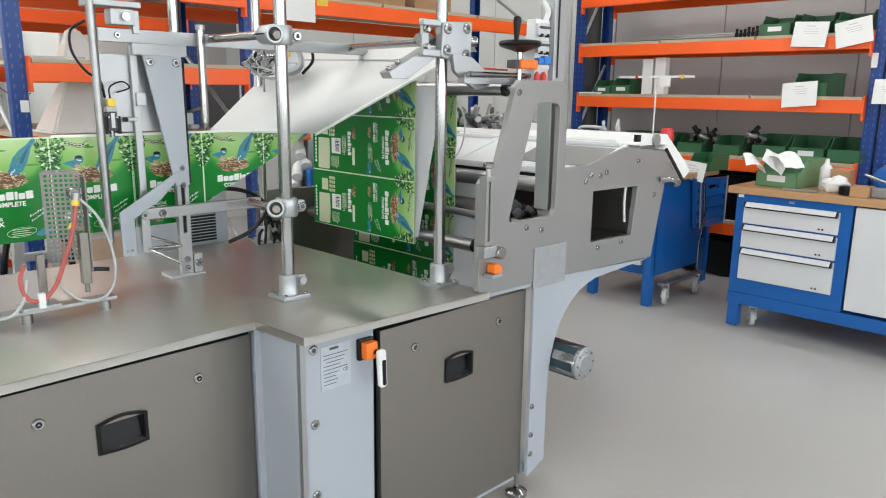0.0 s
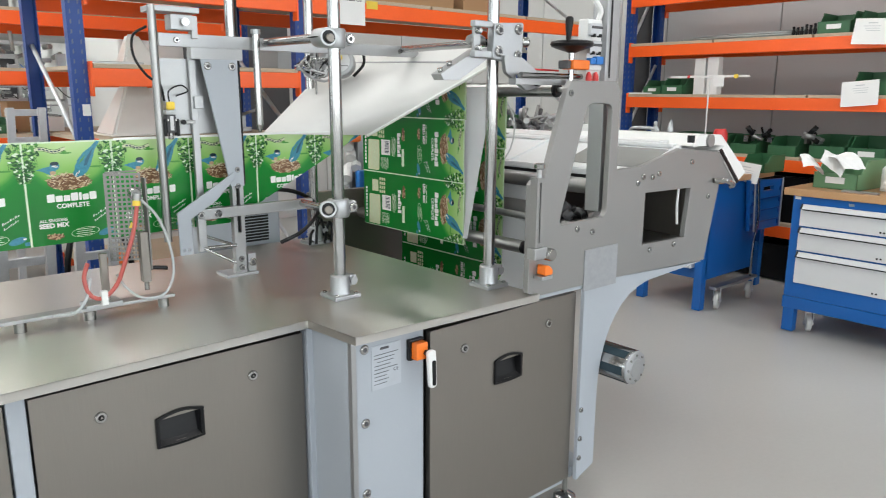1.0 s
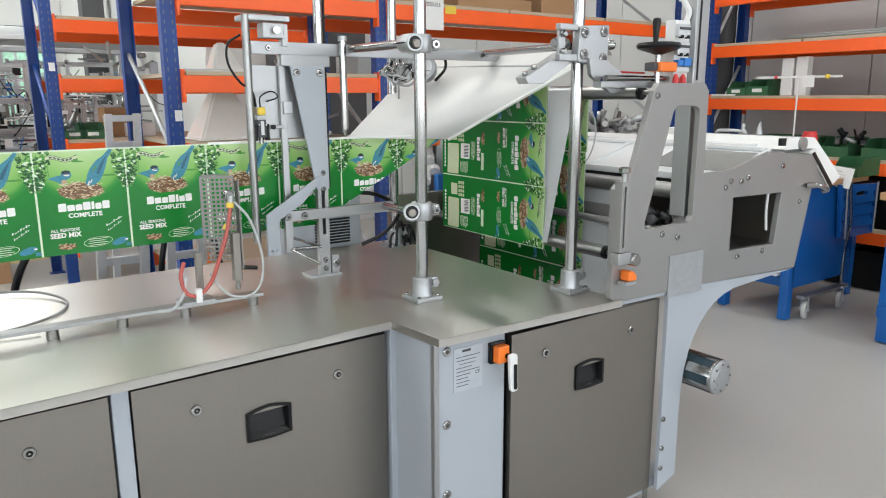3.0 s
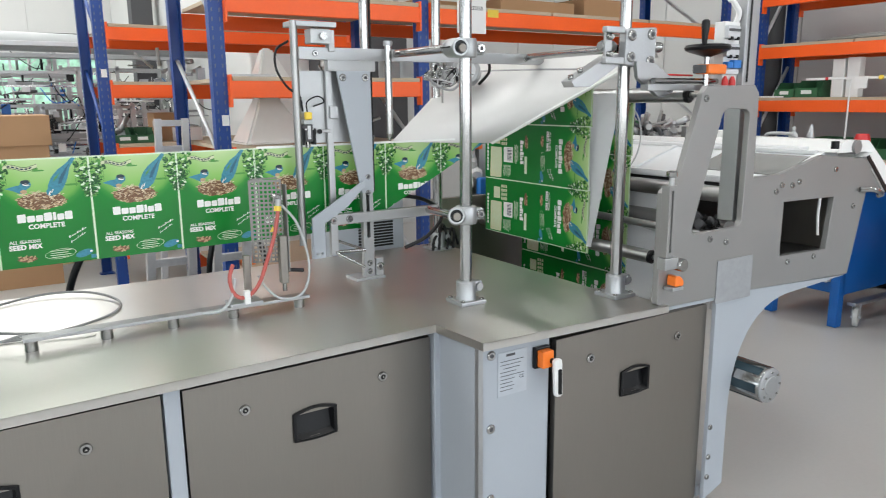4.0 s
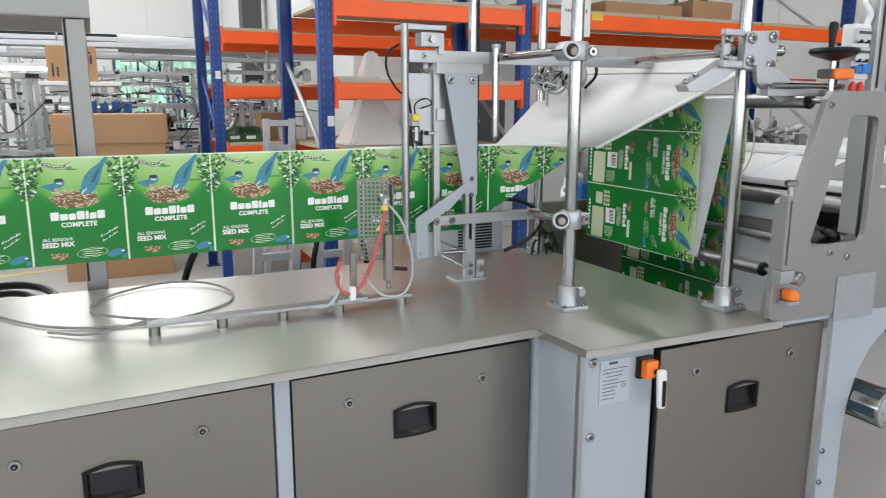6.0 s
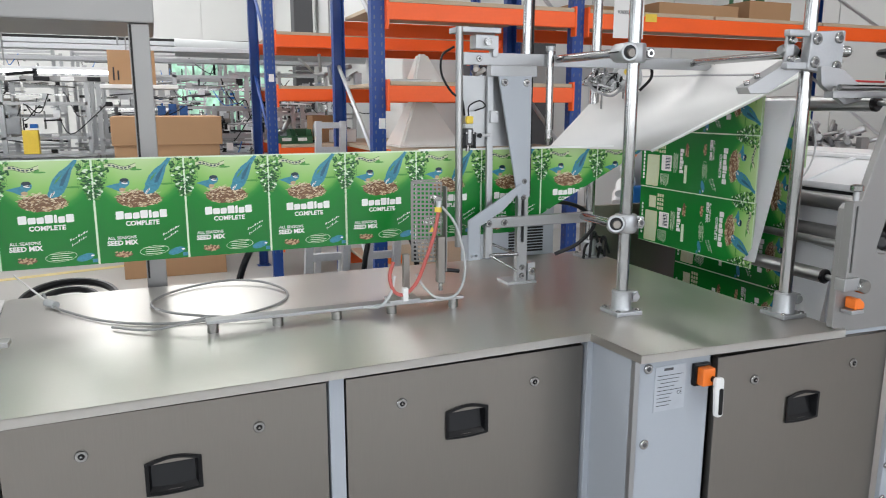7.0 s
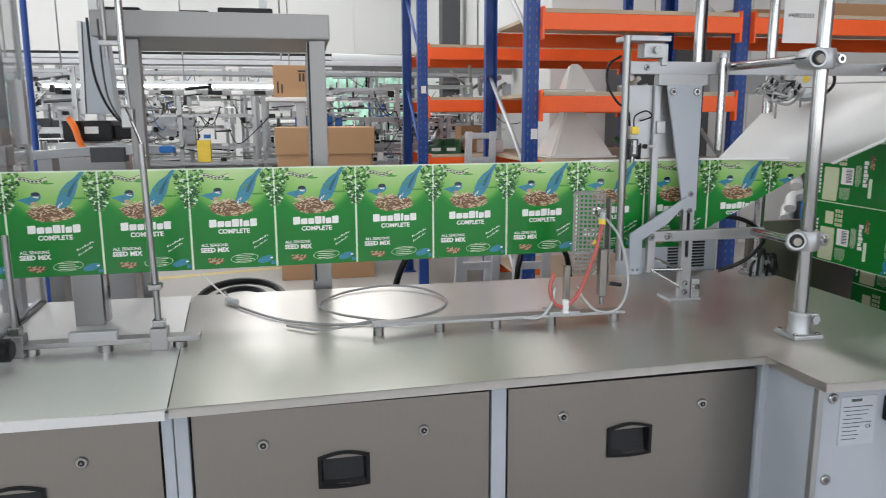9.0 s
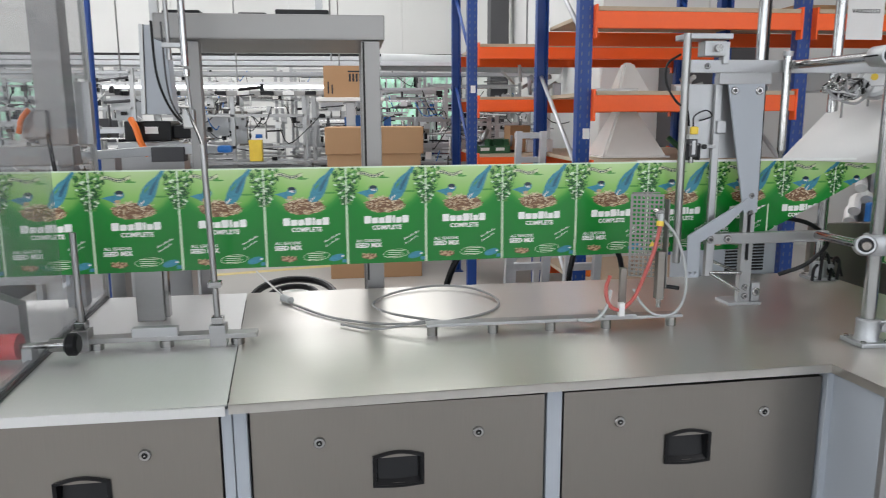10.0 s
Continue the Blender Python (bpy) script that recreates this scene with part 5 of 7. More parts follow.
# ---- unwinder body behind the side plate ----
unw = thing("unwinder_body", "unwinder with rollers, clear cover and pale steel hood", "machine")
part("hood", bm_plate([(1.66, 1.165), (2.15, 1.165), (2.15, 1.255), (1.91, 1.285), (1.66, 1.20)], 1.2, (), "y", 2.13), M_ALU, unw, "pale steel hood")
lid = part("hood_lid", bm_plate([(1.645, 1.207), (1.915, 1.290), (1.915, 1.298), (1.645, 1.215)], 1.30, (), "y", 2.095), M_HOOD, unw, "pale sloping cover of the hood")
slope = (1.298 - 1.215) / (1.915 - 1.645)
part("cover_pane", bm_plate([(1.70, 1.215 + 0.055 * slope), (1.885, 1.215 + 0.24 * slope), (1.885, 1.2175 + 0.24 * slope), (1.70, 1.2175 + 0.055 * slope)], 0.36, (), "y", 2.125), M_SMOKE, lid, "smoky clear pane")
for y in (2.091, 2.74, 3.37):
    part("lid_rim", bm_plate([(1.645, 1.216), (1.915, 1.299), (1.915, 1.307), (1.645, 1.224)], 0.022, (), "y", y), M_HOOD, lid)
part("lid_lip", bm_box(1.628, 2.10, 1.196, 1.652, 3.39, 1.222, 0.006), M_HOOD, lid, "rounded front lip")
part("lid_lip", bm_box(1.900, 2.12, 1.296, 1.925, 3.39, 1.312, 0.004), M_HOOD, lid)
# black box puts in the shade below the lid's front lip
part("lip_shadow_gap", bm_box(1.640, 2.12, 1.176, 1.66, 3.37, 1.194), M_GAP, unw, "black strip standing in for the shade under the lid lip")
part("rear_shelf", bm_box(1.93, 2.20, 1.270, 2.20, 3.6, 1.318, 0.005), M_HOOD, unw, "pale shelf behind the cover")
for y in (2.6, 3.0, 3.3):
    share("bolt", BOLT, unw, pose(1.905, y, 1.3125, -90) @ Matrix.Diagonal((0.5, 0.6, 0.5, 1)))
part("inner_roller", bm_cyl((1.60, 2.10, 1.158), (1.60, 3.3, 1.158), 0.030), M_ROLL, unw, "dull steel roller")
part("inner_roller", bm_cyl((1.62, 2.25, 1.03), (1.62, 3.3, 1.03), 0.036), M_PLATE, unw, "dark roller")
part("inner_roller", bm_cyl((1.46, 2.09, 1.035), (1.46, 3.3, 1.035), 0.014), M_ROLL, unw, "thin steel rod")
part("front_sheet", bm_box(1.64, 2.55, 0.93, 1.65, 3.3, 1.12), M_HOOD, unw, "pale inner sheet")
part("under_tray", bm_box(1.60, 2.10, 0.90, 2.05, 3.3, 0.93, 0.003), M_ROLL, unw)
part("white_rod", bm_tube([(1.93, 2.10, 1.16), (1.925, 2.10, 1.08), (1.932, 2.10, 1.02), (1.935, 2.10, 1.0)], 0.005), M_WHITE, unw)
part("back_wall", bm_box(2.06, 2.10, 0.86, 2.08, 3.3, 1.26), M_DOOR, unw)
scrap_cluster("dark_fittings", "dark metal fittings seen through the side plate", 1.50, 2.27, 1.03, 0.05, 16, (M_BLACK, M_RUBBER, M_BLACK), 9)
# rollers for the film
for name, x, z, r, y0 in (("top_roller", 1.487, 1.512, 0.027, 2.36), ("lower_roller", 1.338, 0.945, 0.024, 2.36)):
    ro = part(name, bm_cyl((x, y0, z), (x, 3.42, z), r, n=28), M_ROLL, unw, "dull steel film roller")
    part("roller_cap", bm_turn((x, y0 - 0.012, z), (x, y0 + 0.001, z), [(0, r * 0.8), (0.4, r * 1.02), (1, r * 1.02)]), M_BLACK, ro)
    part("roller_shaft", bm_cyl((x, 2.085, z), (x, y0 - 0.01, z), 0.009), M_ROLL, ro)
# adjuster on the near plate
adj = part("adjuster_rail", bm_plate(rect(1.034, 1.035, 1.066, 1.250), 0.03, [rect(1.045, 1.05, 1.054, 1.235)], "y", 2.034, 0.001), M_PLATE, unw, "slotted adjuster rail")
part("rail_slot", bm_box(1.0445, 2.045, 1.05, 1.0545, 2.062, 1.235), M_GAP, adj)
part("adjuster_screw", bm_cyl((1.049, 2.042, 1.04), (1.049, 2.042, 1.282), 0.004), M_ROLL, adj)
part("adjuster_head", bm_turn((1.049, 2.042, 1.274), (1.049, 2.042, 1.294), [(0, 0.008), (0.2, 0.017), (0.8, 0.017), (1, 0.011)]), M_CHROME, adj)
part("adjuster_neck", bm_cyl((1.049, 2.042, 1.25), (1.049, 2.042, 1.275), 0.008), M_ANOD, adj)
part("adjuster_mount", bm_box(1.028, 2.030, 0.998, 1.085, 2.064, 1.034, 0.003), M_ANOD, adj)
part("adjuster_knob", bm_turn((1.098, 2.050, 1.008), (1.098, 2.018, 1.008), [(0, 0.016), (0.15, 0.020), (0.85, 0.020), (1, 0.017)]), M_CHROME, adj, "knurled steel knob")
part("orange_stop", bm_plate(round_ring([(1.076, 0.974), (1.094, 0.974), (1.113, 0.958), (1.113, 0.942), (1.076, 0.942)], 0.006), 0.035, (), "y", 2.028, 0.002), M_ORGP, adj, "orange plastic stop")
part("stop_foot", bm_box(1.062, 2.026, 0.930, 1.110, 2.063, 0.941, 0.002), M_ALU, adj)
# hinged flap at the right end, with its bracket
part("end_flap", bm_plate([(2.0, 1.25), (2.02, 1.272), (2.150, 1.278), (2.300, 1.150), (2.28, 1.135), (2.16, 1.18)], 0.02, (), "y", 2.072), M_PLATE, unw, "grey folded flap")
part("flap_edge", bm_plate([(2.150, 1.280), (2.195, 1.296), (2.390, 1.178), (2.315, 1.135)], 0.05, (), "y", 2.066, 0.001), M_WHITE, unw, "white end of the flap")
part("flap_seal", bm_plate([(2.150, 1.280), (2.166, 1.286), (2.331, 1.144), (2.315, 1.135)], 0.004, (), "y", 2.0615), M_BLACK, unw, "black seal under the flap")
part("flap_lining", bm_plate(round_ring([(1.98, 1.30), (2.03, 1.345), (2.195, 1.340), (2.400, 1.196), (2.386, 1.180), (2.19, 1.298)], 0.01, 3), 0.62, (), "y", 2.085), M_WHITE, unw, "white pad")
part("flap_roll", bm_cyl((2.105, 2.075, 1.318), (2.105, 2.60, 1.318), 0.026), M_PLATE, unw)
part("flap_handle", bm_tube([(2.12, 2.06, 1.16), (2.16, 2.03, 1.16), (2.22, 2.03, 1.14), (2.24, 2.05, 1.13)], 0.010), M_CHROME, unw, "bent chrome handle")
part("flap_stop", bm_cyl((1.95, 2.075, 1.318), (1.95, 2.075, 1.345), 0.014), M_BLACK, unw)
# things lying on the hood
h2 = thing("bow_handle", "grey bow handle standing on the hood", "handle")
part("bow", bm_tube([(2.12, 2.475, 1.316), (2.12, 2.47, 1.340), (2.12, 2.45, 1.356), (2.12, 2.36, 1.356), (2.12, 2.335, 1.340), (2.12, 2.33, 1.316)], 0.007), M_ALU, h2)
solo("spray_bottle", bm_turn((2.16, 2.37, 1.318), (2.16, 2.37, 1.385), [(0, 0.018), (0.5, 0.016), (0.7, 0.006), (0.9, 0.008), (1, 0.005)]), M_HOSE, "clear spray bottle on the hood", "bottle")
solo("paper_cone", bm_turn((2.16, 2.30, 1.318), (2.16, 2.295, 1.395), [(0, 0.022), (1, 0.003)], 10), M_ALU, "small pale cone on the hood", "cone")
solo("white_box", bm_box(2.02, 2.55, 1.319, 2.12, 2.67, 1.365, 0.003), M_WHITE, "small white box on the hood", "box")
# extrusion with sockets and the hand wheel above the plate
col2 = part("tall_extrusion", bm_box(1.425, 2.100, 1.10, 1.468, 2.16, 2.8, 0.003), M_ANOD, unw, "tall grey aluminium extrusion")
part("extrusion_groove", bm_box(1.443, 2.0975, 1.55, 1.449, 2.1005, 2.8), M_GAP, col2)
part("extrusion_wing", bm_box(1.468, 2.11, 1.10, 1.505, 2.15, 2.8, 0.003), M_ANOD, col2)
sock = part("socket_strip", bm_box(1.350, 2.12, 1.53, 1.424, 2.16, 1.735, 0.004), M_WHITE, unw, "white socket strip with coloured plugs")
for z in (1.700, 1.645):
    part("socket", bm_box(1.345, 2.103, z - 0.018, 1.405, 2.119, z + 0.022, 0.004), M_GREYB, sock, "grey socket")
    part("socket_lid", bm_box(1.348, 2.100, z + 0.004, 1.402, 2.104, z + 0.012), M_RUBBER, sock)
    for dx in (1.357, 1.388):
        part("socket_pin", bm_box(dx, 2.100, z - 0.022, dx + 0.010, 2.112, z - 0.012), M_BLACK, sock)
part("blue_plug", bm_box(1.345, 2.098, 1.592, 1.372, 2.119, 1.612, 0.004), M_BLUEP, sock, "blue plug")
part("blue_plug", bm_box(1.376, 2.098, 1.592, 1.412, 2.119, 1.618, 0.004), M_BLUEP, sock, "blue plug")
part("plug_base", bm_box(1.345, 2.108, 1.574, 1.414, 2.119, 1.590, 0.002), M_DRAW, sock)
for x in (1.352, 1.388):
    part("red_plug", bm_turn((x, 2.110, 1.536), (x, 2.110, 1.568), [(0, 0.011), (0.6, 0.010), (1, 0.004)], 10), M_REDP, sock, "red plug")
part("supply_cable", bm_tube([(1.415, 2.13, 1.735), (1.412, 2.12, 1.765), (1.385, 2.125, 1.80), (1.372, 2.13, 1.84), (1.37, 2.15, 2.2)], 0.009), M_WHITE, sock)
hw = part("hand_wheel", bm_turn((1.285, 2.13, 1.626), (1.285, 2.13, 1.664), [(0, 0.012), (0.12, 0.024), (0.35, 0.052), (0.5, 0.066), (0.72, 0.070), (0.92, 0.066), (1, 0.052)], 32), M_BLACK, unw, "black hand wheel with a crank grip")
part("crank_grip", bm_turn((1.230, 2.10, 1.660), (1.232, 2.10, 1.732), [(0, 0.007), (0.25, 0.009), (0.8, 0.013), (0.95, 0.012), (1, 0.007)], 14), M_BLACK, hw)
part("wheel_base", bm_box(1.262, 2.100, 1.574, 1.345, 2.155, 1.604, 0.006), M_ORGP, hw, "orange counter housing")
part("base_flank", bm_box(1.244, 2.11, 1.576, 1.2615, 2.15, 1.602, 0.004), M_RUBBER, hw)
part("wheel_shaft", bm_cyl((1.285, 2.13, 1.53), (1.285, 2.13, 1.628), 0.009), M_CHROME, hw)
part("red_rod", bm_cyl((1.10, 2.195, 1.575), (1.30, 2.195, 1.572), 0.003), M_REDP, unw, "thin red rod")
part("cross_shaft", bm_cyl((1.06, 2.14, 1.553), (1.40, 2.14, 1.553), 0.009), M_CHROME, unw)
part("cross_shaft", bm_box(1.05, 2.15, 1.525, 1.40, 2.18, 1.543), M_ANOD, unw)
# notice taped to a beam of the back racking
note = thing("hung_notice", "white notice with a printed number taped to an orange beam", "notice")
part("notice_sheet", bm_box(2.088, 4.738, 1.935, 2.320, 4.7395, 2.235), M_PAPER, note)
words("notice_text", "VA00225153", 0.034, pose(2.204, 4.7372, 2.085, 90, 0, 0), M_INK, note, 0.0001, "CENTER", 0.0006)
part("notice_clip", bm_box(2.18, 4.734, 2.215, 2.23, 4.742, 2.25, 0.002), M_ANOD, note)
part("notice_strip", bm_box(2.335, 4.739, 2.045, 2.425, 4.7402, 2.095), M_YEL, note, "yellow tag")

# ---- things on the back racking ----
M_FUNNEL = mat("milky_plastic", (0.84, 0.83, 0.80), 0.18, 0, 0.03, 20, 0.05, None, (1, 1, 1), 0.06, 4, spec=0.6)


def funnel(x, y, z, w, h, neck):
    b = bmesh.new()
    low = [b.verts.new((x + sx * w, y + sy * w * 0.8, z)) for sx, sy in ((-1, -1), (1, -1), (1, 1), (-1, 1))]
    hi = [b.verts.new((x - 0.02 + sx * neck, y + sy * neck, z + h)) for sx, sy in ((-1, -1), (1, -1), (1, 1), (-1, 1))]
    for i in range(4):
        b.faces.new((low[i], low[(i + 1) % 4], hi[(i + 1) % 4], hi[i]))
    b.faces.new(hi)
    bmesh.ops.bevel(b, geom=b.edges[:], offset=0.012, segments=2, affect="EDGES")
    f = thing("funnel", "milky white plastic funnel standing upside down on a shelf", "funnel", "funnels")
    part("funnel_body", b, M_FUNNEL, f)
    part("funnel_rim", bm_box(x - w - 0.012, y - w * 0.8 - 0.012, z - 0.004, x + w + 0.012, y + w * 0.8 + 0.012, z + 0.008, 0.002), M_FUNNEL, f)
    return f


funnel(0.95, 5.20, 1.246, 0.21, 0.30, 0.055)
funnel(1.00, 5.30, 1.647, 0.11, 0.19, 0.03)
solo("flat_tool", bm_box(0.64, 4.95, 1.644, 0.92, 5.12, 1.662, 0.004), M_ANOD, "flat dark metal tool on a shelf", "tool")
solo("white_box", bm_box(0.72, 6.9, 1.192, 0.95, 7.1, 1.30, 0.004), M_PAPER, "white box on a shelf", "box", "shelf boxes")
solo("brown_box", bm_box(0.58, 6.95, 1.192, 0.76, 7.2, 1.42, 0.004), M_BOARD, "brown cardboard box on a shelf", "box", "shelf boxes")
for x in (0.32, 0.45):
    storage_bin(x, 6.75, 1.192, 0, 0.75)
scrap_cluster("machine_parts", "jumble of grey machine parts on a shelf", 0.44, 6.95, 1.192, 0.16, 14, (M_ANOD, M_GREYB, M_BLACK, M_GREY), 21)
scrap_cluster("machine_parts", "jumble of grey machine parts on a shelf", 0.75, 7.0, 1.662, 0.22, 14, (M_ANOD, M_GREYB, M_HOSE, M_GREY), 22)
scrap_cluster("machine_parts", "jumble of grey machine parts on a shelf", 1.35, 5.2, 1.644, 0.14, 10, (M_ANOD, M_GREYB, M_WHITE), 23)
scrap_cluster("machine_parts", "jumble of grey machine parts on a shelf", 1.5, 5.3, 1.242, 0.16, 12, (M_ANOD, M_BIN, M_WHITE), 24)
for i, (x, w) in enumerate(((1.9, 0.5), (2.6, 0.7), (3.4, 0.4))):
    solo("long_carton", bm_box(x, 4.95, 2.107, x + w, 5.4, 2.16 + 0.05 * i, 0.004), M_BOARD, "flat brown carton on a high shelf", "carton", "cartons on racking")
# pipes and cupboard against the north wall
solo("wall_cupboard", bm_box(2.55, 8.05, 1.0, 3.6, 8.42, 2.35, 0.01), M_RUBBER, "dark grey window of a wall cupboard", "cupboard")
solo("pale_crate", bm_box(2.05, 5.45, 1.66, 2.65, 5.8, 1.87, 0.01), M_HOSE, "pale blue plastic crate", "crate")
stand2 = thing("parts_table", "steel table holding a heap of grey castings", "table")
part("table_top", bm_box(3.10, 3.80, 1.17, 3.75, 4.75, 1.20, 0.003), M_DRAW, stand2)
for x in (3.14, 3.71):
    for y in (3.84, 4.71):
        part("table_leg", bm_box(x - 0.02, y - 0.02, 0, x + 0.02, y + 0.02, 1.17), M_ANOD, stand2)
scrap_cluster("casting_heap", "heap of dull grey castings on a table", 3.40, 4.12, 1.201, 0.16, 40, (M_ANOD, M_PLATE, M_RUBBER), 31)
scrap_cluster("casting_heap", "heap of dull grey castings on a table", 3.42, 4.42, 1.201, 0.13, 24, (M_RUBBER, M_PLATE, M_ROLL), 32)
storage_bin(3.22, 4.55, 1.201, -90, 0.9, label="green plastic bin beside grey castings")
ex = thing("exit_sign", "green exit sign with a white symbol on the wall", "sign")
part("sign_plate", bm_box(6.070, 7.55, 2.70, 6.098, 8.10, 2.92, 0.004), M_BIN, ex)
part("sign_symbol", bm_box(6.066, 7.66, 2.74, 6.0695, 7.74, 2.87), M_WHITE, ex)
part("sign_symbol", bm_box(6.066, 7.86, 2.74, 6.0695, 8.02, 2.87), M_WHITE, ex)
# white bundle and bottles behind the film
bund = thing("hose_bundle", "bundle of white hoses with orange and blue clips", "hoses")
q = random.Random(8)
for i in range(7):
    a = Vector((1.42 + q.uniform(-0.03, 0.03), 3.62 + q.uniform(-0.03, 0.03), 0.98 + 0.05 * i))
    part("white_hose", bm_tube([a, a + Vector((0.05, 0.05, 0.05)), a + Vector((0.13, 0.02, 0.03)), a + Vector((0.16, 0.06, -0.02))], 0.026), M_WHITE, bund)
part("orange_clip", bm_box(1.40, 3.58, 1.26, 1.47, 3.63, 1.33, 0.01), M_ORGP, bund)
part("blue_clip", bm_box(1.44, 3.56, 1.00, 1.54, 3.6, 1.12, 0.01), M_BLUEP, bund)
part("bundle_stand", bm_box(1.46, 3.60, 0, 1.52, 3.66, 1.3), M_ANOD, bund)

# ---- portal frame behind the film ----
port = thing("portal_frame", "grey steel portal frame behind the table", "machine frame")
part("portal_beam", bm_box(-1.475, 3.34, 1.770, -0.684, 3.90, 1.857, 0.006), M_PLATE, port, "broad grey beam")
part("portal_leg", bm_box(-0.768, 3.345, 0.0, -0.702, 3.41, 1.768, 0.004), M_PLATE, port)
part("portal_leg", bm_box(-0.768, 3.83, 0.0, -0.702, 3.89, 1.768, 0.004), M_PLATE, port)
part("portal_leg", bm_box(-1.378, 3.37, 0.0, -1.332, 3.42, 1.768, 0.004), M_PLATE, port)
part("leg_groove", bm_box(-0.764, 3.3425, 0.9, -0.757, 3.3452, 1.766), M_GAP, port)
for x0, x1, h in ((-1.46, -1.33, 0.020), (-1.07, -0.88, 0.026), (-1.20, -1.10, 0.014)):
    part("black_drive", bm_box(x0, 3.42, 1.858, x1, 3.62, 1.858 + h, 0.006), M_BLACK, port, "black drive unit")
part("steel_bracket", bm_box(-0.93, 3.5, 1.856, -0.905, 3.56, 2.5), M_ANOD, port)
cbox = thing("control_box", "pale blue-grey hanging control box", "control box")
part("box_body", bm_plate([(-1.815, 1.52), (-1.680, 1.52), (-1.700, 1.90), (-1.722, 1.95), (-1.800, 1.952)], 0.10, (), "y", 4.5, 0.003), M_GREY, cbox)
part("box_edge", bm_plate([(-1.838, 1.52), (-1.817, 1.52), (-1.802, 1.955), (-1.822, 1.955)], 0.11, (), "y", 4.495, 0.002), M_ANOD, cbox)
part("box_arm", bm_box(-1.78, 4.55, 1.94, -1.74, 4.59, ZC), M_ANOD, cbox)
mot = thing("black_motor", "black servo motor with an orange cable", "motor")
part("motor_body", bm_box(-1.80, 4.05, 1.40, -1.60, 4.22, 1.49, 0.008), M_BLACK, mot)
part("motor_nose", bm_box(-1.60, 4.08, 1.41, -1.52, 4.19, 1.47, 0.006), M_BLACK, mot)
part("motor_tag", bm_box(-1.71, 4.047, 1.435, -1.655, 4.0495, 1.465), M_WHITE, mot)
part("orange_cable", bm_tube([(-1.76, 4.02, 1.50), (-1.735, 4.0, 1.46), (-1.72, 4.0, 1.40), (-1.69, 4.0, 1.34)], 0.014), M_ORGP, mot)
part("motor_stand", bm_box(-1.84, 4.08, 0, -1.56, 4.20, 1.395), M_ANOD, mot)
bed = thing("pick_arm", "pale machined arm lying across the far side of the line", "machine arm")
part("arm_plate", bm_plate([(-2.2, 1.355), (-1.72, 1.385), (-1.45, 1.405), (-1.30, 1.395), (-1.30, 1.37), (-1.6, 1.36), (-2.2, 1.325)], 0.10, (), "y", 3.55, 0.002), M_ALU, bed)
part("arm_block", bm_box(-1.56, 3.53, 1.34, -1.44, 3.60, 1.395, 0.004), M_RUBBER, bed)
part("arm_post", bm_box(-1.75, 3.56, 0, -1.70, 3.64, 1.36), M_ANOD, bed)
part("blue_rag", bm_box(-1.315, 3.5, 1.372, -1.26, 3.55, 1.40, 0.012), M_BLUEP, bed)
solo("blue_pole", bm_cyl((-2.24, 5.0, 0), (-2.20, 5.0, 3.2), 0.017), M_BLUE, "tall dark blue pole", "pole")
HZ = -2.19
hz = thing("hazard_post", "yellow and black striped guard post beside grey posts", "post")
part("post_face", bm_box(HZ, 6.2, 0, HZ + 0.05, 6.25, 0.95, 0.003), M_YEL, hz)
for i in range(6):
    part("black_stripe", bm_plate([(HZ, 0.15 + 0.14 * i), (HZ + 0.05, 0.20 + 0.14 * i), (HZ + 0.05, 0.26 + 0.14 * i), (HZ, 0.21 + 0.14 * i)], 0.002, (), "y", 6.1975), M_BLACK, hz)
part("grey_post", bm_box(HZ + 0.055, 6.2, 0, HZ + 0.19, 6.30, 0.96, 0.003), M_PLATE, hz)
part("grey_post", bm_box(HZ + 0.205, 6.22, 0, HZ + 0.26, 6.30, 0.96, 0.003), M_ANOD, hz)
solo("yellow_box", bm_box(-1.90, 8.86, 1.027, -1.76, 8.96, 1.26, 0.006), M_YEL, "yellow plastic box on a packing line", "box")

# drum, hoses and stand below the film
drum = thing("round_lid_drum", "white drum with a black tilted lid ring, behind the table", "drum")
DM = Matrix.Translation((-1.095, 4.0, 0.68)) @ Matrix.Rotation(radians(14), 4, "X")


def ring_points(r):
    return [DM @ Vector((r * math.cos(a * math.pi / 12), r * math.sin(a * math.pi / 12), 0)) for a in range(25)]


part("drum_wall", bm_turn((-1.085, 4.02, 0), DM @ Vector((0, 0, -0.01)), [(0, 0.165), (0.05, 0.175), (0.9, 0.182), (1, 0.18)], 40), M_WHITE, drum)
part("drum_rim", bm_tube(ring_points(0.190), 0.017, 8, None, 2), M_BLACK, drum, "black rim")
part("drum_rim", bm_tube(ring_points(0.115), 0.014, 8, None, 2), M_BLACK, drum, "black inner ring")
solo("black_hose", bm_tube([(-0.30, 3.7, 0.0), (-0.42, 3.7, 0.4), (-0.43, 3.7, 0.72), (-0.36, 3.7, 0.92), (-0.25, 3.7, 1.02), (-0.1, 3.75, 1.05)], 0.014), M_BLACK, "thick black hose behind the table", "hose")
solo("black_hose", bm_tube([(0.05, 3.6, 0.0), (0.10, 3.6, 0.86), (0.2, 3.6, 0.97), (0.32, 3.6, 0.9), (0.36, 3.62, 0.5)], 0.012), M_BLACK, "thick black hose behind the table", "hose")


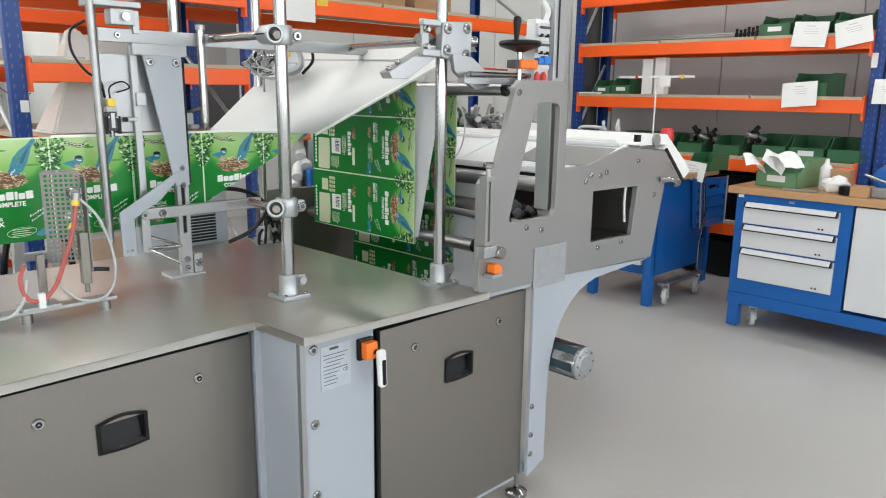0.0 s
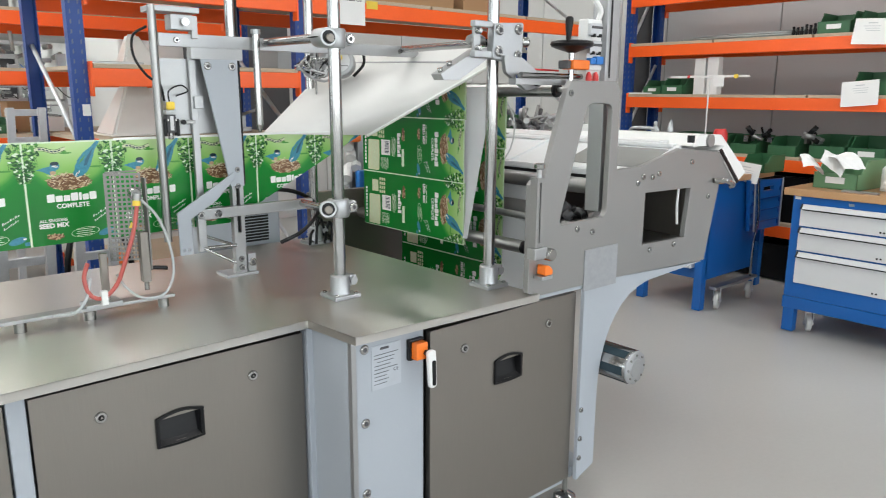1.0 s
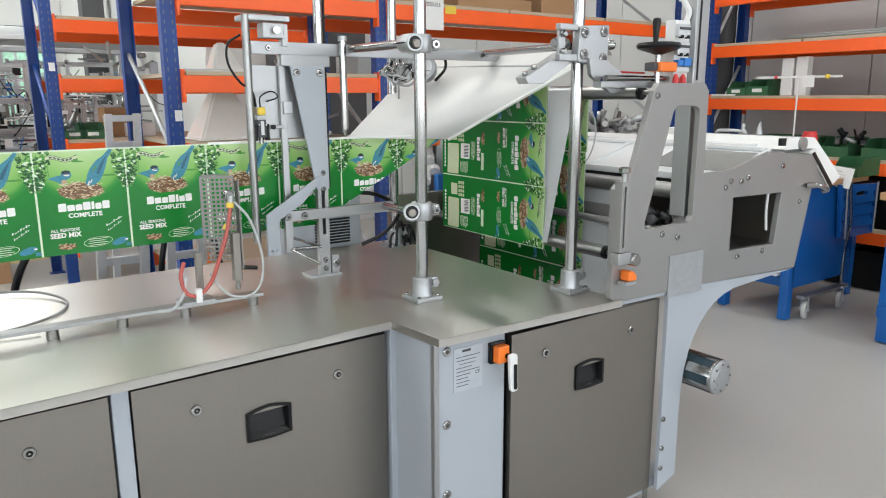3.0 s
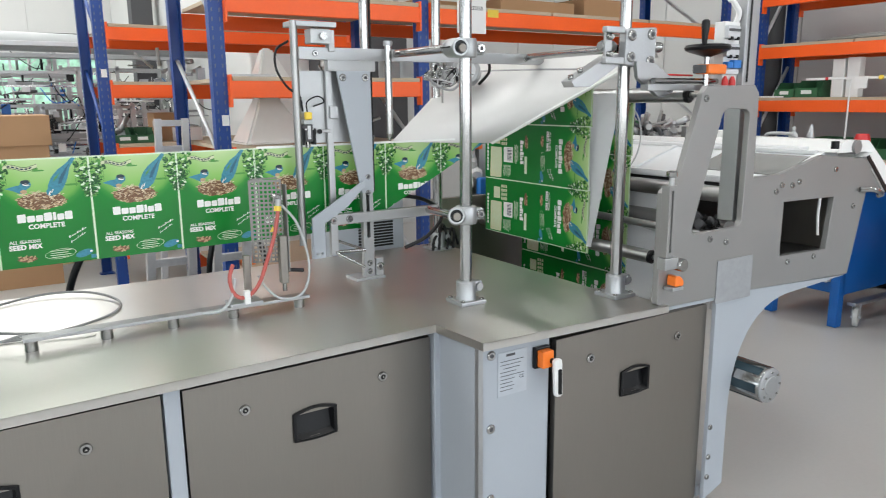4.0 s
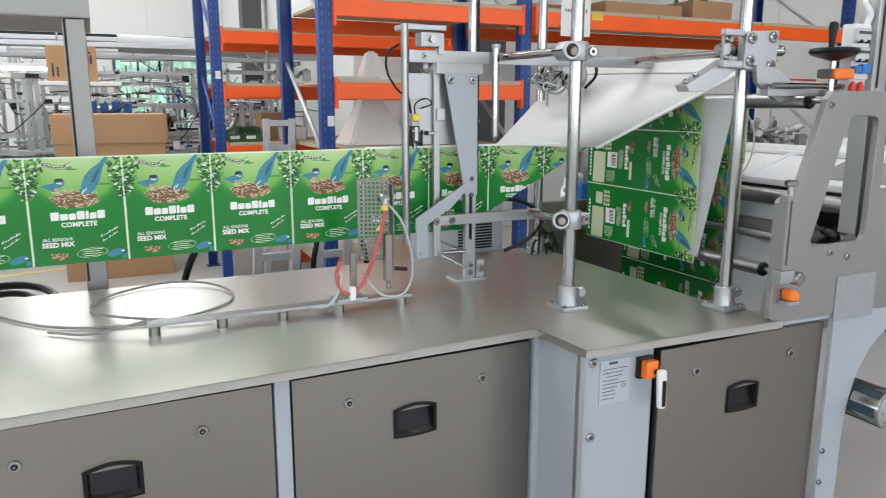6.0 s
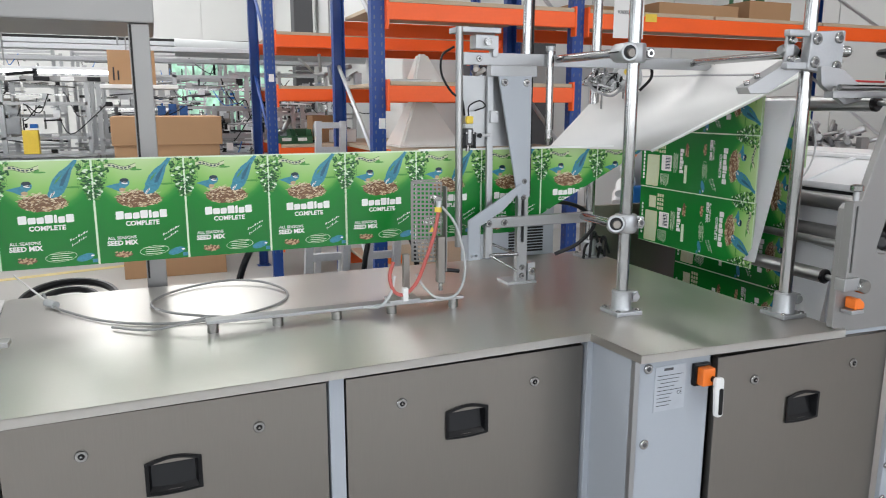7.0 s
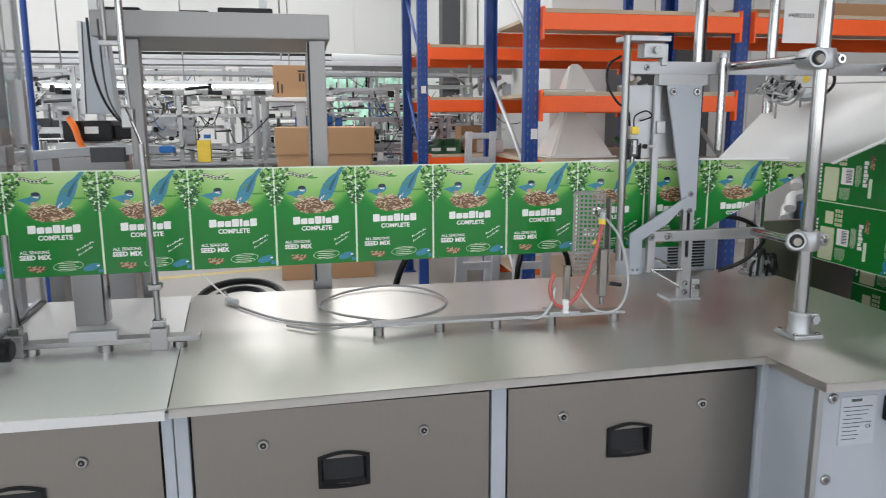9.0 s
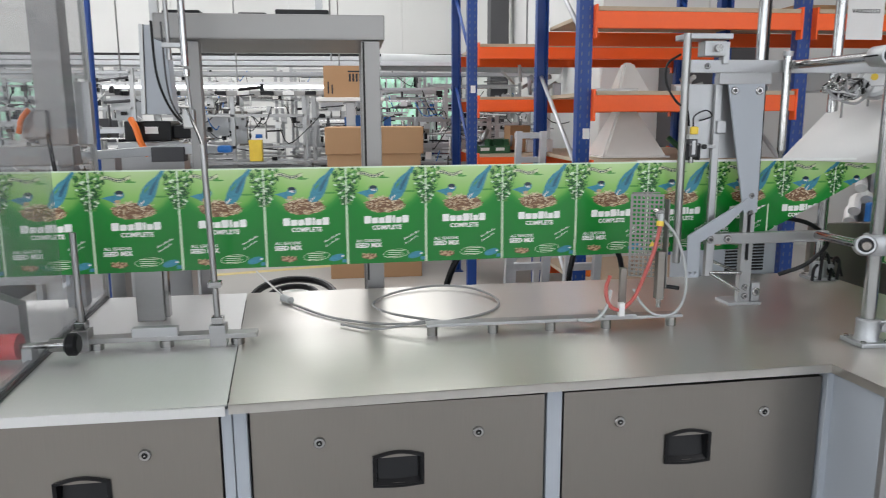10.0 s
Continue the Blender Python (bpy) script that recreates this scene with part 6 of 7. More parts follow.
def a_stand(x, y, z1, w):
    s = thing("profile_stand", "pale grey stand of bolted aluminium profiles", "stand", "profile stands")
    for dx in (-w / 2, w / 2):
        part("stand_leg", bm_plate([(x + dx - 0.05, 0), (x + dx - 0.01, 0), (x + dx + 0.04, z1), (x + dx, z1)], 0.045, (), "y", y), M_GREYB, s)
    for z in (z1 * 0.55, z1 * 0.72, z1 * 0.86, z1 - 0.03):
        part("stand_rung", bm_box(x - w / 2, y + 0.045, z - 0.02, x + w / 2 + 0.02, y + 0.08, z + 0.02, 0.003), M_GREYB, s)


a_stand(0.40, 5.55, 1.40, 0.17)
a_stand(0.10, 4.35, 0.98, 0.20)
a_stand(0.42, 4.40, 0.95, 0.16)
solo("blue_canister", bm_turn((0.635, 5.18, 0.471), (0.635, 5.18, 0.585), [(0, 0.038), (0.1, 0.042), (0.8, 0.042), (1, 0.025)], 18), M_BLUEP, "blue plastic canister on a low shelf", "canister")
solo("orange_box", bm_box(0.685, 5.12, 0.471, 0.775, 5.24, 0.53, 0.008), M_ORGP, "orange plastic box on a low shelf", "box")

# ---- cartons ----
car = thing("large_carton", "large brown lidded carton standing on the floor", "carton")
part("carton_body", bm_box(-1.02, 7.42, 0.0, -0.16, 8.02, 1.18, 0.006), M_BOARD, car)
part("carton_lid", bm_box(-1.035, 7.405, 1.165, -0.135, 8.035, 1.41, 0.008), M_BOARD, car, "brown carton lid")
st = thing("white_stand", "white pedestal table holding a carton", "table")
part("stand_top", bm_box(-1.14, 8.35, 1.66, -0.44, 8.85, 1.70, 0.008), M_WHITE, st)
part("stand_column", bm_box(-0.84, 8.55, 0, -0.74, 8.65, 1.66, 0.006), M_ANOD, st)
small = thing("marked_carton", "small brown carton with dark printed marks", "carton")
part("carton_body", bm_box(-1.06, 8.40, 1.701, -0.64, 8.75, 2.02, 0.006), M_BOARD, small)
b = None
for i, (x0, z0, x1, z1) in enumerate(((-0.94, 1.86, -0.92, 1.94), (-0.905, 1.86, -0.885, 1.94), (-0.87, 1.86, -0.85, 1.94), (-0.835, 1.86, -0.82, 1.94), (-0.95, 1.955, -0.83, 1.97), (-1.16, 1.74, -1.145, 1.86), (-1.12, 1.74, -1.105, 1.83))):
    b = bm_box(x0 + 0.14, 8.396, z0, x1 + 0.14, 8.399, z1, 0, b)
tagged(part("carton_print", b, M_INK, small), kind="stuff")

# ---- left-hand clear guard and what stands behind it ----
gd = thing("clear_guard", "clear plastic machine guard standing on the table across the film", "machine guard")
pane = bm_plate(rect(0.0, H + 0.012, 1.06, 2.6), 0.005, [rect(0.595, 1.02, 0.675, 1.385)], "y", -0.002)
bmesh.ops.transform(pane, matrix=pose(-1.610, 2.22, 0, 0, 0, 93.6), verts=pane.verts)
part("clear_pane", pane, M_GLASS, gd, "hazy clear plastic pane with a slot for the film")
part("guard_stile", bm_box(-1.688, 3.270, H, -1.672, 3.286, 2.6, 0.001), M_HOSE, gd)
seal = bm_box(0.0, -0.006, H + 0.001, 1.05, 0.006, H + 0.010)
bmesh.ops.transform(seal, matrix=pose(-1.610, 2.22, 0, 0, 0, 93.6), verts=seal.verts)
part("deck_seal", seal, M_BLACK, gd, "black strip standing in for the shade under the lid lip on the deck")
lip = bm_box(0.0, 0.008, H + 0.001, 1.05, 0.022, H + 0.016, 0.002)
bmesh.ops.transform(lip, matrix=pose(-1.610, 2.22, 0, 0, 0, 93.6), verts=lip.verts)
part("deck_lip", lip, M_ALU, gd)
part("end_sheet", bm_plate([(-2.6, 2.19), (-1.603, 2.217), (-1.703, YB - 0.01), (-2.6, YB - 0.01)], 0.003, (), "z", H - 0.003), M_STEEL2, machine, "brushed steel table sheet behind the guard")
slide = thing("shaft_slide", "steel shaft with a black knob and a red collar", "machine slide")
part("slide_shaft", bm_cyl((-2.0, 2.58, 0.927), (-1.56, 2.58, 0.927), 0.008), M_CHROME, slide)
part("slide_knob", bm_turn((-1.562, 2.58, 0.927), (-1.530, 2.58, 0.927), [(0, 0.022), (0.2, 0.030), (0.8, 0.030), (1, 0.022)]), M_BLACK, slide, "black knob")
part("knob_hub", bm_cyl((-1.60, 2.58, 0.927), (-1.563, 2.58, 0.927), 0.018), M_CHROME, slide)
part("slide_collar", bm_cyl((-1.80, 2.58, 0.927), (-1.675, 2.58, 0.927), 0.034), M_REDP, slide, "red collar")
part("slide_foot", bm_box(-1.665, 2.56, H, -1.64, 2.60, 0.925), M_ALU, slide)
part("v_block", bm_plate([(-2.25, H), (-1.73, H), (-1.73, 1.00), (-1.80, 1.03), (-1.88, 0.98), (-1.95, 1.03), (-2.25, 1.03)], 0.05, (), "y", 2.72), M_PLATE, slide, "grey notched block")
part("black_rod", bm_cyl((-1.62, 2.885, H), (-1.672, 2.885, 1.46), 0.006), M_BLACK, slide)
sealer = thing("sealing_unit", "grey sealing unit behind the clear guard", "machine")
part("sealer_beam", bm_box(-2.6, 3.03, 1.36, -1.66, 3.10, 1.42, 0.004), M_PLATE, sealer)
part("sealer_box", bm_box(-1.83, 3.10, 1.44, -1.755, 3.18, 1.53, 0.006), M_PLATE, sealer)
part("sealer_column", bm_box(-1.79, 3.12, 1.42, -1.70, 3.20, 2.5, 0.004), M_PLATE, sealer)
part("sealer_panel", bm_box(-2.6, 3.22, 0.95, -1.80, 3.26, 1.30), M_DRAW, sealer)
part("sealer_door", bm_box(-1.697, 3.20, 1.42, -1.652, 3.23, 1.62), M_ANOD, sealer)
part("sealer_leg", bm_box(-1.76, 3.14, 0.885, -1.70, 3.19, 1.36, 0.003), M_GREY, sealer)
part("orange_lead", bm_tube([(-1.80, 3.09, 1.53), (-1.815, 3.07, 1.50), (-1.83, 3.08, 1.46)], 0.008), M_ORGP, sealer)

# ---- far side of the hall: packing lines ----
M_PALEP = mat("pale_guard_panel", (0.56, 0.60, 0.62), 0.2, 0, 0.15, 5, 0, None, (1, 1, 1), 0.15, 3)


def line_module(x, y, w, h, seed):
    """A length of packing line: profile frame, rails, cylinders, hoses and panels."""
    q = random.Random(seed)
    g = thing("packing_line", "distant packing line of aluminium profiles, cylinders and hoses", "machine", "packing lines", at=(x, y, 0))
    d = q.uniform(0.7, 1.0)
    for px in (0, w * 0.5, w):
        for py in (0, d):
            part("frame_post", bm_box(px - 0.022, py - 0.022, 0, px + 0.022, py + 0.022, h), M_ANOD, g)
    for z in (0.55, 0.92, h * 0.62, h * 0.8, h - 0.04):
        part("frame_rail", bm_box(0, -0.022, z - 0.014, w, 0.022, z + 0.014), q.choice((M_ALU, M_ANOD, M_ROLL)), g)
        part("frame_rail", bm_box(0, d - 0.02, z - 0.02, w, d + 0.02, z + 0.02), M_ANOD, g)
    part("base_panel", bm_box(0.03, 0.03, 0.1, w - 0.03, d - 0.03, 0.88), q.choice((M_DRAW, M_DOOR, M_RUBBER)), g)
    part("work_plate", bm_box(-0.05, -0.15, 1.0, w + 0.05, d * 0.5, 1.025), M_ALU, g)
    shine = (M_CHROME, M_CHROME, M_ALU, M_ROLL, M_BLACK, M_WHITE, M_RUBBER)
    for i in range(int(w * 9)):
        u, z, v = q.uniform(0.05, w - 0.05), q.uniform(0.95, h - 0.25), q.uniform(-0.2, d * 0.5)
        part("air_cylinder", bm_cyl((u, v, z), (u, v, z + q.uniform(0.08, 0.26)), q.uniform(0.006, 0.018), n=8), q.choice(shine), g)
    for i in range(int(w * 14)):
        u, z, v, k = q.uniform(0.05, w - 0.3), q.uniform(0.98, h - 0.1), q.uniform(-0.2, d * 0.5), q.uniform(0.12, 0.45)
        part("guide_rod", bm_cyl((u, v, z), (u + k, v + q.uniform(-0.1, 0.1), z + q.uniform(-0.05, 0.05)), q.uniform(0.006, 0.016), n=8), q.choice(shine), g)
    for i in range(int(w * 34)):
        u, z, v = q.uniform(0.05, w - 0.05), q.uniform(0.95, h - 0.1), q.uniform(-0.2, d * 0.4)
        a, c = q.uniform(0.008, 0.036), q.uniform(0.015, 0.075)
        part("fitting_box", bm_box(u - a, v, z, u + a, v + 0.06, z + c), q.choice((M_DRAW, M_ANOD, M_BLACK, M_WHITE, M_RUBBER, M_BLACK, M_ROLL, M_BLACK, M_CAB if q.random() < 0.5 else M_ALU)), g)
    for i in range(int(w * 9)):
        a = Vector((q.uniform(0.05, w - 0.05), q.uniform(-0.2, d * 0.4), h - q.uniform(0.05, 0.45)))
        s = q.uniform(-0.30, 0.30)
        part("air_hose", bm_tube([a, a + Vector((s * 0.5, -0.06, -q.uniform(0.05, 0.2))), a + Vector((s * 1.3, 0, -q.uniform(0.1, 0.3))), a + Vector((s * 1.7, 0.05, -q.uniform(0.05, 0.3)))], 0.0055, 5, None, 4), q.choice((M_BLACK, M_HOSE, M_BLACK, M_WHITE, M_BLUEP, M_RUBBER)), g)
    for i in range(int(w * 7)):
        u, z, v = q.uniform(0.1, w - 0.25), q.uniform(1.0, h), q.uniform(-0.2, d * 0.4)
        part("guide_rail", bm_box(u - 0.2, v, z, u + q.uniform(0.1, 0.5), v + 0.025, z + q.uniform(0.008, 0.022)), q.choice((M_CHROME, M_ALU, M_ROLL, M_ANOD)), g)
    for i in range(int(w * 2)):
        u, z = q.uniform(0, w - 0.3), q.uniform(0.95, h - 0.5)
        part("guard_panel", bm_box(u, d * 0.6 + 0.012 * i, z, u + q.uniform(0.12, 0.35), d * 0.6 + 0.008 + 0.012 * i, z + q.uniform(0.15, 0.4)), q.choice((M_DRAW, M_RUBBER, M_PALEP, M_ALU, M_DOOR)), g)
    return g


mods = [(-6.9, 8.9, 2.0, 1.9), (-4.7, 8.6, 1.7, 2.0), (-2.85, 9.0, 1.55, 1.9), (-1.2, 9.1, 1.5, 1.85), (0.35, 9.6, 1.3, 1.75), (-6.4, 10.9, 2.4, 2.2), (-3.9, 11.2, 2.1, 2.2), (-1.6, 11.4, 1.9, 2.2), (0.4, 11.8, 1.4, 2.0), (-3.1, 6.2, 1.0, 1.45), (-4.6, 6.0, 1.2, 1.5), (-8.2, 7.5, 1.5, 1.9), (-0.1, 8.55, 0.8, 1.5)]
for i, (x, y, w, h) in enumerate(mods):
    line_module(x, y, w, h, 100 + i)
bar = thing("line_light", "long bright light bar over a packing line", "light bar")
part("bar_housing", bm_box(-3.4, 8.90, 1.842, -0.70, 8.99, 1.880, 0.005), M_DRAW, bar)
part("bar_tube", bm_box(-3.38, 8.89, 1.812, -0.72, 8.965, 1.840, 0.004), M_TUBE, bar)
part("under_beam", bm_box(-3.4, 8.93, 1.735, -0.72, 8.99, 1.790, 0.003), M_PLATE, bar, "grey beam under the light")
for i in range(11):
    part("valve_block", bm_box(-3.2 + 0.24 * i, 8.91, 1.742, -3.08 + 0.24 * i, 8.928, 1.782), M_WHITE if i % 2 else M_BLACK, bar)
for x in (-3.2, -2.0, -0.9):
    part("bar_hanger", bm_cyl((x, 8.95, 1.88), (x, 8.95, ZC), 0.008, n=6), M_ANOD, bar)
duct = thing("cable_tray", "long pale cable trays across the far side of the hall", "cable tray")
for z, y in ((2.10, 9.6), (2.22, 10.4), (2.05, 10.9)):
    part("tray", bm_box(-12, y, z, 1.85, y + 0.3, z + 0.05, 0.004), M_GREYB, duct)
part("tray_roll", bm_cyl((-0.4, 9.8, 2.16), (1.85, 9.8, 2.12), 0.10), M_HOSE, duct, "rolled clear sheeting")
for x in (-10, -7, -4, -1, 1.4):
    part("tray_hanger", bm_cyl((x, 9.75, 2.1), (x, 9.75, ZC), 0.012, n=6), M_ANOD, duct)
solo("wall_pillar", bm_box(1.50, 12.6, 0, 1.80, 12.9, ZC, 0.01), M_RUBBER, "dark steel pillar in the hall", "pillar")
setting("trim_far", bm_box(XL, YF - 0.03, 2.76, 1.9, YF - 0.022, 2.84), M_GAP, "dark joint line along the far wall")
for i in range(5):
    solo("blue_drive", bm_box(-0.86 + 0.11 * i, 8.98, 1.40, -0.78 + 0.11 * i, 9.06, 1.50 + 0.02 * (i % 2), 0.004), M_CAB, "small blue drive on the packing line", "drive", "blue drives")
# windows in the far wall, with trees beyond
M_TREES = mat("tree_backdrop", (0.30, 0.50, 0.38), 0.9, 0, 0.85, 6, 0, None, (1, 1, 1), 0.7, 1.5)
tp = M_TREES.node_tree.nodes["Principled BSDF"]
M_TREES.node_tree.links.new(tp.inputs["Base Color"].links[0].from_socket, tp.inputs["Emission Color"])
tp.inputs["Emission Strength"].default_value = 0.75
for x0, x1 in ((-0.3, 1.7), (-8.4, -6.4)):
    w = setting("window_far", bm_plate(rect(x0, 0.9, x1, 2.45), 0.05, [rect(x0 + 0.06, 0.96, (x0 + x1) / 2 - 0.03, 2.39), rect((x0 + x1) / 2 + 0.03, 0.96, x1 - 0.06, 2.39)], "y", YF - 0.075), M_RUBBER, "window with green trees outside")
    for k in range(1, 6):
        u = x0 + (x1 - x0) * k / 6
        part("mullion", bm_box(u - 0.02, YF - 0.05, 0.97, u + 0.02, YF - 0.04, 2.38), M_GREYB, w)
    for z in (1.45, 1.95):
        part("glazing_bar", bm_box(x0 + 0.06, YF - 0.06, z - 0.015, x1 - 0.06, YF - 0.052, z + 0.015), M_GREYB, w)
    part("window_view", bm_box(x0 + 0.05, YF - 0.035, 0.95, x1 - 0.05, YF - 0.0285, 2.40), M_TREES, w, "green trees outside")

# ---- printed film ----
PITCH, BAGH = 0.2437, 0.300
STRIP_Y, STRIP_Z, SEAM0, SKEW = 2.92, 1.056, 0.092, 2.4


def film_green():
    """Printed film: pale yellow-green at the top of each pouch, deep green below."""
    m = mat("printed_green_film", (0.02, 0.2, 0.03), 0.19, 0, 0.02, 60, 0.30, 9, (0.5, 1, 3.5))
    nt = m.node_tree
    p = nt.nodes["Principled BSDF"]
    tc = nt.nodes.new("ShaderNodeTexCoord")
    sep = nt.nodes.new("ShaderNodeSeparateXYZ")
    nt.links.new(tc.outputs["Object"], sep.inputs[0])
    n = nt.nodes.new("ShaderNodeTexNoise")
    n.inputs["Scale"].default_value, n.inputs["Detail"].default_value = 14, 3
    nt.links.new(tc.outputs["Object"], n.inputs["Vector"])
    a = nt.nodes.new("ShaderNodeMath")
    a.operation = "MULTIPLY_ADD"
    a.inputs[1].default_value = 0.02
    nt.links.new(n.outputs[0], a.inputs[0])
    # the pale sky of the print narrows towards the seams
    off = nt.nodes.new("ShaderNodeMath")
    off.operation = "MULTIPLY_ADD"
    off.inputs[1].default_value, off.inputs[2].default_value = 2, -1
    div = nt.nodes.new("ShaderNodeMath")
    div.operation = "MULTIPLY"
    div.inputs[1].default_value = 1 / PITCH
    fra = nt.nodes.new("ShaderNodeMath")
    fra.operation = "FRACT"
    nt.links.new(sep.outputs[0], div.inputs[0])
    nt.links.new(div.outputs[0], fra.inputs[0])
    nt.links.new(fra.outputs[0], off.inputs[0])
    sq = nt.nodes.new("ShaderNodeMath")
    sq.operation = "MULTIPLY"
    nt.links.new(off.outputs[0], sq.inputs[0])
    nt.links.new(off.outputs[0], sq.inputs[1])
    dip = nt.nodes.new("ShaderNodeMath")
    dip.operation = "MULTIPLY_ADD"
    dip.inputs[1].default_value = -0.075
    nt.links.new(sq.outputs[0], dip.inputs[0])
    nt.links.new(sep.outputs[2], dip.inputs[2])
    nt.links.new(dip.outputs[0], a.inputs[2])
    r = nt.nodes.new("ShaderNodeValToRGB")
    r.color_ramp.elements[0].position, r.color_ramp.elements[0].color = 0.03, (0.007, 0.165, 0.022, 1)
    r.color_ramp.elements[1].position, r.color_ramp.elements[1].color = 0.305, (0.46, 0.63, 0.30, 1)
    for at, c in ((0.155, (0.009, 0.20, 0.024, 1)), (0.172, (0.03, 0.26, 0.035, 1)), (0.190, (0.15, 0.40, 0.075, 1)), (0.235, (0.27, 0.51, 0.14, 1))):
        e = r.color_ramp.elements.new(at)
        e.color = c
    nt.links.new(a.outputs[0], r.inputs[0])
    nt.links.new(r.outputs[0], p.inputs["Base Color"])
    return m


M_FILM = film_green()
M_PWHITE = mat("print_white", (0.78, 0.80, 0.77), 0.25, 0, 0.02, 60)
M_PSEAM = mat("print_pale_green", (0.60, 0.74, 0.54), 0.25, 0, 0.05, 60)
M_PLEAF = mat("print_dark_leaf", (0.010, 0.075, 0.016), 0.25, 0, 0.35, 120)
M_PBLUE = mat("print_blue", (0.040, 0.215, 0.30), 0.25, 0, 0.5, 130)
M_PDARK = mat("print_dark_blue", (0.012, 0.03, 0.05), 0.25, 0, 0.2, 90)
M_PSEED = mat("print_seed_brown", (0.16, 0.085, 0.045), 0.25, 0, 0.7, 260)
M_PSEED2 = mat("print_seed_tan", (0.46, 0.33, 0.19), 0.25, 0, 0.5, 260)
M_PBEIGE = mat("print_beige", (0.55, 0.60, 0.38), 0.25, 0, 0.08, 90)
M_RUN = mat("white_film_run", (0.93, 0.94, 0.95), 0.35, 0, 0.01, 30)
mix = M_RUN.node_tree.nodes.new("ShaderNodeMixShader")
thin = M_RUN.node_tree.nodes.new("ShaderNodeBsdfTranslucent")
thin.inputs[0].default_value = (0.92, 0.94, 0.96, 1)
mix.inputs[0].default_value = 0.35
M_RUN.node_tree.links.new(M_RUN.node_tree.nodes["Principled BSDF"].outputs[0], mix.inputs[1])
M_RUN.node_tree.links.new(thin.outputs[0], mix.inputs[2])
M_RUN.node_tree.links.new(mix.outputs[0], M_RUN.node_tree.nodes["Material Output"].inputs[0])
M_PMID = mat("print_mid_green", (0.07, 0.26, 0.045), 0.25, 0, 0.3, 120)
M_PSEED3 = mat("print_straw", (0.66, 0.56, 0.38), 0.25, 0, 0.3, 260)
M_PBLUE2 = mat("print_deep_blue", (0.02, 0.10, 0.16), 0.25, 0, 0.4, 130)
PRINTS = [M_FILM, M_PWHITE, M_PSEAM, M_PLEAF, M_PBLUE, M_PDARK, M_PSEED, M_PSEED2, M_PBEIGE, M_FILMW, M_PMID, M_PSEED3, M_PBLUE2]


def flat(ring, level, index, bm=None):
    """A printed patch, level tenths of a millimetre in front of the film."""
    b = bmesh.new()
    f = b.faces.new([b.verts.new((u * PITCH, -0.0001 * level, v * BAGH)) for u, v in ring])
    f.material_index = index
    f.normal_update()
    if f.normal.y > 0:
        f.normal_flip()
    return merge(bm, b)


def oval(u, v, a, b, turn=0.0, n=12):
    c, s = math.cos(radians(turn)), math.sin(radians(turn))
    k = PITCH / BAGH
    out = []
    for i in range(n):
        x, y = a * math.cos(2 * math.pi * i / n), b * math.sin(2 * math.pi * i / n)
        out.append((u + x * c - y * s, v + (x * s + y * c) * k))
    return out


def art_words(text, u, v, size, index, level=6, bold=0.0, turn=0.0):
    c = bpy.data.curves.new("t", "FONT")
    c.body, c.size, c.offset, c.align_x = text, size, bold, "CENTER"
    c.resolution_u = 2
    tmp = new("tmp_text", c)
    me = bpy.data.meshes.new_from_object(tmp.evaluated_get(bpy.context.evaluated_depsgraph_get()))
    bpy.data.objects.remove(tmp)
    me.transform(pose(u * PITCH, -0.0001 * level, v * BAGH, 90, 0, 0) @ pose(0, 0, 0, 0, 0, turn))
    b = bmesh.new()
    b.from_mesh(me)
    for f in b.faces:
        f.material_index = index
    return b


def white_back(me):
    """The unprinted white side of the film."""
    me.materials.append(M_FILMW)
    for f in me.polygons:
        if f.normal.y > 0.5:
            f.material_index = 1


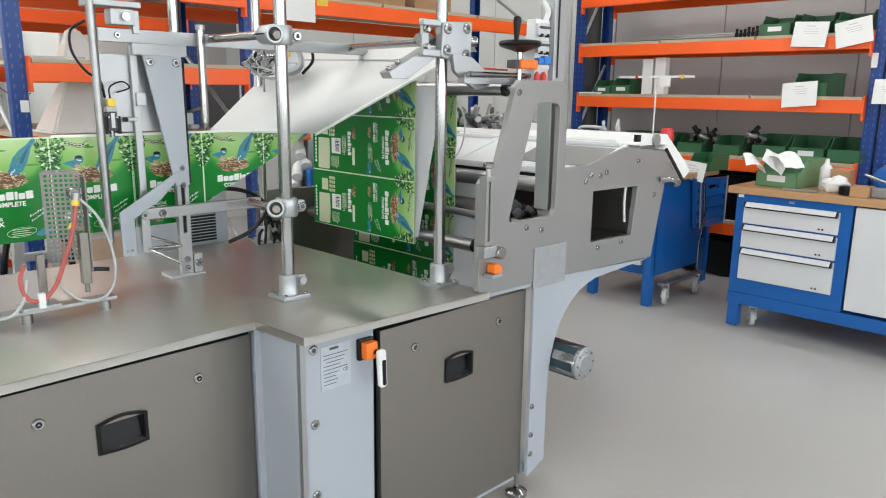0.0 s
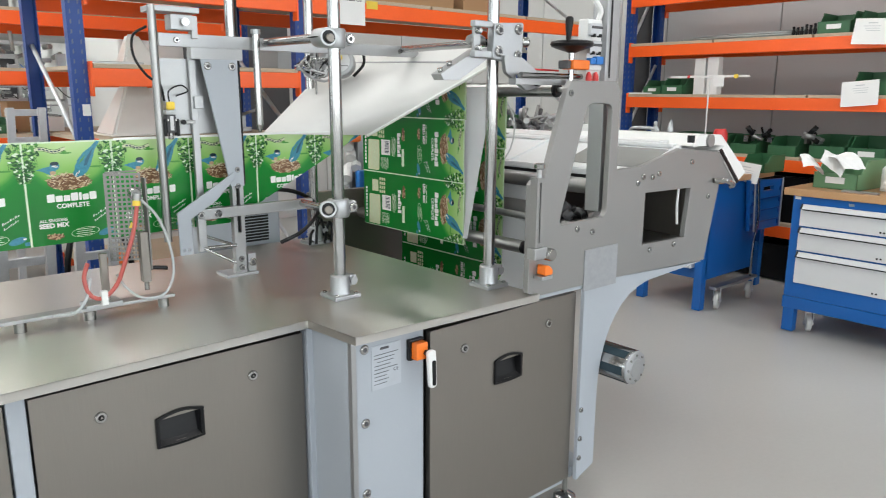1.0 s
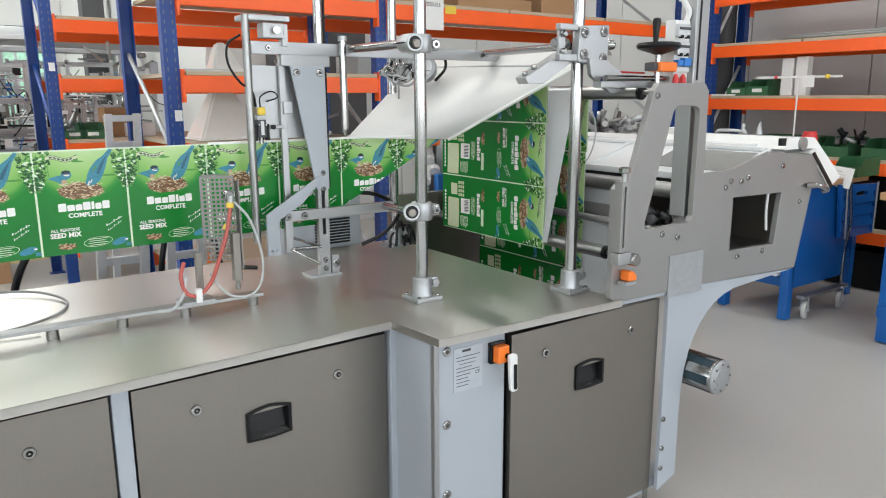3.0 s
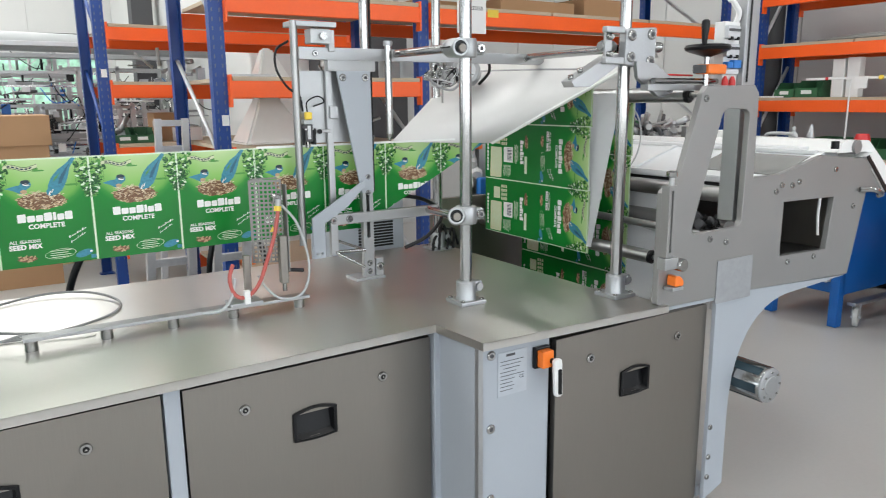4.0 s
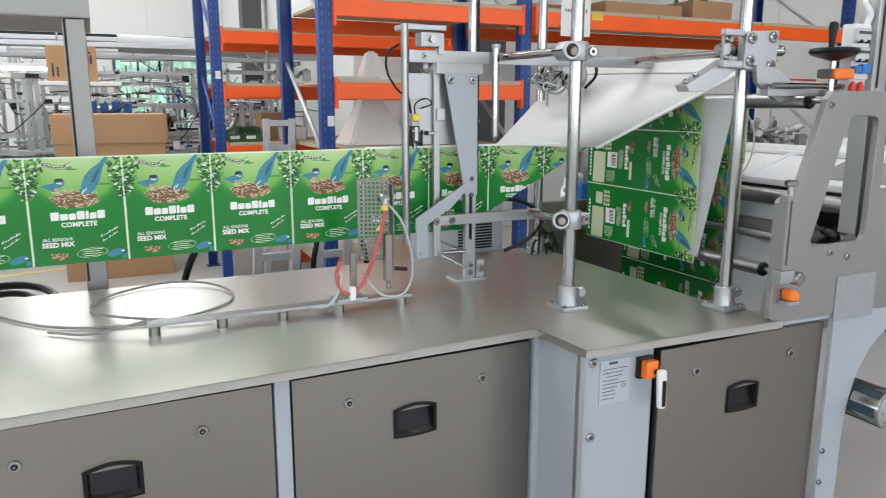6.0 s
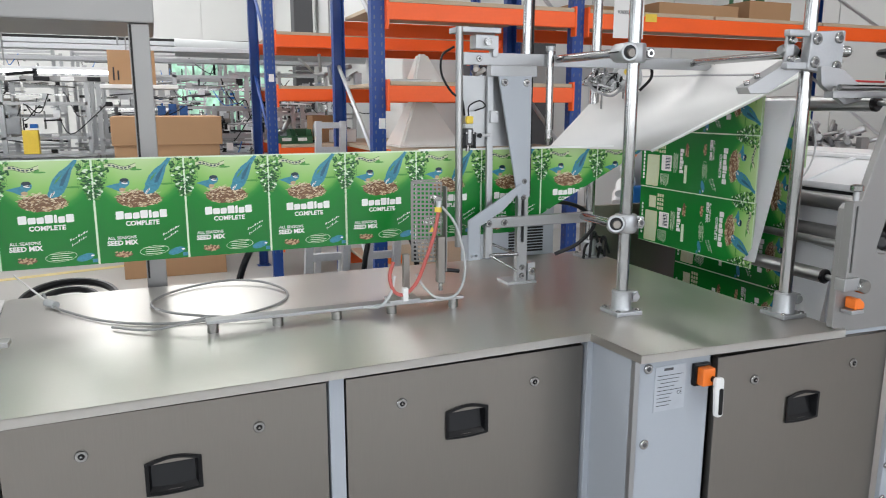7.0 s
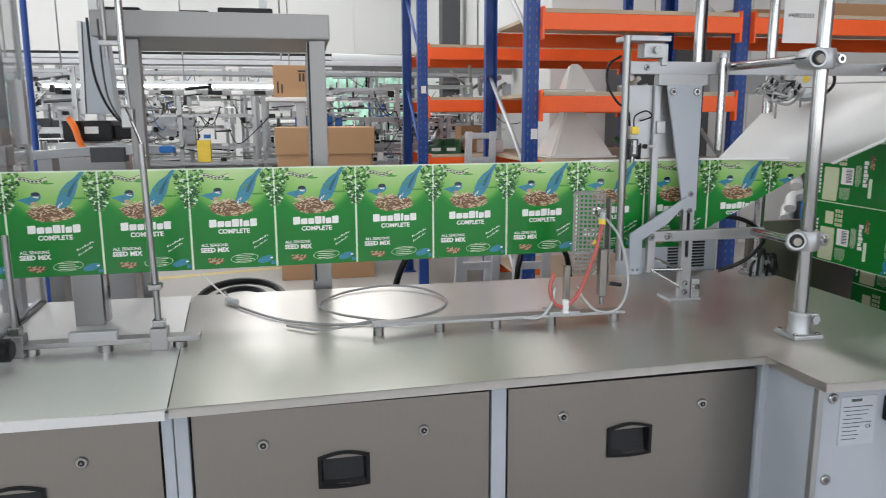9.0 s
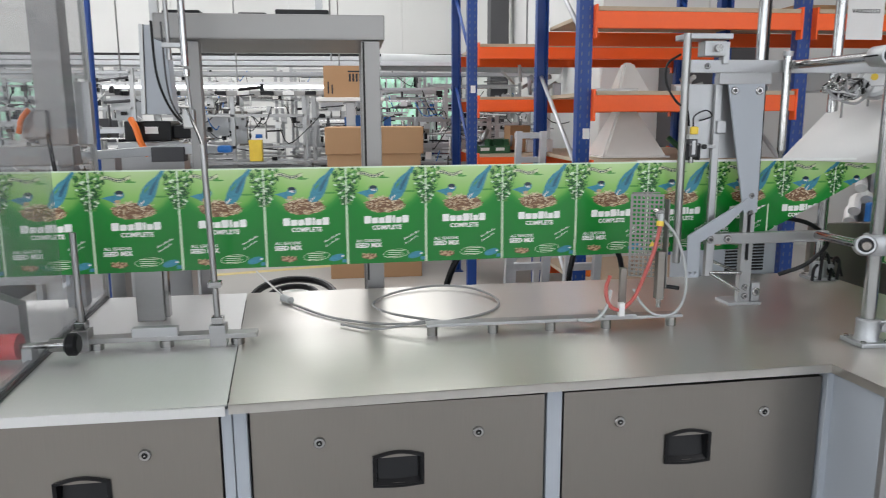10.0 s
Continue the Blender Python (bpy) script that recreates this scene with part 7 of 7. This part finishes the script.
def pouch_art():
    """The front print of one pouch as (part name, mesh)."""
    rng = random.Random(5)
    out = []
    out.append(("seam_print", flat(rect(0.0, 0, 0.011, 1), 2, 2)))
    out.append(("seam_print", flat(rect(0.989, 0, 1, 1), 2, 2)))
    out.append(("hem_print", flat(rect(0.012, 0.985, 0.988, 1.0), 2, 2)))
    for side in (0, 1):
        b = None
        for i in range(105):
            v = rng.uniform(0.62, 0.99)
            reach = 0.03 + 0.13 * min(1.0, (v - 0.60) / 0.28)
            u = 0.014 + reach * rng.random()
            pair = 18 if rng.random() < 0.5 else 150
            ring = oval(u if side == 0 else 1 - u, v, rng.uniform(0.015, 0.027), rng.uniform(0.009, 0.014), pair + rng.uniform(-30, 30), 7)
            b = flat(ring, 2 + i % 5 * 0.4, (3, 10, 3, 3, 10, 3, 2)[i % 7], b)
        for i in range(7):
            u = 0.018 + 0.022 * i
            flat(rect(u if side == 0 else 1 - u, 0.99 - rng.uniform(0.15, 0.3), (u if side == 0 else 1 - u) + 0.003, 0.99), 2, 3, b)
        out.append(("leaf_print", b))
    b = flat(oval(0.47, 0.885, 0.07, 0.010), 2, 10)
    flat(oval(0.45, 0.90, 0.028, 0.018), 2.2, 10, b)
    flat(oval(0.80, 0.74, 0.08, 0.012), 2, 10, b)
    out.append(("field_print", b))
    # ribbon: pale band with thin dark edges
    ban = [(0.135 + 0.042 * i, 0.918 + 0.016 * math.sin(i * 0.85 + 0.4)) for i in range(9)]
    b = flat([(u, v + 0.019) for u, v in ban] + [(u, v - 0.019) for u, v in reversed(ban)], 3, 3)
    flat([(u, v + 0.014) for u, v in ban] + [(u, v - 0.014) for u, v in reversed(ban)], 4, 8, b)
    for (u, v), (u2, v2) in list(zip(ban, ban[1:]))[1:7]:
        flat([(u, v - 0.007), (u2 - 0.012, v2 - 0.007), (u2 - 0.012, v2 + 0.007), (u, v + 0.007)], 5, 5, b)
    out.append(("banner_print", b))
    # heap of seed
    b = flat(oval(0.48, 0.605, 0.245, 0.096, 0, 24), 3, 6)
    for i in range(190):
        a, r = rng.uniform(0, 6.28), math.sqrt(rng.random())
        k = rng.random()
        flat(oval(0.48 + 0.262 * r * math.cos(a), 0.612 + 0.088 * r * math.sin(a), rng.uniform(0.012, 0.026), rng.uniform(0.004, 0.008), rng.uniform(-55, 55), 5), 4 + (i % 6) * 0.5, 6 if k < 0.25 else 7 if k < 0.72 else 11, b)
    for i in range(9):
        flat(oval(0.36 + rng.uniform(-0.1, 0.09), 0.675 + rng.uniform(-0.02, 0.02), rng.uniform(0.03, 0.07), 0.004, rng.uniform(-25, 50), 6), 7, 11, b)
    out.append(("seed_print", b))
    # two small blue birds
    b = flat([(0.13, 0.735), (0.20, 0.715), (0.28, 0.68), (0.33, 0.70), (0.36, 0.745), (0.30, 0.765), (0.22, 0.755)], 7, 4)
    flat(oval(0.335, 0.765, 0.056, 0.052), 8, 4, b)
    flat(oval(0.335, 0.788, 0.048, 0.024), 8.5, 5, b)
    flat(oval(0.340, 0.762, 0.036, 0.013, -8), 9, 1, b)
    flat(oval(0.345, 0.765, 0.040, 0.004, -12), 9.5, 5, b)
    flat(oval(0.31, 0.70, 0.035, 0.022), 9, 7, b)
    out.append(("bird_print", b))
    b = flat([(0.545, 0.685), (0.585, 0.650), (0.64, 0.655), (0.70, 0.695), (0.745, 0.76), (0.775, 0.83), (0.80, 0.90), (0.865, 0.985), (0.825, 0.992), (0.75, 0.93), (0.67, 0.885), (0.60, 0.82), (0.56, 0.75)], 7, 4)
    flat([(0.66, 0.75), (0.70, 0.76), (0.77, 0.89), (0.81, 0.95), (0.75, 0.89), (0.69, 0.82)], 8, 12, b)
    flat([(0.61, 0.77), (0.66, 0.815), (0.70, 0.865), (0.63, 0.81)], 8, 10, b)
    flat(oval(0.580, 0.685, 0.050, 0.045, 50), 8, 4, b)
    flat(oval(0.572, 0.672, 0.032, 0.011, 60), 9, 1, b)
    flat(oval(0.595, 0.690, 0.026, 0.008, 60), 9, 1, b)
    flat(oval(0.582, 0.680, 0.034, 0.004, 60), 9.5, 5, b)
    out.append(("bird_print", b))
    # brand name as plain blocks
    b = None
    u = 0.215
    for w, h in ((0.085, 0.080), (0.080, 0.062), (0.072, 0.062), (0.082, 0.080), (0.032, 0.080), (0.070, 0.062), (0.080, 0.080)):
        b = flat(round_ring([(u, 0.415), (u + w, 0.418), (u + w, 0.415 + h), (u, 0.412 + h)], 0.012, 3), 6, 1, b)
        u += w + 0.010
    out.append(("brand_print", b))
    b = art_words("COMPLETE", 0.5, 0.352, 0.0185, 1, 6, 0.0006)
    out.append(("text_print", b))
    out.append(("text_print", art_words("ALL SEASONS", 0.265, 0.225, 0.0125, 1, 6, 0.0002)))
    out.append(("text_print", art_words("SEED MIX", 0.265, 0.168, 0.0190, 1, 6, 0.0007)))
    b = None
    for dx, dv, ln in ((0.0, 0.0, 0.20), (0.015, -0.048, 0.17)):
        for i in range(7):
            u0 = 0.715 + dx + ln * i / 7
            v0 = 0.235 + dv + 0.085 * i / 7
            tall = 0.022 if i in (0, 3, 5) else 0.012
            b = flat([(u0, v0), (u0 + ln / 7 - 0.013, v0 + 0.006), (u0 + ln / 7 - 0.010, v0 + 0.006 + tall), (u0 + 0.004, v0 + tall)], 6, 1, b)
    out.append(("script_print", b))
    b = None
    ring = oval(0.61, 0.095, 0.165, 0.058, 4, 28)
    for p0, p1 in zip(ring, ring[1:] + ring[:1]):
        d0 = [0.61 + (p0[0] - 0.61) * 0.965, 0.095 + (p0[1] - 0.095) * 0.93]
        d1 = [0.61 + (p1[0] - 0.61) * 0.965, 0.095 + (p1[1] - 0.095) * 0.93]
        b = flat([p0, p1, d1, d0], 5, 2, b)
    for i in range(4):
        b = flat(rect(0.50 + 0.012 * (i % 2), 0.122 - 0.020 * i, 0.72 - 0.03 * (i % 2), 0.128 - 0.020 * i), 6, 2, b)
    out.append(("small_print", b))
    b = flat(oval(0.27, 0.075, 0.10, 0.034), 4, 6)
    for i in range(14):
        flat(oval(0.27 + rng.uniform(-0.08, 0.08), 0.078 + rng.uniform(-0.025, 0.025), 0.02, 0.009, rng.uniform(0, 180), 6), 5, 7, b)
    out.append(("seed_print", b))
    b = flat(oval(0.86, 0.075, 0.10, 0.042, 15), 6, 4)
    flat(oval(0.935, 0.088, 0.018, 0.010), 7, 1, b)
    flat(rect(0.93, 0.02, 0.985, 0.055), 5, 4, b)
    out.append(("bird_print", b))
    return out


ART = []
for nm, b in pouch_art():
    me = bpy.data.meshes.new(nm)
    b.to_mesh(me)
    b.free()
    for m in PRINTS:
        me.materials.append(m)
    ART.append((nm, me))
b = bm_box(0, 0, 0, PITCH, 0.0012, BAGH)
ME_SHEET = bpy.data.meshes.new("film_sheet")
b.to_mesh(ME_SHEET)
b.free()
ME_SHEET.materials.append(M_FILM)
white_back(ME_SHEET)
POUCH_LABEL = "flat green printed pouch with blue birds, hanging in the web"


def pouch():
    p = thing("printed_pouch", POUCH_LABEL, "pouch", "pouches on the web")
    share("film_sheet", ME_SHEET, p)
    for nm, me in ART:
        share(nm, me, p)
    return p


def wedge_meshes():
    """The web where it comes round the fold: pouches cut off along the slanting fold, print by print."""
    a, c = Vector((0.466 - SEAM0, 0, 0.0)), Vector((1.074 - SEAM0, 0, 0.300))
    d = c - a
    out = []
    for nm, me in [("film_sheet", ME_SHEET)] + ART:
        for k in range(1, 5):
            b = bmesh.new()
            t = me.copy()
            t.transform(pose(PITCH * k, 0, 0))
            b.from_mesh(t)
            bpy.data.meshes.remove(t)
            bmesh.ops.bisect_plane(b, geom=b.verts[:] + b.edges[:] + b.faces[:], plane_co=a, plane_no=Vector((d.z, 0, -d.x)), clear_outer=True)
            if len(b.faces):
                cut = bpy.data.meshes.new(nm)
                b.to_mesh(cut)
                for m in (M_FILM, M_FILMW) if nm == "film_sheet" else PRINTS:
                    cut.materials.append(m)
                out.append((nm, cut))
            b.free()
    return out


first = pouch()
pouches = []  # (thing, slot, first pulse in which it moves)


def strip_pose(k, back=0.0):
    """The pose of the pouch in slot k of the hanging web."""
    return pose(SEAM0, STRIP_Y, STRIP_Z, 0, 0, SKEW) @ pose(PITCH * k, back, 0)


first.matrix_basis = strip_pose(0)
pouches.append((first, 0, 0))
for k in range(-10, 0):
    pouches.append((copy_thing(first, strip_pose(k)), k, 0))
for j in (1, 2, 3):
    pouches.append((copy_thing(first, strip_pose(0, 0.003 * j)), 0, j))
WEDGE = wedge_meshes()
folds = []
for j in range(4):
    w = thing("folding_film", "green printed film running round a slanting fold", "film", "film at the fold")
    for nm, me in WEDGE:
        share(nm, me, w)
    w.matrix_basis = strip_pose(0, -0.003 + 0.0022 * j)
    folds.append((w, j))

# upright web: two prints side by side across the film, pouches lying on their side
WEB_Y0, WEB_Y1, WEB_X = 2.65, 3.325, 1.30
SIDE = Matrix(((0, 1, 0, 0), (0, 0, -1, 0), (-1, 0, 0, 0), (0, 0, 0, 1)))


def back_art():
    """The plain back print: panels, bars and small pictures (u, v in pouch units, v up)."""
    q = random.Random(3)
    b = flat(round_ring([(0.42, 0.125), (0.97, 0.11), (0.97, 0.385), (0.70, 0.40), (0.42, 0.395)], 0.02, 3), 3, 8)
    for i in range(10):
        flat(rect(0.45, 0.145 + 0.023 * i, 0.93 - q.uniform(0, 0.12), 0.151 + 0.023 * i), 4, 2, b)
    flat(rect(0.15, 0.20, 0.36, 0.355), 3, 8, b)
    for i in range(5):
        flat(rect(0.17, 0.215 + 0.026 * i, 0.34, 0.223 + 0.026 * i), 4, 2, b)
    for i in range(4):
        for j in range(3):
            flat(rect(0.10 + 0.075 * i, 0.385 + 0.05 * j, 0.155 + 0.075 * i, 0.42 + 0.05 * j), 4, 8, b)
    flat(rect(0.41, 0.445, 0.68, 0.66), 3, 1, b)
    for i in range(9):
        flat(rect(0.435 + 0.025 * i, 0.53, 0.445 + 0.025 * i + 0.006 * (i % 2), 0.63), 4, 5, b)
    for i in range(8):
        flat(rect(0.73, 0.435 + 0.024 * i, 0.96 - q.uniform(0, 0.06), 0.443 + 0.024 * i), 4, 2, b)
    for i in range(6):
        flat(rect(0.34 + q.uniform(0, 0.04), 0.695 + 0.017 * i, 0.70 - q.uniform(0, 0.08), 0.702 + 0.017 * i), 4, 2, b)
    u = 0.28
    for w, h in ((0.06, 0.075), (0.055, 0.055), (0.05, 0.055), (0.055, 0.078), (0.022, 0.075), (0.05, 0.055), (0.055, 0.078)):
        flat(rect(u, 0.83, u + w, 0.83 + h), 4, 1, b)
        u += w + 0.01
    for i in range(9):
        flat(rect(0.30 + 0.065 * i, 0.035, 0.345 + 0.065 * i, 0.07), 4, 1, b)
    flat(oval(0.30, 0.965, 0.12, 0.04), 4, 6, b)
    for i in range(12):
        flat(oval(0.30 + q.uniform(-0.1, 0.1), 0.965 + q.uniform(-0.03, 0.03), 0.02, 0.01, q.uniform(0, 180), 6), 5, 7, b)
    flat(rect(0.55, 0.93, 0.85, 0.985), 4, 2, b)
    return b


b = bm_box(0, 0, 0, PITCH, 0.0012, WEB_Y1 - WEB_Y0)
for v in b.verts:
    v.co.z += BAGH - (WEB_Y1 - WEB_Y0)
ME_WIDE = bpy.data.meshes.new("film_sheet")
b.to_mesh(ME_WIDE)
b.free()
ME_WIDE.materials.append(M_FILM)
white_back(ME_WIDE)
b = back_art()
ME_BACK = bpy.data.meshes.new("back_print")
b.to_mesh(ME_BACK)
b.free()
for m in PRINTS:
    ME_BACK.materials.append(m)
RULES = []
for u in (0.0, 0.990):
    b = flat(rect(u, -1.24, u + 0.010, 0), 2, 2)
    RULES.append(bpy.data.meshes.new("seam_print"))
    b.to_mesh(RULES[-1])
    b.free()
    for m in PRINTS:
        RULES[-1].materials.append(m)


def web_section(name_label):
    p = thing("film_section", name_label, "film", "sections of the upright film")
    share("film_sheet", ME_WIDE, p)
    for nm, me in ART:
        share(nm, me, p)
    share("back_print", ME_BACK, p, pose(0, 0, -(BAGH + 0.070)))
    for me in RULES:
        share("seam_print", me, p)
    return p


def side_pose(x, z_top, y_near=WEB_Y0):
    """The pose of a film section whose upper edge is at z_top."""
    return Matrix.Translation((x, y_near + BAGH, z_top)) @ SIDE


SLOT_A, SLOT_C = 0.911, 0.06
web_first = web_section("green printed film section with prints lying sideways, running upwards")
uprights = []  # (thing, run, slot, first pulse)
web_first.matrix_basis = side_pose(WEB_X, SLOT_A + PITCH)
uprights.append((web_first, "A", 0, 0, 0.003))
for k in (1, 2):
    uprights.append((copy_thing(web_first, side_pose(WEB_X, SLOT_A + PITCH * (k + 1))), "A", k, 0, 0.003 * (k + 1)))
for j in (1, 2, 3):
    uprights.append((copy_thing(web_first, side_pose(WEB_X + 0.003 * j, SLOT_A + PITCH)), "A", 0, j, 0.003 * (1 - j)))
for k in range(6):
    uprights.append((copy_thing(web_first, side_pose(1.522, SLOT_C + PITCH * (k + 1))), "C", k, 0, 0.003 * (k - 2)))

# white back of the film: the run down to the lower roller, and the sheet over the folding plate
b = bmesh.new()
quad = [(1.335, 2.530, 1.52), (1.452, WEB_Y1, 1.52), (1.364, WEB_Y1, 0.94), (1.300, 2.625, 0.94)]
b.faces.new([b.verts.new(q) for q in quad])
bmesh.ops.solidify(b, geom=b.faces[:], thickness=0.001)
solo("white_film_run", b, M_RUN, "white back of the film running down between rollers", "film", "white film runs")
b = bmesh.new()
quad = [(1.490, 2.45, 1.00), (1.80, WEB_Y1, 1.00), (1.72, WEB_Y1, 0.50), (1.405, 2.45, 0.50)]
b.faces.new([b.verts.new(q) for q in quad])
bmesh.ops.solidify(b, geom=b.faces[:], thickness=0.001)
solo("white_film_run", b, M_RUN, "white back of the film rising from the reel to a roller", "film", "white film runs")
solo("air_hose", bm_tube([(1.59, 2.75, 1.483), (1.635, 2.75, 1.461), (1.674, 2.75, 1.406), (1.684, 2.75, 1.342), (1.668, 2.75, 1.28), (1.635, 2.75, 1.234), (1.605, 2.75, 1.212)], 0.0035), M_HOSE, "thin clear hose curving behind the film", "hose")

b = bmesh.new()
N = 14
rows = []
for i in range(N + 1):
    s = i / N
    near = Vector((1.285, 2.36, 1.648)).lerp(Vector((1.035, 2.915, 1.337)), s)
    far = Vector((1.28, 3.47, 1.668)).lerp(Vector((0.598, 2.925, 1.356)), s)
    row = []
    for j in range(N + 1):
        r = j / N
        p = near.lerp(far, r)
        p.z += 0.004 * math.sin(math.pi * r) * (1 - s) - 0.003 * math.sin(math.pi * s) * (1 - r)
        row.append(b.verts.new(p))
    rows.append(row)
for i in range(N):
    for j in range(N):
        b.faces.new((rows[i][j], rows[i + 1][j], rows[i + 1][j + 1], rows[i][j + 1])).smooth = True
# round over the turning bar at the top
top = [b.verts.new(v.co + Vector((0.045, 0, -0.012))) for v in rows[0]]
mid = [b.verts.new(v.co + Vector((0.022, 0, 0.014))) for v in rows[0]]
for a0, a1 in ((rows[0], mid), (mid, top)):
    for j in range(N):
        b.faces.new((a0[j], a0[j + 1], a1[j + 1], a1[j])).smooth = True
bmesh.ops.recalc_face_normals(b, faces=b.faces)
hem = [rows[2][j].co.copy() for j in range(2, 13)]
sheet = thing("folding_sheet", "white film back drawn down over a slanting folding plate", "film")
part("white_sheet", b, M_FILMW, sheet)
# grey tube draws the shadow line that crosses the white sheet
part("sheet_shadow_line", bm_tube([p + Vector((0, 0, -0.001)) for p in hem], 0.0055, 8, None, 1), M_ANOD, sheet, "thin grey bar drawn as a shadow line across the sheet")
part("folded_edge", bm_cyl((1.285, 2.357, 1.647), (1.035, 2.912, 1.337), 0.0065, n=12), M_PWHITE, sheet, "bright white rounded film edge")
part("top_hem", bm_box(0.10, 2.9155, 1.3535, 1.03, 2.9168, 1.3605), M_PWHITE, sheet)


def motions():
    """The web is pulled one pouch further three times."""
    pulses = [((0.5, 0.0), (0.6, 0.16), (0.7, 0.52), (0.8, 0.86), (0.9, 1.0)),
              ((5.1, 0.0), (5.2, 0.16), (5.3, 0.68), (5.4, 0.94), (5.5, 1.0)),
              ((9.7, 0.0), (9.8, 0.26), (9.9, 0.54), (10.0, 0.80))]

    def pulled(first):
        rows = [(0.0, 0.0)]
        done = 0
        for i, pulse in enumerate(pulses):
            if i >= first:
                rows += [(t, done + f) for t, f in pulse]
                done += 1
        if rows[-1][0] < 10.0:
            rows.append((10.0, rows[-1][1]))
        return rows

    for ob, slot, start in pouches:
        base = ob.matrix_basis.copy()
        walk(ob, [(t, base @ Matrix.Translation((-PITCH * d, 0, 0))) for t, d in pulled(start)])
    for ob, start in folds:
        base = ob.matrix_basis.copy()
        walk(ob, [(t, base @ Matrix.Translation((-PITCH * d, 0, 0))) for t, d in pulled(start)])
    for ob, run, slot, start, depth in uprights:
        base = ob.matrix_basis.copy()
        last = 2 if run == "A" else 5
        rows = []
        for t, d in pulled(start):
            up = min(d, last - slot)
            back = depth * max(0.0, (slot + up) / last) if slot < last else depth
            rows.append((t, Matrix.Translation((back, 0, PITCH * up)) @ base))
        walk(ob, rows)


motions()
